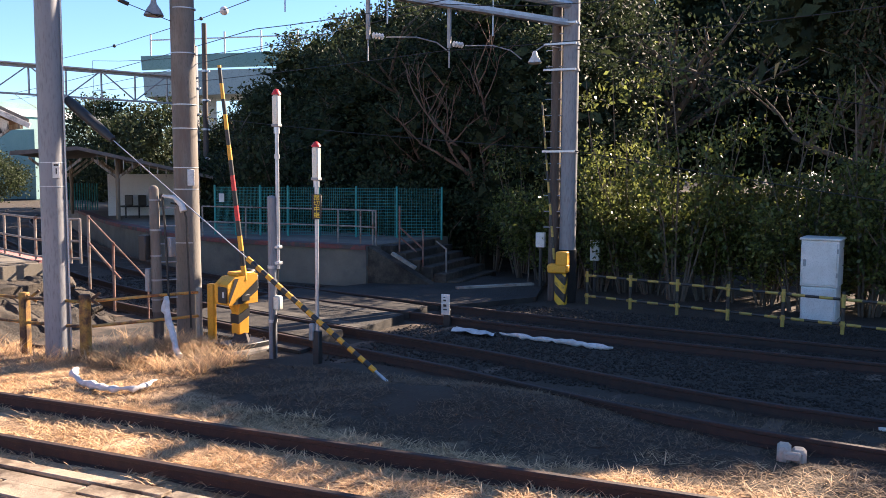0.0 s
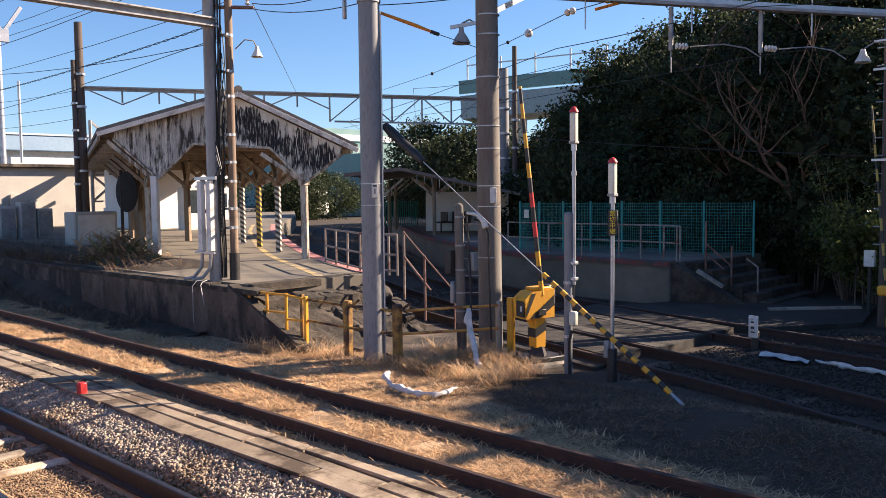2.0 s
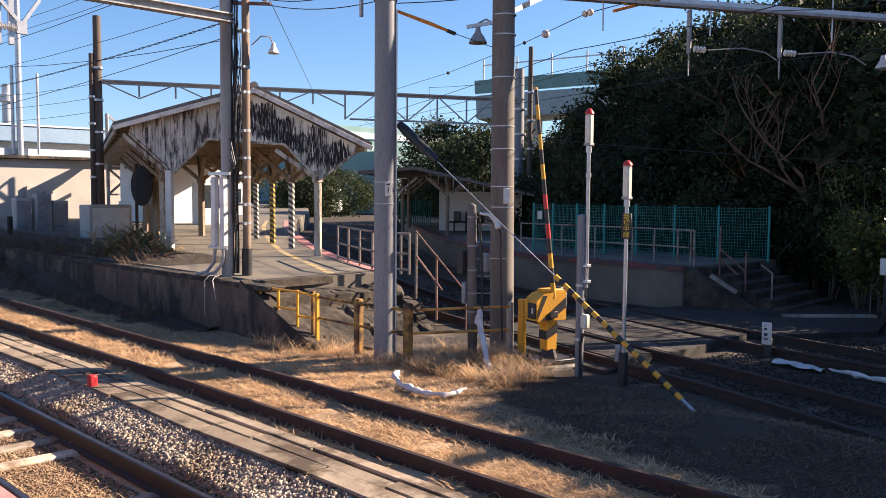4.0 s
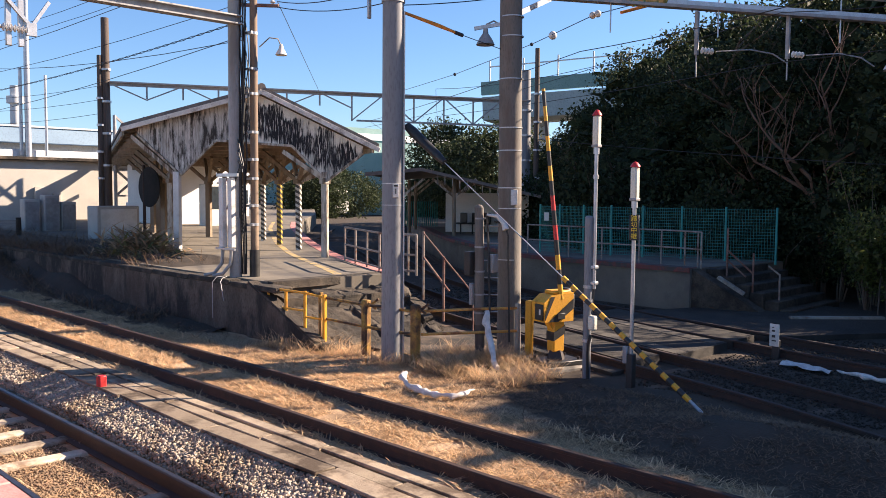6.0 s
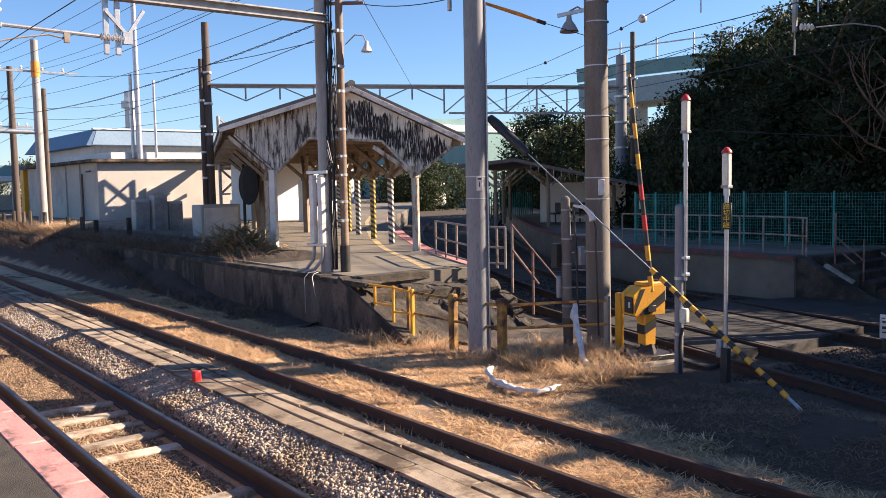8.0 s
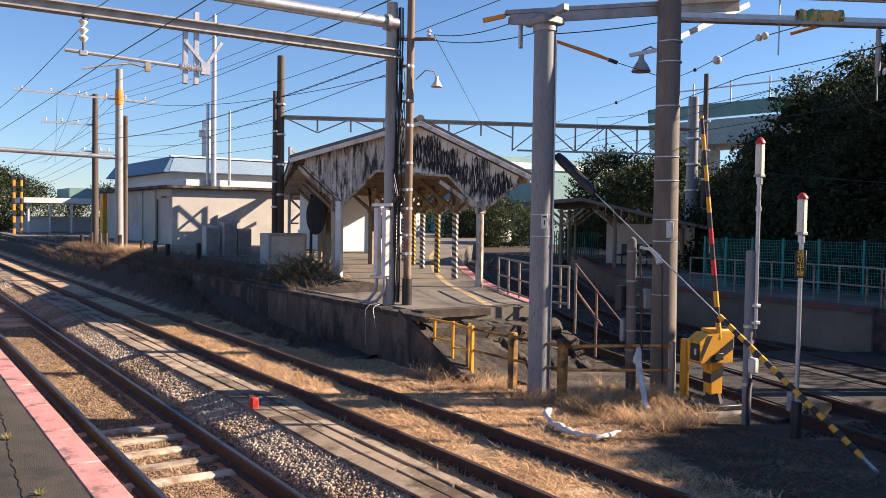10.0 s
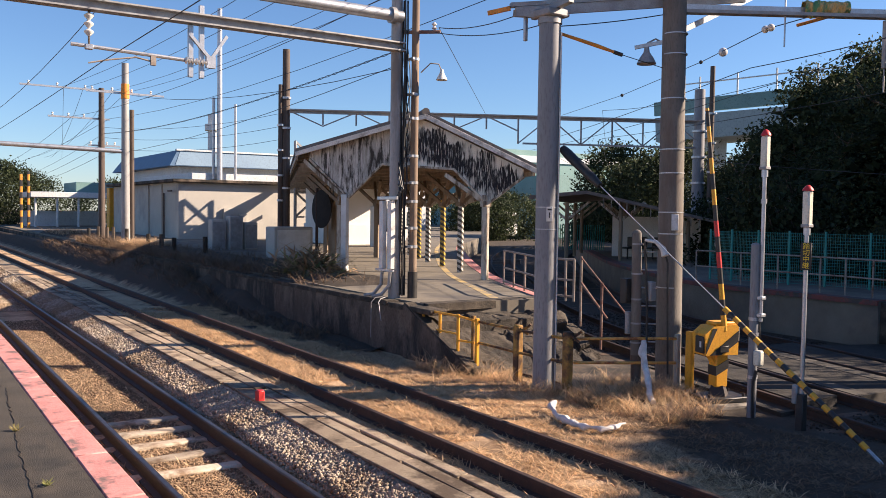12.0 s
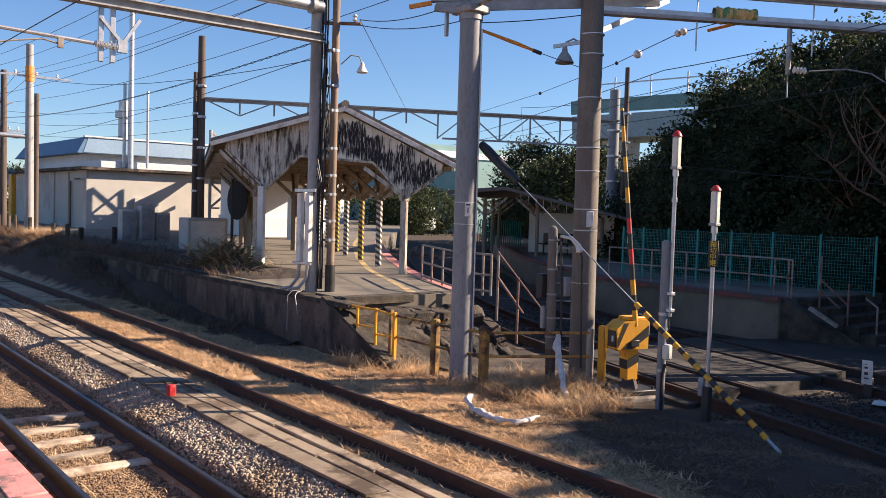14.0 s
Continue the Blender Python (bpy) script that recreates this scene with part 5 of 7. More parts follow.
for i in range(950):
    x, y = rs.gauss(-19.4, 0.62), rs.gauss(9.25, 0.34)
    h = max(0, 0.62 - abs(x + 19.7) * 0.45) * rs.random()
    a, l = rs.uniform(0, 6.28), rs.uniform(0.25, 0.7)
    d = Vector((math.cos(a), math.sin(a), rs.uniform(-0.2, 0.6))) * l
    p = Vector((x, y, 0.95 + h))
    q = p + d
    q.z = max(q.z, 0.96)
    w2 = Vector((-d.y, d.x, 0)).normalized() * rs.uniform(0.010, 0.03)
    (g if rs.random() < 0.75 else g2).put([p - w2, p + w2, (p + q) / 2 + w2 * 1.2 + Vector((0, 0, 0.04)), q, (p + q) / 2 - w2 * 1.2 + Vector((0, 0, 0.04))], [(0, 1, 2, 4), (4, 2, 3)])
part("dead_leaves", g, DEADLEAF, bp, fix=False)
tagged(part("green_blade_tuft", g2, GREEN, bp, fix=False), kind="stuff")
wb = Geo()
nxb, nyb = 70, 9
for j in range(nyb):
    for i in range(nxb):
        x, y = -16.2 - i * 0.6, 8.34 + j * 0.26
        e = min(j, nyb - 1 - j, i) / 2
        wb.v.append((x, y, 0.94 + min(1, e) * (0.10 + 0.09 * noise.noise((x * 0.8, y * 1.5, 2))) + (0.05 * smooth(0, 4, i) if 0 < j < nyb - 1 else 0)))
wb.f = [(j * nxb + i, (j + 1) * nxb + i, (j + 1) * nxb + i + 1, j * nxb + i + 1) for j in range(nyb - 1) for i in range(nxb - 1)]
tagged(part("earth_bank", wb, SOIL), "dark soil heaped along the platform edge", "soil", kind="structure")
rs = random.Random(8)
for i in range(9):
    t = thing("stub_post", "short weathered concrete fence stub", "post", group="fence stubs")
    x, y = -27.5 - 2.3 * i + rs.uniform(-0.3, 0.3), 8.9 + rs.uniform(-0.2, 0.3)
    part("stub", Geo().cyl((x, y, 0.5), (x + rs.uniform(-0.04, 0.04), y, 1.62 + rs.uniform(-0.12, 0.1)), 0.09, 0.08, 8), CONC, t)

# second platform's shelter
c2 = thing("far_shelter", "dark timber platform shelter with sloping roof", "shelter")
O = Vector((-22.3, 21.0, 0))
U2, B2 = Vector((0.74, 0.67, 0)), Vector((-0.67, 0.74, 0))
def q2(s, z, b): return O + U2 * s + B2 * b + Vector((0, 0, z))
def slab(a, b, c, d, th): 
    t = Vector((0, 0, th))
    return Geo().put([a, b, c, d, a + t, b + t, c + t, d + t], [(0, 3, 2, 1), (4, 5, 6, 7), (0, 1, 5, 4), (1, 2, 6, 5), (2, 3, 7, 6), (3, 0, 4, 7)])
part("roof", slab(q2(-1.9, 3.12, -0.2), q2(0.1, 3.30, -0.2), q2(0.1, 3.30, 14), q2(-1.9, 3.12, 14), 0.1), ROOFING, c2)
part("roof", slab(q2(0.1, 3.30, -0.2), q2(4.4, 2.35, -0.2), q2(4.4, 2.35, 14), q2(0.1, 3.30, 14), 0.1), ROOFING, c2)
part("verge_board", Geo().beam(q2(-1.9, 3.12, -0.25), q2(0.1, 3.32, -0.25), 0.05, 0.09).beam(q2(0.1, 3.32, -0.25), q2(4.4, 2.38, -0.25), 0.05, 0.07), ROOFING, c2)
for k in range(13):
    s0 = 0.7 + 0.27 * k
    zt = 3.30 - (s0 - 0.1) * 0.221
    part("plank", Geo().beam(q2(s0, zt - 0.33 + 0.02 * (k % 3), -0.05), q2(s0, zt, -0.05), 0.25, 0.025, up=(U2.x, U2.y, 0)), PLANKLT, c2)
for s0, b in ((-0.6, 0.2), (1.3, 0.2), (-0.6, 3.2), (1.3, 3.2), (3.6, 0.3), (-0.6, 6.2), (1.3, 6.2)):
    p = q2(s0, 0, b)
    part("post", Geo().cyl((p.x, p.y, 0.9), (p.x, p.y, 3.0 if s0 < 3 else 2.4), 0.07, n=8), TIMBER, c2)
    if s0 < 3:
        for e in (-0.8, 0.8):
            part("brace", Geo().beam(p + Vector((0, 0, 2.35)), p + U2 * e + Vector((0, 0, 3.02)), 0.08, 0.08), PALETIMBER, c2)
part("back_wall", Geo().beam(q2(0.9, 1.75, 2.2), q2(4.1, 1.75, 2.2), 0.08, 1.5), WHITEWALL, c2, "off-white board wall")
for k in range(22):
    part("screen_bar", Geo().beam(q2(-1.7 + 0.095 * k, 1.0, 7.0), q2(-1.7 + 0.095 * k, 2.1, 7.0), 0.02, 0.045), TEAL, c2, "teal screen bar")
bn = thing("platform_bench", "dark bench of joined seats against the shelter wall", "bench")
for k in range(3):
    p = q2(1.5 + 0.45 * k, 0, 1.7)
    part("seat", Geo().box(p.x - 0.18, p.x + 0.18, p.y - 0.18, p.y + 0.18, 1.32, 1.38, 0.02), BLACK, bn)
    part("backrest", Geo().box(p.x - 0.18, p.x + 0.18, p.y + 0.14, p.y + 0.20, 1.38, 1.75, 0.02), BLACK, bn)
    part("leg", Geo().cyl((p.x, p.y, 0.93), (p.x, p.y, 1.32), 0.03, n=8), BLACK, bn)

# ---- crossing barrier and lamps ----
MX, MY = -7.55, 9.86
bm_ = thing("barrier_machine", "yellow and black striped level crossing barrier machine", "barrier machine", at=(MX, MY, 0), turn=74)
part("plinth", Geo().box(-0.30, 0.46, -0.30, 0.26, -0.15, 0.045, 0.03), CONCLT, bm_, "chipped pale concrete plinth")
part("base_plate", Geo().box(-0.30, 0.36, -0.24, 0.22, 0.05, 0.12, 0.01), BLACK, bm_)
part("foot", Geo().tube([(0.02, 0, 0.12), (0.02, 0, 0.26)], [0.17, 0.11], 4), RAILDARK, bm_)
part("column", Geo().box(-0.08, 0.11, -0.09, 0.09, 0.24, 0.70, 0.015), YELLOW, bm_)
g = Geo().put([(x, y, z + (0.0 if x < 0 else 0.10)) for z in (0.40, 0.53) for x, y in ((-0.084, -0.094), (0.114, -0.094), (0.114, 0.094), (-0.084, 0.094))],
     [(3, 2, 1, 0), (4, 5, 6, 7), (0, 1, 5, 4), (1, 2, 6, 5), (2, 3, 7, 6), (3, 0, 4, 7)])
part("black_band", g, BLACK, bm_, "slanting black warning band")
for x, y in ((-0.24, -0.18), (0.30, -0.18), (0.30, 0.16), (-0.24, 0.16)):
    part("bolt", Geo().cyl((x, y, 0.115), (x, y, 0.165), 0.018, n=8), RAILDARK, bm_)
part("gusset", Geo().prism([(-0.16, -0.06), (0.0, -0.06), (0.0, 0.06), (-0.16, 0.06)], [0.68, 0.44, 0.44, 0.68], 0.70), YELLOW, bm_)
hd = part("housing", Geo().put([(-0.29, -0.15, 0.69), (0.22, -0.15, 0.69), (0.22, 0.15, 0.69), (-0.29, 0.15, 0.69), (-0.31, -0.15, 0.98), (0.22, -0.15, 1.11), (0.22, 0.15, 1.11), (-0.31, 0.15, 0.98), (-0.18, -0.15, 1.08), (-0.18, 0.15, 1.08)],
     [(3, 2, 1, 0), (0, 1, 5, 8, 4), (3, 7, 9, 6, 2), (1, 2, 6, 5), (0, 4, 7, 3), (4, 8, 9, 7), (8, 5, 6, 9)]), YELLOW, bm_)
for band in ([(-0.23, 0.695), (-0.055, 0.695), (0.218, 0.87), (0.218, 1.02)], [(-0.29, 0.80), (-0.285, 0.72), (-0.12, 1.06), (-0.19, 1.06)]):
    g = Geo().put([(x, -0.156, z) for x, z in band] + [(x, -0.149, z) for x, z in band], [(0, 1, 2, 3), (7, 6, 5, 4), (0, 4, 5, 1), (1, 5, 6, 2), (2, 6, 7, 3), (3, 7, 4, 0)])
    part("black_band", g, BLACK, hd, "slanting black warning band")
part("front_cover", Geo().box(-0.325, -0.290, -0.13, 0.06, 0.72, 0.95, 0.01), BLACK, hd, "black cover plate")
part("front_mark", Geo().box(-0.329, -0.324, -0.09, -0.05, 0.80, 0.88, 0.001), WHITE, hd, "small white mark")
part("motor_box", Geo().box(0.13, 0.27, -0.06, 0.10, 0.90, 1.16, 0.02), BLACK, bm_, "black junction box behind the arm")
part("cover_plate", Geo().box(-0.08, 0.06, -0.170, -0.155, 0.73, 0.82, 0.006), BLACK, hd)
part("hood", Geo().box(-0.12, 0.20, -0.12, 0.12, 1.09, 1.14, 0.015), YELLOW, hd)
part("pivot", Geo().cyl((0.10, 0.15, 0.98), (0.10, 0.22, 0.98), 0.10, n=16), BLACK, bm_)
part("weight", Geo().box(0.222, 0.28, -0.10, 0.06, 0.86, 1.08, 0.015), DULLSTEEL, bm_)
P0, P1 = Vector((-7.43, 9.84, 1.02)), Vector((-7.71, 9.70, 4.05))
d = (P1 - P0)
q = d.to_track_quat("Z", "Y").to_matrix().to_4x4()
L = d.length
to_machine = bm_.matrix_basis.inverted() @ Matrix.Translation(P0) @ q
arm = part("arm", Geo().cyl((0, 0, -0.15), (0, 0, L), 0.02, n=8), BLACK, bm_, "raised arm banded black yellow and red", at=to_machine)
cuts = [0.0]
while cuts[-1] < L: cuts.append(cuts[-1] + 0.215)
for i, (a, b) in enumerate(zip(cuts, cuts[1:])):
    z = a / L
    m = BLACK if i % 2 else (RED if 0.25 < z < 0.48 else YELLOW)
    r = lambda t: 0.038 - 0.012 * t / L
    part("band", Geo().cyl((0, 0, a), (0, 0, min(b, L)), r(a), r(b), 10), m, arm)

sp = thing("steel_post", "grey steel cable post with a beige switch box", "post", at=(0.01, -0.06, 0))
part("shaft", Geo().cyl((-6.82, 9.68, -0.2), (-6.82, 9.68, 2.22), 0.058, n=16), STEELPOLE, sp)
part("cap", Geo().ball((-6.82, 9.68, 2.22), 0.058, 12, 6, 0.5), STEELPOLE, sp)
part("switch_box", Geo().box(-6.76, -6.65, 9.59, 9.69, 0.68, 0.88, 0.02), CREAM, sp, "beige switch box")
part("conduit", Geo().tube([(-6.72, 9.62, 0.62), (-6.74, 9.60, 0.48), (-6.76, 9.62, 0.35), (-6.76, 9.63, -0.05)], 0.022, 6), RUBBER, sp)
for z in (1.30, 1.52):
    part("lamp_clamp", Geo().box(-6.88, -6.70, 9.66, 9.76, z, z + 0.045, 0.008), GALV, sp)
part("thin_cable", Geo().tube([(-6.755, 9.725, 1.24), (-6.75, 9.71, 1.0), (-6.76, 9.70, 0.9)], 0.008, 5), RUBBER, sp)
for z in (0.5, 1.05, 1.25):
    part("strap", Geo().cyl((-6.82, 9.68, z), (-6.82, 9.68, z + 0.04), 0.066, n=14), GALV, sp)

def lamp_pole(x, y, z1, z2, z3, label, foot=-0.1):
    """A slim pole with a milky tube lamp and a red cap."""
    t = thing("signal_lamp", label, "signal lamp", group="tube lamps with red caps")
    part("pole", Geo().cyl((x, y, foot), (x, y, z1), 0.026, n=12), GALV, t)
    part("joint", Geo().cyl((x, y, z1 - 0.08), (x, y, z1 + 0.03), 0.04, n=12), GALV, t)
    part("joint", Geo().cyl((x, y, z1 - 0.42), (x, y, z1 - 0.36), 0.037, n=12), GALV, t)
    tube = part("lamp_tube", Geo().box(x - 0.048, x + 0.048, y - 0.048, y + 0.048, z1 + 0.02, z2, 0.018), CREAM, t, "milky cream lamp tube")
    part("tube_frame", Geo().box(x - 0.054, x + 0.054, y - 0.054, y + 0.054, z1 + 0.01, z1 + 0.05, 0.008), DULLSTEEL, tube)
    part("red_cap", Geo().lathe((x, y, z2), [(0.066, 0.0), (0.062, 0.02), (0.03, z3 - z2 - 0.01), (0.008, z3 - z2)], 12), RED, t, "pointed red cap")
    return t
lamp_pole(-6.745, 9.665, 3.17, 3.61, 3.69, "slim pole lamp with milky tube clamped to the grey post", 1.24)
l2 = lamp_pole(-6.045, 9.535, 2.45, 2.90, 2.97, "slim pole lamp with red cap and black caption plate")
part("foot_sleeve", Geo().box(-6.095, -5.995, 9.485, 9.585, -0.1, 0.45, 0.01), BLACK, l2)
m = Matrix.Translation((-6.045, 9.535, 0)) @ pose(0, 0, 0, 0, 0, 33)
pl = part("caption_plate", Geo().box(-0.062, 0.062, -0.05, -0.036, 1.95, 2.28, 0.004, m), BLACK, l2, "black plate with yellow characters")
CAPTION = mat("caption_yellow", (0.95, 0.66, 0.04), (0.92, 0.60, 0.04), 0.5, 5, 40, 0)
for i, ch in enumerate("踏切中継"):
    cu = bpy.data.curves.new("character", "FONT")
    cu.body, cu.size, cu.align_x, cu.align_y, cu.extrude = ch, 0.082, "CENTER", "CENTER", 0.001
    cu.materials.append(CAPTION)
    ob = new("character", cu)
    ob.parent = pl
    ob.matrix_basis = m @ pose(0, -0.053, 2.232 - 0.077 * i, 90, 0, 0)
part("cable_box", Geo().box(-6.145, -6.075, 9.475, 9.535, 0.32, 0.55, 0.01), DULLSTEEL, l2)

cpole = thing("cable_pole", "short weathered post with rungs cables and boxes", "post", at=(0.07, 0.09, 0))
part("shaft", Geo().cyl((-8.70, 9.33, -0.2), (-8.72, 9.30, 2.30), 0.075, 0.066, 14), WOODPOLE, cpole)
part("upper_shaft", Geo().cyl((-8.71, 9.32, 0.55), (-8.72, 9.30, 2.32), 0.076, 0.068, 14), CONCPOLE, cpole)
part("cap", Geo().ball((-8.72, 9.30, 2.31), 0.07, 12, 6, 0.9), CONCPOLE, cpole)
for k in range(6):
    part("rung", Geo().tube([(-8.74, 9.28, 0.75 + 0.26 * k), (-8.50, 9.50, 0.75 + 0.26 * k)], 0.011, 6), DULLSTEEL, cpole)
for z in (0.72, 1.0, 1.35, 1.72, 2.15):
    part("strap", Geo().cyl((-8.71, 9.31, z), (-8.71, 9.31, z + 0.025), 0.080, n=14), DULLSTEEL, cpole)
part("dark_box", Geo().box(-8.90, -8.77, 9.16, 9.28, 1.30, 1.66, 0.012), BLACK, cpole)
part("grey_box", Geo().box(-8.64, -8.52, 9.40, 9.52, 1.34, 1.62, 0.012), DULLSTEEL, cpole)
part("slim_box", Geo().box(-8.83, -8.76, 9.20, 9.27, 0.85, 1.18, 0.01), DULLSTEEL, cpole)
part("cable", Geo().tube([(-8.62, 9.36, 2.25), (-8.60, 9.38, 1.8), (-8.57, 9.38, 1.2), (-8.54, 9.36, 0.75)], 0.016, 6).tube([(-8.55, 9.45, 2.12), (-8.42, 9.55, 2.08), (-8.38, 9.58, 1.9), (-8.36, 9.58, 1.2), (-8.33, 9.58, 0.3)], 0.016, 6), RUBBER, cpole)
part("horn", Geo().tube([(-8.62, 9.36, 2.22), (-8.50, 9.46, 2.20), (-8.40, 9.50, 2.10), (-8.36, 9.50, 2.0)], [0.02, 0.03, 0.044, 0.052], 10), WHITE, cpole, "white horn shaped cover")
def crumple(pts, rad, seed, cut=4, amp=0.25):
    """A limp tube with kinks and pinches between the given points."""
    r_ = random.Random(seed)
    P, Q = [], []
    for i in range(len(pts) - 1):
        for k in range(cut):
            f = k / cut
            P.append(Vector(pts[i]).lerp(Vector(pts[i + 1]), f) + Vector([r_.uniform(-0.012, 0.012) for _ in range(3)]))
            Q.append((rad[i] * (1 - f) + rad[i + 1] * f) * r_.uniform(1 - amp * 1.6, 1 + amp))
    return Geo().tube(P, Q, 9)
pts = [(-8.50, 9.25, 0.78), (-8.46, 9.20, 0.72), (-8.43, 9.18, 0.62), (-8.38, 9.16, 0.5), (-8.26, 9.08, 0.35), (-8.12, 8.98, 0.2), (-7.98, 8.88, 0.09), (-7.86, 8.80, 0.04)]
g = crumple(pts, [0.03, 0.055, 0.06, 0.045, 0.045, 0.042, 0.045, 0.04], 5, 2, 0.12)
part("wrapped_cable", g, CLOTH, cpole, "cable wrapped in white plastic sheet")
bg = thing("plastic_strip", "crumpled white plastic sleeve lying in the grass", "plastic waste")
pts = [(-8.38, 7.66, 0.10), (-8.30, 7.52, 0.07), (-8.05, 7.36, 0.05), (-7.80, 7.25, 0.05), (-7.52, 7.21, 0.05), (-7.28, 7.25, 0.05), (-7.13, 7.38, 0.045), (-7.2, 7.62, 0.04), (-7.27, 7.88, 0.05)]
part("sleeve", crumple([(a, b, c + 0.01) for a, b, c in pts], [0.03, 0.05, 0.035, 0.04, 0.05, 0.035, 0.03, 0.025, 0.02], 6, 3, 0.35), CLOTH, bg)

# guy wire with covers
gw = thing("guy_wire", "guy wire with black sleeve and yellow black cover", "guy wire")
GA, GBp = Vector((-4.75, 8.85, 0.12)), Vector((-9.42, 8.58, 3.56))
part("wire", Geo().tube([GA, GBp], 0.007, 6), GALV, gw)
d = (GBp - GA).normalized()
part("black_sleeve", Geo().tube([GBp - d * 0.05, GBp - d * 0.2, GBp - d * 0.8, GBp - d * 0.98], [0.06, 0.075, 0.065, 0.045], 10), RUBBER, gw)
q = d.to_track_quat("Z", "Y").to_matrix().to_4x4()
cov = thing("guy_cover", "yellow and black banded plastic guy wire cover", "cable cover")
for i in range(25):
    part("band", Geo().cyl((0, 0, 0.088 * i), (0, 0, 0.088 * (i + 1)), 0.034, n=10), BLACK if i % 2 else YELLOW, cov, at=Matrix.Translation(GA + d * 0.08) @ q)
part("anchor", Geo().tube([GA - d * 0.12, GA + d * 0.25], 0.02, 6).tube([GA + d * 0.2, GA + Vector((0.14, -0.05, -0.08)), GA - d * 0.1], 0.01, 5), GALV, gw)

# ---- small trackside things ----
rm = thing("red_marker", "small red painted marker stake in the ballast", "marker")
part("stake", Geo().box(-10.655, -10.545, 4.39, 4.49, -0.2, 0.195, 0.015), RED, rm)
cb = thing("concrete_block", "broken pale concrete block on the ground", "concrete block")
part("block", Geo().box(-0.25, -0.13, 7.86, 8.08, -0.03, 0.13, 0.025).box(-0.13, 0.0, 7.88, 8.06, -0.03, 0.11, 0.03).box(-0.20, -0.05, 7.84, 7.90, 0.02, 0.10, 0.015), CONCLT, cb)
sg = thing("track_sign", "small white plate with black marks on dark post", "sign")
part("post", Geo().box(-5.62, -5.50, 12.86, 12.92, -0.1, 0.30, 0.01), BLACK, sg)
pl = part("plate", Geo().box(-5.65, -5.50, 12.84, 12.86, 0.20, 0.55, 0.004), WHITE, sg)
for k, (a, b) in enumerate(((0.28, 0.30), (0.34, 0.38), (0.43, 0.46), (0.49, 0.50))):
    part("mark", Geo().box(-5.61, -5.545 - 0.01 * k, 12.834, 12.842, a, b), BLACK, pl)
bg = thing("cable_sleeve", "long pale cable sleeve lying between the tracks", "plastic sleeve")
pts = [(-4.45, 12.40, 0.06), (-4.1, 12.25, 0.07), (-3.7, 12.22, 0.05), (-3.3, 12.12, 0.06), (-2.9, 12.08, 0.05), (-2.5, 12.0, 0.04)]
part("sleeve", crumple(pts, [0.02, 0.045, 0.035, 0.04, 0.045, 0.02], 7, 5, 0.35), CLOTH, bg)
bg = thing("white_bag", "flat pale blue plastic sheet on the ground", "plastic sheet")
g = Geo()
rs = random.Random(31)
for j in range(5):
    for i in range(9):
        g.v.append((-5.25 + 0.095 * i, 12.30 + 0.06 * j - 0.02 * i, 0.04 + rs.uniform(0, 0.05)))
g.f = [(j * 9 + i, j * 9 + i + 1, (j + 1) * 9 + i + 1, (j + 1) * 9 + i) for j in range(4) for i in range(8)]
part("sheet", g, CLOTH, bg)
pk = thing("white_plank", "white painted board lying beside the track", "board")
part("board", Geo().beam((0.46, 9.32, 0.05), (1.1, 9.05, 0.05), 0.12, 0.04, 0.006), WHITE, pk)
cabt = thing("relay_cabinet", "white metal relay cabinet behind the banded fence", "cabinet", at=(0.19, 16.05, 0), turn=-9)
part("upper_body", Geo().box(-0.31, 0.31, 0.0, 0.66, 0.62, 1.44, 0.012), WHITE, cabt)
part("lower_body", Geo().box(-0.29, 0.29, 0.02, 0.64, -0.05, 0.615, 0.012), WHITE, cabt)
part("plinth", Geo().box(-0.33, 0.33, -0.03, 0.66, -0.08, 0.03, 0.01), CONCLT, cabt)
part("lid", Geo().box(-0.34, 0.34, -0.03, 0.69, 1.44, 1.48, 0.01), WHITE, cabt)
dr = part("door", Geo().box(-0.28, 0.28, -0.025, -0.002, 0.66, 1.40, 0.006), WHITE, cabt)
for z in (0.80, 1.22):
    part("hinge", Geo().cyl((0.285, -0.02, z), (0.285, -0.02, z + 0.08), 0.014, n=8), DULLSTEEL, dr)
part("handle", Geo().box(-0.26, -0.22, -0.05, -0.025, 0.98, 1.10, 0.004), DULLSTEEL, dr)
part("lower_door", Geo().box(-0.26, 0.26, -0.004, 0.018, 0.03, 0.58, 0.006), WHITE, cabt)
for x, y, z0, z1, lab in ((-5.36, 17.7, 0.98, 1.30, "small white junction box on a dark post"), (-4.2, 17.9, 0.72, 1.18, "pale blue junction box beside the pole")):
    t = thing("junction_box", lab, "junction box", group="junction boxes")
    part("post", Geo().cyl((x, y, -0.1), (x, y, z0), 0.04, n=8), BLACK, t)
    part("box", Geo().box(x - 0.10, x + 0.10, y - 0.07, y + 0.07, z0, z1, 0.012), WHITE, t)
pl = thing("pole_fence", "row of thin dark bamboo stakes below the trees", "fence")
rs = random.Random(14)
for i in range(22):
    x = -5.9 + i * 0.13
    part("stake", Geo().cyl((x, 18.6 + rs.uniform(-0.1, 0.1), -0.1), (x + rs.uniform(-0.05, 0.05), 18.6, 1.0 + rs.uniform(0, 0.35)), 0.02, 0.016, 5), WOODPOLE, pl)

# ---- buildings in the distance ----
b1 = thing("station_building", "low grey rendered station building with flat roof", "building")
part("wall", Geo().box(-60, -45, 13.3, 21.5, 0.2, 3.95, 0.02), GREYWALL, b1)
part("roof", Geo().box(-60.4, -44.6, 12.9, 21.9, 3.95, 4.12, 0.03), CONC, b1)
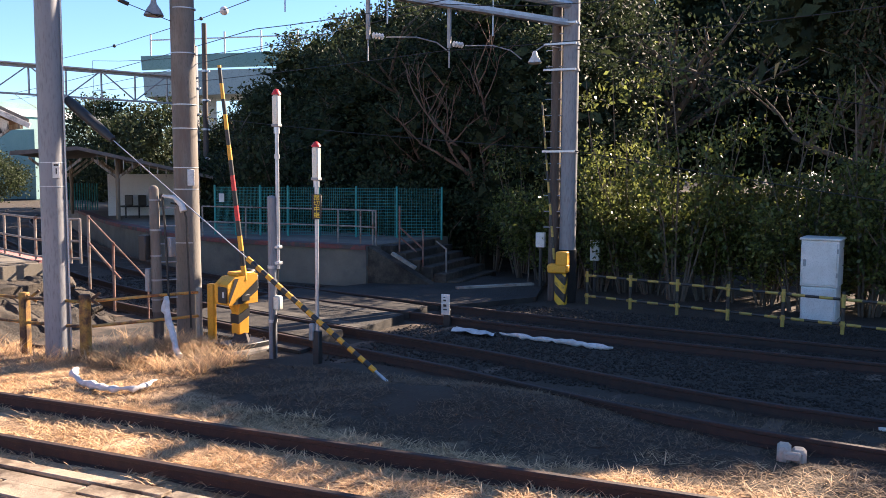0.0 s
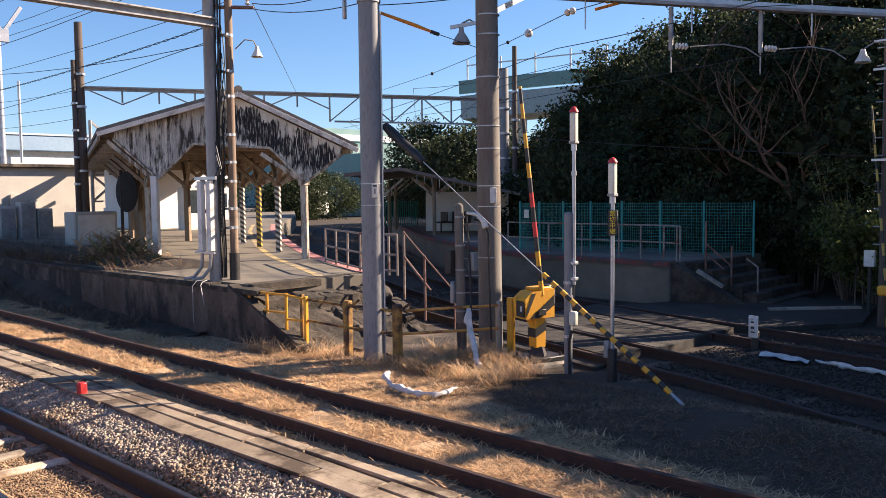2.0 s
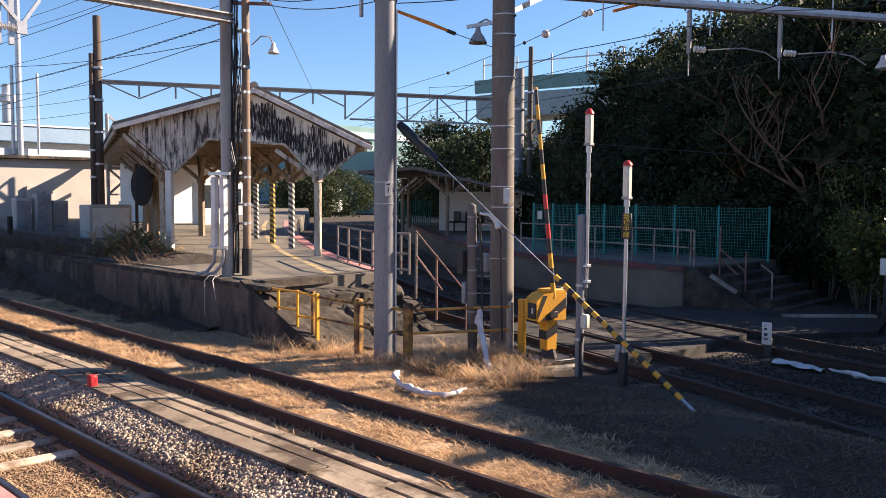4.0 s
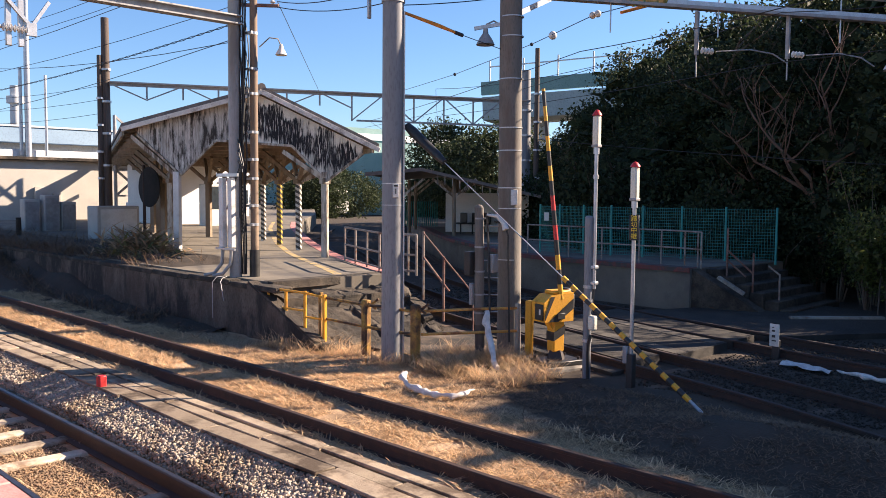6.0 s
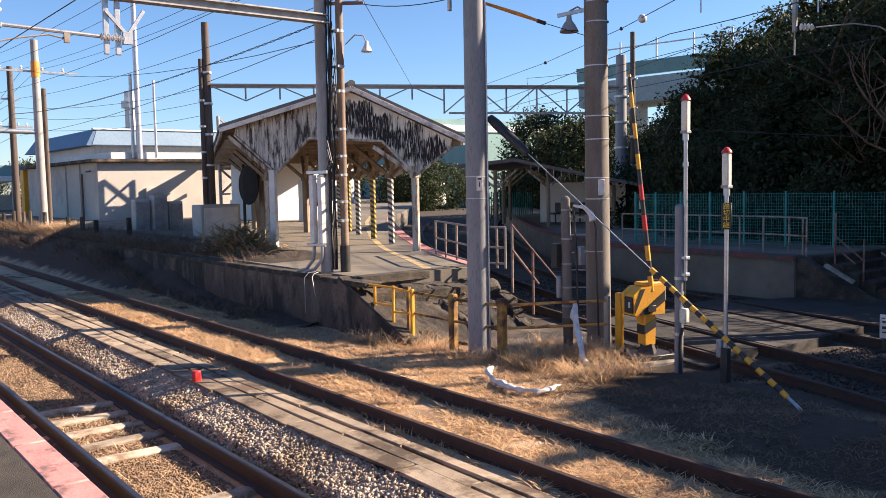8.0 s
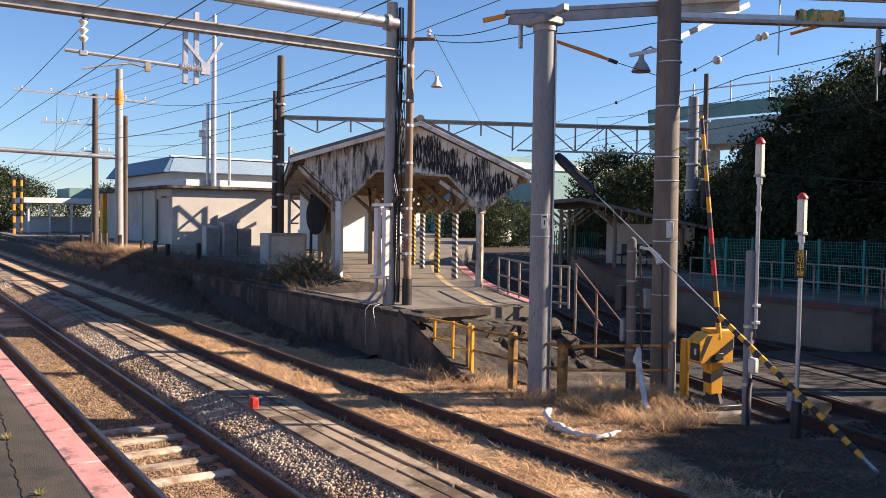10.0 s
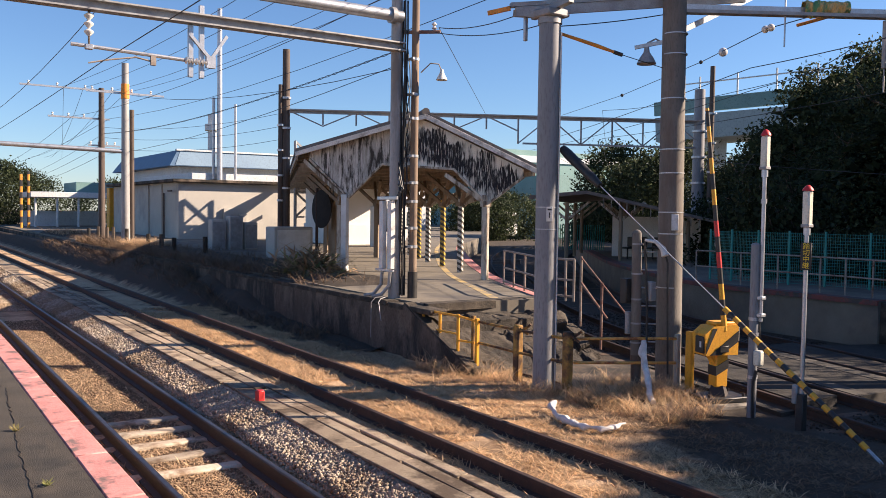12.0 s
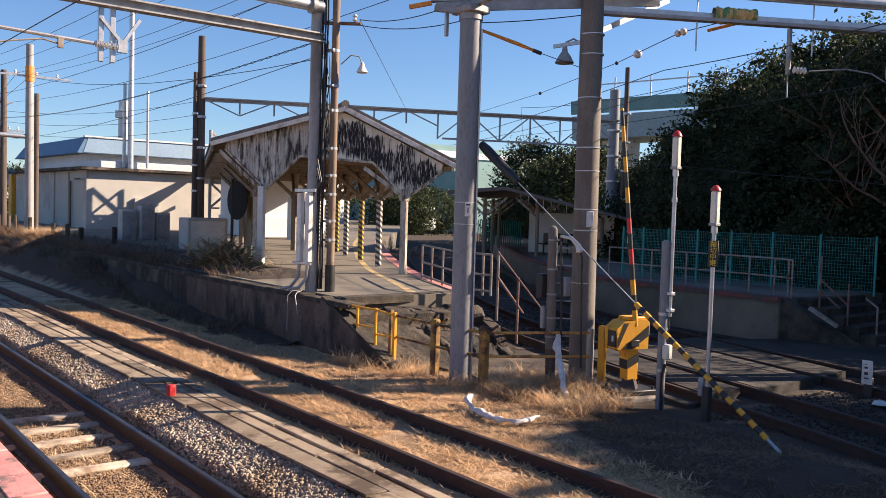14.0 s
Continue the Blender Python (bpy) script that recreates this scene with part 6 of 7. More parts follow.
part("parapet", Geo().box(-56, -45.6, 14.2, 21.4, 4.12, 4.5, 0.02), FARWHITE, b1)
for x in (-57.5, -54.5, -51, -48.2):
    part("pilaster", Geo().box(x, x + 0.25, 13.22, 13.31, 0.3, 3.9), GREYWALL, b1)
part("pipe", Geo().tube([(-47.4, 13.2, 0.8), (-47.4, 13.2, 3.4)], 0.05, 6).tube([(-46.2, 13.1, 3.5), (-45.2, 13.0, 3.5)], 0.05, 6), WOODPOLE, b1)
part("meter_box", Geo().box(-44.98, -44.8, 15.7, 16.3, 1.2, 2.6, 0.01).box(-44.98, -44.8, 16.6, 17.0, 1.0, 2.3, 0.01), GREYWALL, b1)
b2 = thing("blue_roof_hall", "hall with a dark blue sloping metal roof", "building")
part("wall", Geo().box(-79.5, -62.8, 18.4, 40, 0, 5.7), FARWHITE, b2)
part("fascia", Geo().put([(-80.5, 17.6, 5.65), (-62, 17.6, 5.65), (-62, 41, 5.65), (-80.5, 41, 5.65), (-79.6, 18.3, 6.8), (-62.5, 18.3, 6.8), (-62.5, 41, 6.8), (-79.6, 41, 6.8)], [(0, 1, 5, 4), (1, 2, 6, 5), (2, 3, 7, 6), (3, 0, 4, 7), (4, 5, 6, 7), (3, 2, 1, 0)]), BLUEROOF, b2)
# east face in a lighter blue, its sunlight painted in
part("side_panel", Geo().put([(-61.98, 18.0, 5.7), (-61.98, 41, 5.7), (-62.46, 41, 6.78), (-62.46, 18.5, 6.78), (-62.1, 18.0, 5.7), (-62.1, 41, 5.7), (-62.6, 41, 6.78), (-62.6, 18.5, 6.78)], [(0, 1, 2, 3), (7, 6, 5, 4), (0, 4, 5, 1), (1, 5, 6, 2), (2, 6, 7, 3), (3, 7, 4, 0)]), BLUELIT, b2, "blue metal panels with sunlight put into the colour")
part("roof_edge", Geo().box(-62.75, -62.35, 18.2, 41, 6.78, 6.9), FARWHITE, b2)
lm = thing("lattice_mast", "steel lattice mast behind the canopy roof", "mast")
for y in (18.7, 20.3):
    part("leg", Geo().cyl((-42.2, y, 0.0), (-42.2, y, 6.25), 0.09, n=8), DULLSTEEL, lm)
for k in range(3):
    z0 = 2.2 + 1.35 * k
    part("brace", Geo().beam((-42.2, 18.7, z0), (-42.2, 20.3, z0 + 1.35), 0.10, 0.10).beam((-42.25, 20.3, z0), (-42.25, 18.7, z0 + 1.35), 0.10, 0.10).beam((-42.2, 18.7, z0), (-42.2, 20.3, z0), 0.09, 0.09), DULLSTEEL, lm)
b3 = thing("far_station_roof", "distant station shelter with pale roof and posts", "shelter")
part("roof", Geo().box(-80, -73.5, 10.0, 16.5, 3.3, 3.75, 0.03), FARWHITE, b3)
part("upper_block", Geo().box(-80, -74.5, 13.5, 16.4, 3.75, 4.6, 0.03), FARGREEN, b3)
for y in (10.4, 12.0, 13.6, 15.2):
    part("post", Geo().cyl((-74, y, 0), (-74, y, 3.3), 0.09, n=8), FARWHITE, b3)
part("back_wall", Geo().box(-79, -78.8, 10, 16.5, 0, 2.2), FARWHITE, b3)
part("screen", Geo().box(-76, -75.9, 9.8, 12.2, 0.5, 2.0), FARWHITE, b3)
FARPOST = stripes("far_post_bands", (0.70, 0.30, 0.04), (0.03, 0.03, 0.03), 0.45, 0.0)
vf = thing("far_barrier_post", "distant orange striped height post", "post")
for y, h in ((7.0, 4.4), (9.4, 5.2), (8.9, 5.0)):
    part("post", Geo().cyl((-70, y, 0), (-70, y, h), 0.10, n=6), FARPOST, vf)
yb = thing("yellow_locker", "tall yellow signal locker beside the station building", "locker")
part("body", Geo().box(-61.2, -60.4, 13.1, 13.6, 0, 3.9, 0.03), YELLOW, yb)

b4 = thing("elevated_expressway", "pale green elevated expressway on white concrete", "expressway")
part("deck", Geo().beam((-41.3, 46.2, 8.3), (-23, 55.5, 9.3), 5, 1.6), FARDECK, b4)
part("barrier", Geo().beam((-40.4, 44.1, 9.7), (-22, 53.3, 10.7), 0.3, 0.9), FARGREEN, b4)
for k in range(9):
    t = k / 8
    part("rail_post", Geo().cyl((-39.9 + 17 * t, 44.4 + 8.7 * t, 10.0 + t), (-39.9 + 17 * t, 44.4 + 8.7 * t, 11.6 + t), 0.06, n=6), FARWHITE, b4)
part("top_rail", Geo().tube([(-39.9, 44.4, 11.2), (-22.9, 53.1, 12.2)], 0.05, 6), FARWHITE, b4)
for x, y in ((-39, 47.4), (-31, 51.5)):
    part("pier", Geo().box(x - 1.2, x + 1.2, y - 1, y + 1, 0, 7.8), FARWHITE, b4)
b5 = thing("far_factory", "teal and white factory block beyond the station", "building")
part("block", Geo().box(-110, -84, 62, 90, 0, 10.5), FARGREEN, b5)
part("band", Geo().box(-110.2, -83.8, 61.8, 90.2, 9.0, 9.8), FARWHITE, b5)
part("low_block", Geo().box(-86, -66, 58, 76, 0, 6.5), FARGREEN, b5)
for k in range(5):
    part("window", Geo().box(-83.9, -83.75, 64 + 5 * k, 67 + 5 * k, 4.5, 6.5), GLASSD, b5)
ch = thing("far_chimney", "slender pale chimney with gallery", "chimney")
part("shaft", Geo().cyl((-104, 34.6, 0), (-104, 34.6, 14.2), 0.7, 0.6, 10), FARWHITE, ch)
part("gallery", Geo().cyl((-104, 34.6, 12.2), (-104, 34.6, 13.0), 1.0, n=10), FARWHITE, ch)

# line-side poles to the west
def utility(name, x, y, h, r, m, arms, label):
    t = thing(name, label, "pole", group="line poles")
    part("shaft", Geo().cyl((x, y, 0), (x, y, h), r, r * 0.75, 12), m, t)
    for z, a, b in arms:
        part("crossarm", Geo().beam((x - 0.1, y - a, z), (x - 0.1, y + b, z), 0.08, 0.08), GALV, t)
        for k in range(4):
            yy = y - a + (a + b) * (k + 0.3) / 4
            part("insulator", insulator((x - 0.1, yy, z + 0.05), (0, 0, 1), 2, 0.06, 0.08), CERAMIC, t)
    return t
utility("wood_pole", -44.1, 9.3, 8.4, 0.175, WOODPOLE, ((8.3, 3.6, 1.4), (6.9, 2.4, 0.4), (5.6, 0.6, 0.9)), "brown line pole with insulator crossarms")
u = utility("concrete_line_pole", -39.0, 9.25, 8.9, 0.20, PALEPOLE, ((7.6, 1.6, 1.7),), "pale concrete line pole with orange band")
part("orange_band", Geo().cyl((-39.0, 9.25, 7.35), (-39.0, 9.25, 8.0), 0.18, 0.175, 14), ORANGE, u)
part("bracket_tube", Geo().cyl((-39, 9.1, 5.05), (-39, -4.0, 5.3), 0.10, n=12), GALV, u, "long bright bracket tube")
part("side_pole", Geo().cyl((-39.1, 9.55, 0), (-39.1, 9.55, 6.9), 0.10, n=10), WOODPOLE, u)
u = utility("steel_mast", -45.4, 15.65, 13.4, 0.17, GALV, (), "tall slender galvanised mast by the building")
part("side_tube", Geo().cyl((-45.5, 15.35, 4.2), (-45.5, 15.35, 8.6), 0.09, n=8).cyl((-45.3, 16.5, 4.2), (-45.3, 16.5, 8.3), 0.07, n=8), GALV, u)

# ---- overhead wires ----
for y, z in ((3.12, 4.85), (3.12, 5.75)):
    wire("contact_wire", [(-95, y, z + 0.05), (-39, y, z), (-13.75, y + 0.05, z), (14, y, z)], 0.007, 0.05 if z < 5 else 0.35)
wire("overhead_wire", [(-39.0, 9.0, 7.6), (-13.7, 8.5, 5.3)], 0.008, 0.45)
TW = [Vector((-44.1, 9.4, 6.2)), Vector((-29.0, 8.9, 5.55)), Vector((-13.75, 8.5, 5.65))]
tw = thing("twisted_cable", "twisted black cable strung between poles", "cable", group="overhead wires")
for ph in (0, math.pi):
    line = []
    for a, b in zip(TW, TW[1:]):
        for j in range(120):
            f = j / 120
            line.append(a.lerp(b, f) + Vector((0, 0.013 * math.sin(j * 1.05 + ph), 0.014 * math.cos(j * 1.05 + ph) - f * (1 - f) * 0.35)))
    part("strand", Geo().tube(line + [TW[-1]], 0.008, 5), RUBBER, tw)
for i, (y, z) in enumerate(((7.6, 8.35), (8.5, 8.35), (9.9, 8.35), (10.5, 8.3), (8.0, 6.95), (9.7, 6.95))):
    wire("power_line", [(-44.2, y, z), (-8, y + 0.25, z - 0.1), (24, y, z)], 0.008, 0.5)
    wire("power_line", [(-44.2, y, z), (-100, y + 9 - 2 * i, z - 0.5)], 0.010, 0.7)
wire("overhead_wire", [(-13.7, 8.5, 5.38), (-44.1, 9.6, 5.2)], 0.008, 0.3)
for z in (5.7, 6.2, 5.2):
    wire("signal_wire", [(-44.1, 9.4, z), (-100, 12, z - 0.8)], 0.010, 0.3)
    wire("signal_wire", [(-44.1, 9.4, z + 0.3), (-30.6, 13.2, z + 0.1)], 0.008, 0.3)
wire("overhead_wire", [(-13.3, 8.95, 6.0), (-9.75, 8.15, 5.52)], 0.008, 0.10)
wire("overhead_wire", [(-13.3, 8.95, 5.9), (-9.6, 8.4, 5.35)], 0.008, 0.10)
wire("overhead_wire", [(-13.3, 8.95, 6.0), (-26.6, 19.8, 6.36)], 0.007, 0.0)
wire("overhead_wire", [(-9.55, 8.6, 5.33), (-8.85, 10.05, 5.57)], 0.008, 0.02)
wire("overhead_wire", [(-24.77, 22.07, 6.34), (-18.3, 18.74, 6.13), (-11.84, 14.49, 5.76), (-8.32, 11.8, 5.5), (-7.64, 12.72, 5.83)], 0.008, 0.0)
os_ = thing("orange_sleeve", "orange insulating sleeve near the gantry beam", "cable cover")
part("sleeve", Geo().tube([(-8.08, 12.2, 5.56), (-7.8, 12.6, 5.70)], 0.026, 8), ORANGE, os_)
wire("overhead_wire", [(-7.0, 12.1, 5.1), (-9.5, 13.6, 4.95), (-26.5, 22.0, 5.1)], 0.007, 0.1)
wire("contact_wire", [(-33, 30.5, 5.0), (-23, 19.3, 5.0), (-8.3, 11.4, 4.85), (-2.7, 9.6, 4.85), (2, 8.5, 4.85), (12, 8.2, 4.85)], 0.007, 0.06)
wire("contact_wire", [(-29, 28.6, 5.0), (-20, 19.6, 5.0), (-6, 13.7, 4.7), (1, 12.55, 4.8), (12, 12.0, 4.85)], 0.007, 0.06)
wire("messenger_wire", [(-29, 28.6, 5.9), (-20, 19.6, 5.9), (-6, 13.7, 5.5), (1, 12.55, 5.6), (12, 12.0, 5.8)], 0.007, 0.3)
wire("stay_wire", [(-14.6, 18.0, 4.0), (-4.45, 16.4, 3.05), (8, 11.5, 1.2)], 0.008, 0.05)
wire("stay_wire", [(-4.45, 16.45, 5.05), (6, 13.5, 2.4)], 0.008, 0.05)
ob = thing("orange_sleeve", "orange insulating sleeve on a wire by the steel pole", "cable cover")
part("sleeve", Geo().tube([(-9.53, 8.60, 5.23), (-9.25, 9.1, 5.06), (-9.12, 9.36, 4.97)], [0.022, 0.03, 0.02], 8), ORANGE, ob)
part("tip", Geo().cyl((-9.14, 9.33, 4.98), (-9.08, 9.45, 4.94), 0.03, n=8), BLACK, ob)
wire("thin_wire", [(-9.08, 9.45, 4.94), (-8.75, 9.95, 4.76)], 0.006, 0.0)
for p, r in (((-10.5, 13.5, 5.655), 0.085), ((-11.84, 14.49, 5.76), 0.04), ((-18.3, 18.74, 6.13), 0.05), ((-8.40, 11.86, 5.51), 0.06), ((-8.30, 11.86, 5.52), 0.06)):
    ob = thing("wire_ball", "glass ball insulator threaded on a wire", "insulator", group="wire balls")
    part("ball", Geo().ball(p, r, 10, 7), CERAMIC if r > 0.055 else RUBBER, ob)

# ---- trees ----
def leaf_mesh(name, clumps, per, size, spread, material, seed, droop=0.0):
    """Many small folded leaves scattered round clump centres."""
    r = np.random.default_rng(seed)
    c = np.repeat(np.asarray(clumps), per, axis=0)
    n = len(c)
    p = c + r.normal(0, 1, (n, 3)) * spread * np.array([1, 1, 0.7])
    d = r.normal(0, 1, (n, 3)) + np.array([0, 0, -droop])
    d /= np.linalg.norm(d, axis=1)[:, None]
    s = np.cross(d, r.normal(0, 1, (n, 3)))
    s /= np.linalg.norm(s, axis=1)[:, None]
    l = (size * r.uniform(0.6, 1.3, n))[:, None]
    up = np.cross(d, s) * l * 0.12
    v = np.stack([p, p + d * l * 0.5 + s * l * 0.27 + up, p + d * l, p + d * l * 0.5 - s * l * 0.27 + up], 1).reshape(-1, 3)
    me = bpy.data.meshes.new(name)
    me.vertices.add(4 * n)
    me.vertices.foreach_set("co", v.ravel())
    me.loops.add(4 * n)
    me.loops.foreach_set("vertex_index", np.arange(4 * n))
    me.polygons.add(n)
    me.polygons.foreach_set("loop_start", np.arange(n) * 4)
    me.materials.append(material)
    me.update(calc_edges=True)
    me.validate()
    return me

def tree(label, seed, h, spread, leaves, size, material=None, bare=False, low=0.12):
    """A forked trunk with limbs, and leaves in clumps at the limbs' ends."""
    rs = random.Random(seed)
    t = thing("tree", label, "tree", group="trees on the bank")
    g, fine = Geo(), Geo()
    tips = []
    def limb(p, d, l, r, depth):
        pts, rad = [p], [r]
        q = Vector(p)
        for k in range(3):
            d = (d + Vector((rs.uniform(-0.25, 0.25), rs.uniform(-0.25, 0.25), rs.uniform(-0.05, 0.2)))).normalized()
            q = q + d * l / 3
            pts.append(tuple(q))
            rad.append(r * (1 - 0.2 * (k + 1)))
            if depth >= 1: tips.append((q.x, q.y, q.z))
        (g if depth < 2 else fine).tube(pts, rad, 7 if depth == 0 else 5)
        if depth < 3:
            for k in range(4 if depth < 2 else 3):
                a = rs.uniform(0, 6.28)
                f = rs.uniform(0.4, 1.0)
                s = Vector(pts[1]).lerp(q, f)
                out = (d * rs.uniform(0.3, 0.8) + Vector((math.cos(a), math.sin(a), rs.uniform(-0.1, 0.7)))).normalized()
                limb(tuple(s), out, l * rs.uniform(0.5, 0.72), r * 0.5, depth + 1)
    for k in range(rs.choice((1, 2))):
        limb((0.3 * k, 0.1 * k, -0.5), Vector((rs.uniform(-0.15, 0.15), rs.uniform(-0.15, 0.15), 1)), h * 0.5, (0.028 if bare else 0.05) * h ** 0.7, 0)
    part("trunk", g, TWIG if bare else BARK, t, fix=False)
    tagged(part("branchwork", fine, TWIG if bare else BARK, t, fix=False), kind="stuff")
    if not bare:
        extra = []
        for k in range(int(60 * spread)):
            a, u = rs.uniform(0, 6.28), rs.uniform(low, 1.0)
            rr = spread * math.sin(math.pi * (0.15 + 0.8 * (u - low + 0.12) / (1.12 - low))) * rs.uniform(0.75, 1.1)
            extra.append((rr * math.cos(a), rr * math.sin(a), h * u * 1.02))
        cl = [p for p in tips if h * (low - 0.1) < p[2] < h * 1.05] + extra
        ob = new("crown", leaf_mesh("crown", cl, max(6, leaves // len(cl)), size, 0.30, material or LEAF, seed))
        ob.parent = t
        core = [(p[0] * 0.72, p[1] * 0.72, h * low + (p[2] - h * low) * 0.9) for p in extra]
        if leaves > 6000:
            ob = new("inner_foliage", leaf_mesh("inner_foliage", core, 9, 0.62, 0.34, material or LEAF, seed + 50))
            ob.parent = t
    return t
protos = [tree("dark evergreen tree with dense glossy leaves", 100 + k, hh, sp_, 22000, 0.15) for k, (hh, sp_) in enumerate(((8.5, 3.0), (9.5, 3.4), (7.5, 2.8), (10.5, 3.3)))]
heights = (8.5, 9.5, 7.5, 10.5, 9.0)
protos.append(tree("thinly leaved evergreen tree letting light through", 109, 9.0, 3.0, 4200, 0.14))
protos[4].matrix_basis = pose(-15.0, 35.5, 0)
# a mostly unseen belt of tall trees, added to shade the ground
# bare stems and high crowns let the sun slant in below
belt = [tree("tall evergreen with bare stems and high dark crown, added to shade the ground", 131 + k, 9.0, 2.6, 15000, 0.15, low=0.66) for k in range(2)]
rs = random.Random(91)
for i, (x, y, h) in enumerate(((1.0, 21.0, 8.6), (2.6, 20.8, 8.8), (4.3, 20.6, 8.9), (3.4, 22.4, 9.0), (5.2, 22.2, 9.0), (7.0, 22.6, 8.8), (8.9, 21.2, 9.2), (10.8, 20.6, 9.2))):
    ob = belt[i] if i < 2 else copy_thing(belt[i % 2], pose(0, 0, 0))
    z = ground_z(x, y) - 0.1
    k = (h - z) / 9.35
    ob.matrix_basis = pose(x, y, z, 0, 0, rs.uniform(0, 360)) @ Matrix.Diagonal((0.82, 0.82, k, 1))
# plan places and heights
places = [(-18.3, 28.9, 8.1), (-16.0, 28.2, 8.4), (-13.4, 27.4, 8.8), (-10.6, 26.6, 9.2), (-8.0, 26.0, 9.4), (-5.6, 25.4, 9.2), (11.5, 22.0, 9.8),
          (-24.2, 31.5, 4.9), (-21.4, 30.8, 6.1), (-15, 32, 9.6), (-10.5, 31, 9.8), (-6.4, 29.5, 9.8), (11, 27, 9.5), (-7.2, 34.0, 11.0), (-4.0, 34.5, 11.0), (-1.0, 34.0, 11.2), (2.0, 34.5, 11.4), (5.0, 34.0, 11.4), (-2.6, 36.5, 11.5), (1.0, 37.0, 11.5),
          (-6.4, 22.6, 6.6), (-9.8, 23.4, 6.4), (-13.0, 24.6, 6.0), (11.0, 16.5, 8.5)]
rs = random.Random(77)
for i, (x, y, h) in enumerate(places):
    k = i if i < 4 else (i * 3 + i // 4) % 4
    if x == -5.6: k = 4
    ob = protos[k] if i < 4 else copy_thing(protos[k], pose(0, 0, 0))
    z = ground_z(x, y) - 0.1
    s = (h - z) / heights[k] / 1.04
    w = max(s, 0.8) * (0.72 if x > 1.5 and y < 21 else 1.05)
    ob.matrix_basis = pose(x, y, z, 0, 0, rs.uniform(0, 360)) @ Matrix.Diagonal((w, w, s, 1))
bt = tree("bare dead tree with brown twigs", 205, 5.6, 2.0, 0, 0.1, bare=True)
bt.matrix_basis = pose(-8.5, 21.8, 0.0) @ Matrix.Diagonal((0.85, 0.85, 1.4, 1))
bt2 = copy_thing(bt, pose(0, 0, 0))
bt2.matrix_basis = pose(-10.2, 22.6, 0.0, 0, 0, 140) @ Matrix.Diagonal((0.8, 0.8, 1.3, 1))
tagged(bt2, "leafless brown tree leaning from the bank")

def bush(label, seed, w, h, leaves, size, material):
    rs = random.Random(seed)
    t = thing("shrub", label, "shrub", group="shrubs below the trees")
    g = Geo()
    cl = []
    for k in range(9):
        a, l = rs.uniform(0, 6.28), rs.uniform(0.3, 1.0)
        tip = Vector((math.cos(a) * w * l, math.sin(a) * w * l, h * rs.uniform(0.45, 1.0)))
        mid = tip * 0.5 + Vector((rs.uniform(-0.1, 0.1), rs.uniform(-0.1, 0.1), 0.2))
        g.tube([(0.1 * math.cos(a), 0.1 * math.sin(a), -0.2), mid, tip], [0.022, 0.014, 0.006], 5)
        for f in (0.35, 0.55, 0.75, 0.9, 1.0):
            if rs.random() < 0.75: cl.append(tuple(mid.lerp(tip, f * 2 - 1) if f > 0.5 else mid * f * 2))
    part("stem", g, BARK, t, fix=False)
    ob = new("foliage", leaf_mesh("foliage", cl, max(4, leaves // len(cl)), size, 0.17, material, seed))
    ob.parent = t
    return t
bushes = [bush("shrub with sunlight put into its yellow green leaves", 301, 1.1, 2.2, 3600, 0.085, LEAFLT), bush("dark green shrub with thin stems", 302, 1.2, 1.8, 3200, 0.10, LEAF), bush("tall loose shrub with sunlight put into its leaves", 303, 1.0, 3.4, 2400, 0.095, LEAFLT)]
spots = [(-3.2, 18.9, 0), (-1.9, 18.6, 2), (-0.6, 18.3, 0), (0.9, 18.0, 2), (2.2, 17.6, 0), (3.6, 17.0, 2), (5.0, 16.4, 0), (1.7, 19.2, 0), (3.8, 18.6, 1), (-5.2, 20.2, 2), (-6.8, 20.8, 1), (-8.2, 21.4, 1), (-4.3, 19.6, 1), (-10.5, 21.2, 1), (-12.5, 21.4, 1), (-14.8, 22.3, 1), (5.6, 18.0, 2), (7.2, 15.9, 1), (-17.5, 24.0, 1), (-5.9, 19.6, 2), (2.9, 18.9, 2), (-0.9, 19.0, 2), (1.2, 18.7, 2), (2.4, 18.2, 2), (-7.6, 20.9, 1), (-9.2, 21.0, 1), (-10.0, 20.6, 1), (-11.6, 20.9, 1), (-13.2, 21.3, 1), (-14.2, 21.0, 1), (-15.8, 21.8, 1), (-6.2, 21.6, 1), (-5.0, 21.0, 1), (-12.2, 22.2, 1), (-9.0, 22.4, 1), (-16.8, 22.8, 1), (-18.5, 24.8, 1), (-20.4, 26.5, 1), (-5.6, 19.0, 0), (-6.3, 19.4, 2), (-4.9, 18.7, 0), (-5.2, 19.4, 2)]
rs = random.Random(78)
rs2 = random.Random(33)
spots += [(-4.2 + 0.58 * i, 18.0 + rs2.uniform(-0.1, 0.7) - 0.145 * i, (0, 2, 0, 2)[i % 4]) for i in range(11)]
for i, (x, y, k) in enumerate(spots):
    # some dark shrubs swapped for the pale-leaved kind, to look sunlit
    if i > 7 and k == 1 and -8 < x < -3 and i % 3 == 0: k = 2
    ob = bushes[k] if i in (0, 1, 11) else copy_thing(bushes[k], pose(0, 0, 0))
    s = rs.uniform(0.8, 1.25) * (1.5 if 24 <= i < 44 and k == 1 and x < -4 else 1)
    ob.matrix_basis = pose(x, y, ground_z(x, y), 0, 0, rs.uniform(0, 360)) @ Matrix.Diagonal((s, s, s * rs.uniform(0.9, 1.2), 1))
# woods far off, too many to count
r = np.random.default_rng(5)
cl = []
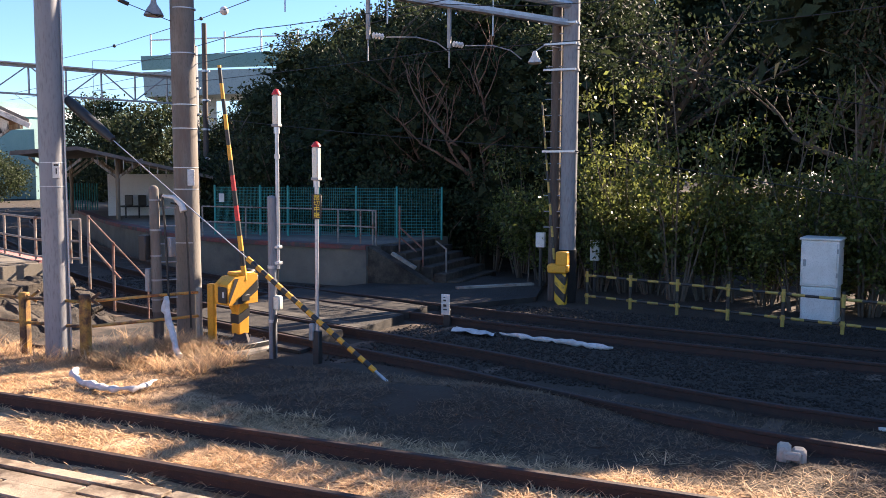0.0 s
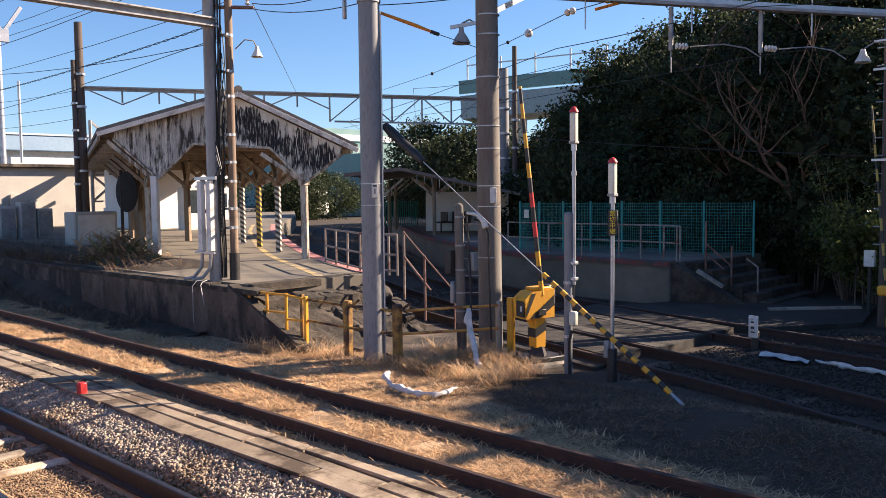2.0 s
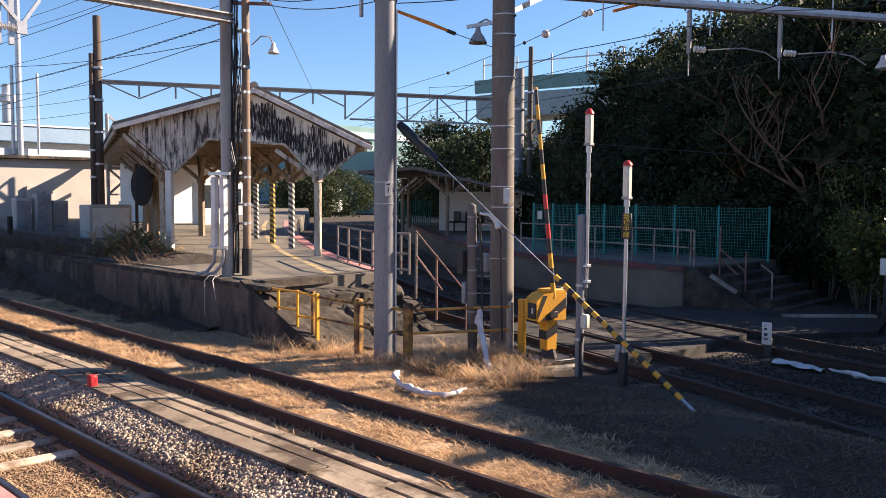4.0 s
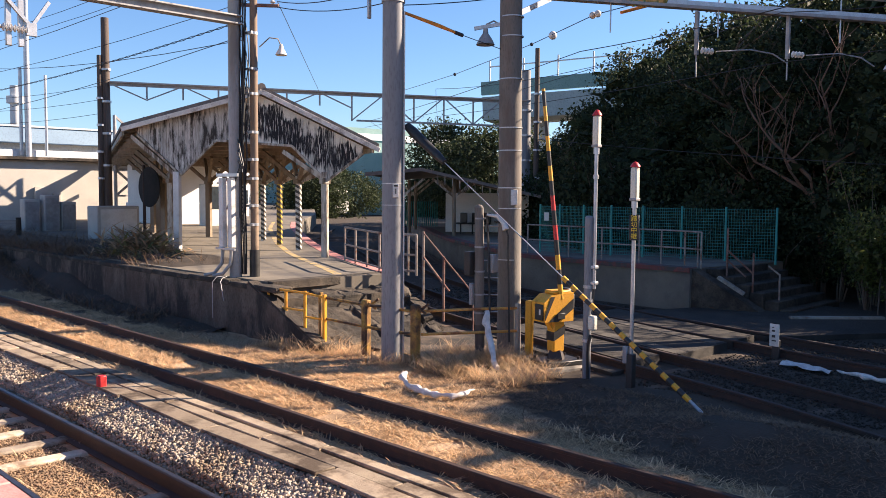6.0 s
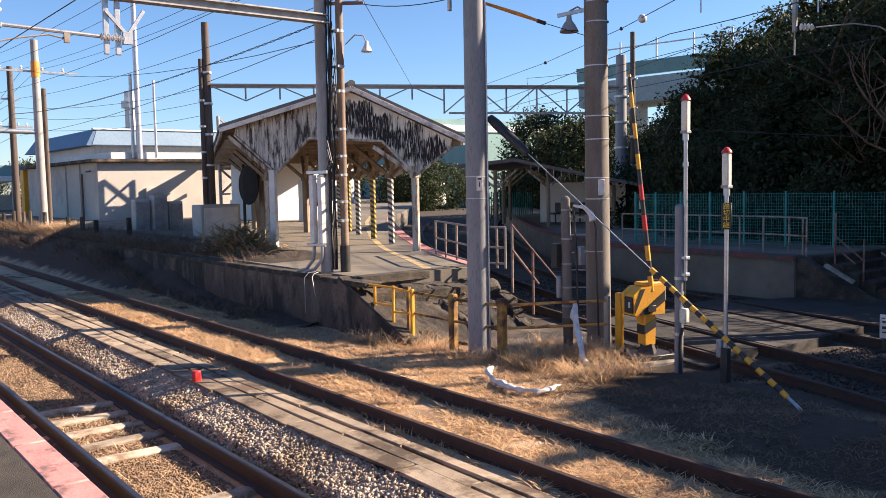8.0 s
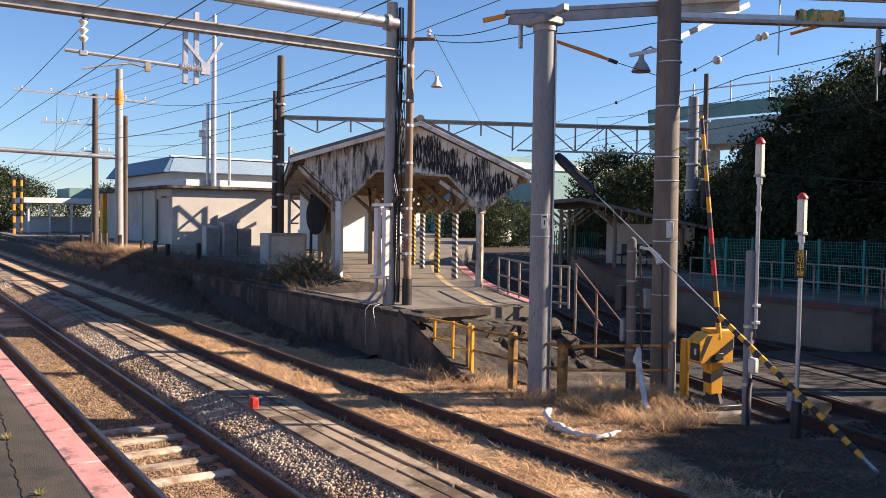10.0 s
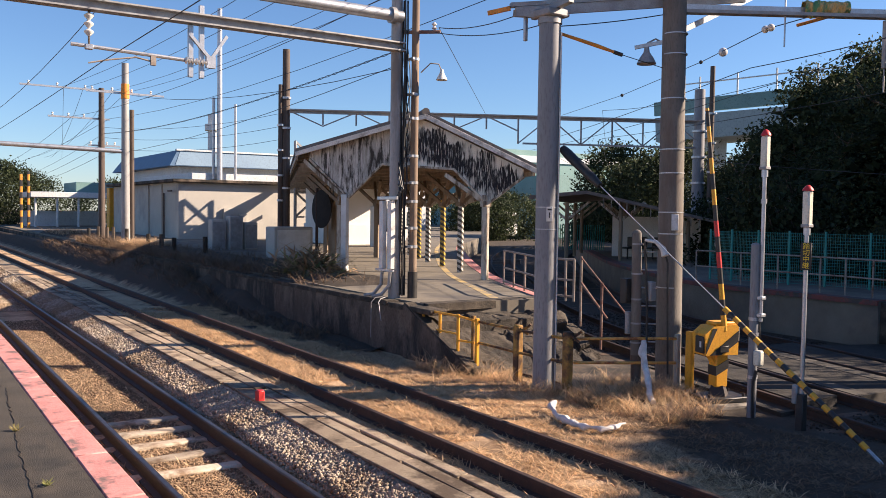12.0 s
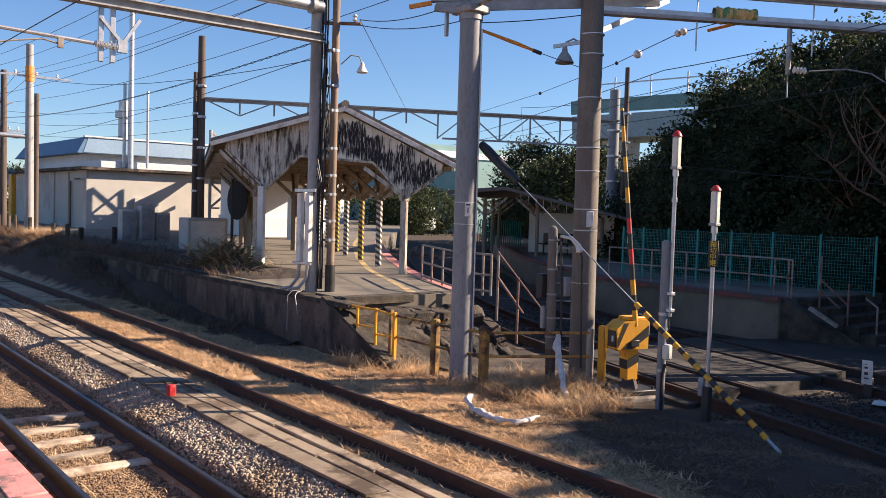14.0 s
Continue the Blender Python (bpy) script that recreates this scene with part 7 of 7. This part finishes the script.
for x0, y0, h, w in ((-90, 4, 7, 5), (-84, 9, 6, 3), (-98, 22, 5.0, 5), (-108, 14, 6, 5), (-60, 44, 3.6, 3), (-64, 50, 4.0, 4), (-72, 40, 4.5, 4), (-39, 38.5, 3.4, 2.0), (-35, 37, 5.2, 2.2), (-31.5, 36, 5.8, 2.6), (-44, 44, 7, 2.6), (-80, 48, 5, 4), (-13, 54, 9, 5), (-6, 53, 9, 5), (1, 54, 9, 5), (8, 53, 9, 5)):
    for k in range(150):
        v = r.normal(0, 1, 3)
        v /= np.linalg.norm(v)
        cl.append((x0 + v[0] * w * r.uniform(0.7, 1), y0 + v[1] * w * r.uniform(0.7, 1), h * 0.55 + v[2] * h * 0.48))
ob = new("far_woods", leaf_mesh("far_woods", cl, 70, 0.24, 0.5, LEAF, 6))
tagged(ob, "distant dark green tree crowns beyond the station", "trees", kind="stuff")

# things far down the platform
cr = thing("white_truck", "small white maintenance truck parked far off", "truck")
part("cab", Geo().box(-62, -60.4, 46.5, 48.5, 0.5, 2.6, 0.25), WHITE, cr)
part("windscreen", Geo().box(-60.42, -60.36, 46.7, 48.3, 1.6, 2.3, 0.05), GLASSD, cr)
part("bed", Geo().box(-65.5, -62, 46.5, 48.5, 0.6, 1.3, 0.05), DULLSTEEL, cr)
for x in (-61.2, -64.5):
    part("wheel", Geo().cyl((x, 46.45, 0.4), (x, 46.7, 0.4), 0.4, n=14), BLACK, cr)
for k, (x, y, h) in enumerate(((-34, 19.5, 2.2), (-41, 24.2, 2.4), (-45, 27.5, 2.0))):
    b = thing("vending_machine", "pale vending machine standing on the platform", "vending machine", group="vending machines")
    part("body", Geo().box(x - 0.4, x + 0.4, y - 0.5, y + 0.5, 0.93, 0.93 + h * 0.85, 0.03), WHITE, b)
    part("window", Geo().box(x + 0.4, x + 0.42, y - 0.4, y + 0.4, 1.7, 0.93 + h * 0.8, 0.005), GLASSD, b)

# ---- loose ground cover ----
def scatter_stones(name, boxes, n, lo, hi, seed, zf, label, material=None):
    r = np.random.default_rng(seed)
    base = np.array([[-1, -1, -1], [1, -1, -1], [1, 1, -1], [-1, 1, -1], [-1, -1, 1], [1, -1, 1], [1, 1, 1], [-1, 1, 1]], float) * 0.6
    faces = np.array([[0, 3, 2, 1], [4, 5, 6, 7], [0, 1, 5, 4], [1, 2, 6, 5], [2, 3, 7, 6], [3, 0, 4, 7]])
    area = np.array([(b[1] - b[0]) * (b[3] - b[2]) * b[4] for b in boxes])
    pick = r.choice(len(boxes), n, p=area / area.sum())
    bx = np.array(boxes)[pick]
    x = bx[:, 0] + (bx[:, 1] - bx[:, 0]) * r.random(n) ** 0.8
    y = bx[:, 2] + (bx[:, 3] - bx[:, 2]) * r.random(n)
    v = (base[None] + r.uniform(-0.42, 0.42, (n, 8, 3))) * r.uniform(0.55, 1.3, (n, 1, 3))
    q = r.normal(0, 1, (n, 4))
    q /= np.linalg.norm(q, axis=1)[:, None]
    w, a, b, c = q.T
    R = np.stack([np.stack([1 - 2 * (b * b + c * c), 2 * (a * b - c * w), 2 * (a * c + b * w)], -1), np.stack([2 * (a * b + c * w), 1 - 2 * (a * a + c * c), 2 * (b * c - a * w)], -1), np.stack([2 * (a * c - b * w), 2 * (b * c + a * w), 1 - 2 * (a * a + b * b)], -1)], 1)
    s = r.uniform(lo, hi, n)
    v = np.einsum("nij,nkj->nki", R, v) * s[:, None, None]
    z = np.array([zf(px, py) for px, py in zip(x, y)]) + s * 0.25
    v += np.stack([x, y, z], -1)[:, None]
    f = (faces[None] + (np.arange(n) * 8)[:, None, None]).reshape(-1)
    me = bpy.data.meshes.new(name)
    me.vertices.add(8 * n)
    me.vertices.foreach_set("co", v.ravel())
    me.loops.add(len(f))
    me.loops.foreach_set("vertex_index", f)
    me.polygons.add(6 * n)
    me.polygons.foreach_set("loop_start", np.arange(6 * n) * 4)
    me.materials.append(material or STONE)
    me.update(calc_edges=True)
    return tagged(new(name, me), label, "ballast", kind="stuff")
def bank(x, y):
    z = ground_z(x, y) + 0.02
    if 3.75 < y < 4.45: z += 0.02
    return z
scatter_stones("ballast", [(-26, -3, 3.72, 4.40, 2.2), (-3, 3, 3.72, 4.40, 0.8), (-24, -3, 1.6, 2.5, 0.5), (-3, 3, 1.6, 2.5, 0.2), (-45, -26, 1.7, 4.4, 0.35)], 84000, 0.009, 0.028, 12, bank, "grey brown ballast stones around the main track")

scatter_stones("track_gravel", [(-24, -4, 2.66, 3.60, 1.0), (-4, 3, 2.66, 3.60, 0.4)], 40000, 0.005, 0.017, 13, lambda x, y: ground_z(x, y), "fine brown gravel between the main rails", GRIT)

scatter_stones("branch_ballast", [(-6.2, 3, 9.7, 15.6, 1.0), (-16, -10, 11.6, 16.4, 0.5)], 30000, 0.009, 0.024, 14, lambda x, y: ground_z(x, y), "oily ballast round the branch tracks, darkened for tree shade", DARKSTONE)

def blades(name, spots, n, lmin, lmax, material, seed, label, wide=0.006, lay=0.8, lift=None):
    """Thin bent blades of dry grass; spots hold (x0, x1, y0, y1, weight)."""
    r = np.random.default_rng(seed)
    wt = np.array([(b[1] - b[0]) * (b[3] - b[2]) * b[4] for b in spots])
    bx = np.array(spots)[r.choice(len(spots), n, p=wt / wt.sum())]
    x = bx[:, 0] + (bx[:, 1] - bx[:, 0]) * r.random(n)
    y = bx[:, 2] + (bx[:, 3] - bx[:, 2]) * r.random(n)
    keep = np.array([noise.noise((px * 1.1, py * 1.3, seed)) + 0.5 * noise.noise((px * 4, py * 4, seed)) > -0.38 for px, py in zip(x, y)])
    x, y = x[keep], y[keep]
    n = len(x)
    z = np.array([ground_z(px, py) if lift is None else lift for px, py in zip(x, y)])
    a = r.uniform(0, 2 * np.pi, n)
    l = r.uniform(lmin, lmax, n)
    tilt = r.uniform(1 - lay, 1, n) if lay < 1 else r.uniform(0, 1, n)
    up = np.clip(r.normal(1 - lay, 0.25, n), 0.04, 1)
    d = np.stack([np.cos(a), np.sin(a), up], -1)
    d /= np.linalg.norm(d, axis=1)[:, None]
    s = np.stack([-np.sin(a), np.cos(a), np.zeros(n)], -1) * wide
    p = np.stack([x, y, z], -1)
    m = p + d * (l * 0.55)[:, None]
    t = p + d * l[:, None] + np.stack([np.cos(a) * l * 0.15, np.sin(a) * l * 0.15, -l * 0.12 * up], -1)
    v = np.stack([p - s, p + s, m + s * 0.8, t, m - s * 0.8], 1).reshape(-1, 3)
    k = np.arange(n) * 5
    f = np.stack([k, k + 1, k + 2, k + 4, k + 4, k + 2, k + 3], -1).ravel()
    me = bpy.data.meshes.new(name)
    me.vertices.add(5 * n)
    me.vertices.foreach_set("co", v.ravel())
    me.loops.add(len(f))
    me.loops.foreach_set("vertex_index", f)
    me.polygons.add(2 * n)
    me.polygons.foreach_set("loop_start", np.stack([np.arange(n) * 7, np.arange(n) * 7 + 4], -1).ravel())
    me.materials.append(material)
    me.update(calc_edges=True)
    return tagged(new(name, me), label, "grass", kind="stuff")
blades("dry_grass", [(-22, 1, 5.35, 6.28, 1.4), (-22, -4.5, 6.4, 7.3, 1.3), (-4.5, 1, 6.4, 6.95, 1.1), (-12, -7, 7.3, 8.9, 0.9), (-22, 1, 5.03, 5.25, 0.8), (-18, -3, 1.7, 3.6, 0.22), (-16, -5, 3.75, 4.4, 0.16), (-1.4, 1, 6.9, 7.7, 0.25)], 120000, 0.05, 0.17, GRASS, 41, "flattened dry straw coloured grass over the siding", 0.005, 0.78)
blades("shade_stubble", [(-8.5, 1.5, 6.9, 9.3, 1.0), (-16, -11, 7.2, 7.9, 0.6)], 36000, 0.03, 0.11, SHADESTRAW, 46, "short brown stubble on the mound, darkened for shade", 0.004, 0.7)
blades("tall_grass", [(-9.3, -7.6, 8.5, 9.5, 3), (-8.9, -7.9, 9.0, 9.9, 3), (-11, -9, 7.9, 8.4, 1.2), (-12, -10.8, 7.6, 8.0, 1), (-9.0, -7.0, 8.2, 9.4, 2), (-8.0, -7.3, 9.3, 9.75, 2.5)], 7500, 0.16, 0.48, GRASS, 42, "tall dry weeds round the posts", 0.004, 0.25)
blades("bank_weeds", [(-34, -15.5, 7.3, 8.0, 1.0), (-50, -24, 7.2, 8.1, 0.6)], 7000, 0.15, 0.5, SHADESTRAW, 43, "dead weeds on the bank below the platform", 0.006, 0.5)
blades("weed_bank_green", [(-20.5, -17.5, 8.45, 9.6, 1.0)], 900, 0.12, 0.4, GREEN, 44, "half green weeds at the platform edge", 0.006, 0.4, 1.0)
blades("bank_brush", [(-44, -21, 8.0, 8.7, 1.0), (-21, -17, 8.1, 8.6, 0.4)], 6000, 0.25, 0.8, SHADESTRAW, 47, "brown dead brush hanging over the platform wall", 0.006, 0.35, 0.9)
blades("bank_scrub", [(-20, -16.6, 8.5, 9.6, 0.3), (-56, -20, 8.45, 10.3, 0.7)], 6000, 0.2, 0.7, SHADESTRAW, 48, "dull dead scrub along the platform edge", 0.007, 0.5, 1.0)
blades("bank_top_weeds", [(-36.2, -34.0, 8.5, 9.8, 3.5), (-56, -50, 8.5, 9.6, 0.5)], 2600, 0.25, 0.85, GRASS, 45, "dead tufts and weeds along the platform edge", 0.007, 0.4, 1.0)

# cracks and a weed in the near platform
for k, pts in enumerate((((-8.6, 1.22), (-8.1, 1.17), (-7.5, 1.14), (-6.8, 1.09), (-6.2, 1.04), (-5.4, 1.01), (-4.8, 0.95)), ((-11.8, 1.1), (-11.0, 1.13), (-10.2, 1.03), (-9.3, 1.06), (-8.6, 1.22)))):
    rs = random.Random(60 + k)
    g = Geo()
    line = []
    for (a, b), (c, d) in zip(pts, pts[1:]):
        for j in range(8): line.append((a + (c - a) * j / 8, b + (d - b) * j / 8 + rs.uniform(-0.012, 0.012)))
    for x, y in line:
        h = rs.uniform(0.002, 0.005)
        g.v += [(x, y - h, 0.9245), (x, y + h, 0.9245), (x, y + h, 0.915), (x, y - h, 0.915)]
    n = len(line)
    for j in range(n - 1):
        for q in range(4):
            g.f.append((j * 4 + q, j * 4 + (q + 1) % 4, j * 4 + 4 + (q + 1) % 4, j * 4 + 4 + q))
    struct("platform_crack", g, SOIL, "dark soil filled crack in the platform asphalt", "crack")
for x, y in ((-5.44, 1.097), (-6.9, 1.1), (-11.0, 1.12)):
    w = thing("weed", "small pale green weed growing in a crack", "weed", group="weeds in the cracks")
    rs = random.Random(x)
    g = Geo()
    for k in range(22):
        a, l = rs.uniform(0, 6.28), rs.uniform(0.03, 0.08)
        d = Vector((math.cos(a), math.sin(a), rs.uniform(0.2, 1.2))).normalized() * l
        p = Vector((x + rs.uniform(-0.02, 0.02), y + rs.uniform(-0.02, 0.02), 0.922))
        w2 = Vector((-d.y, d.x, 0)).normalized() * 0.006
        g.put([p, p + d * 0.5 + w2, p + d, p + d * 0.5 - w2], [(0, 1, 2, 3)])
    part("leaf_tuft", g, GREEN, w, fix=False)
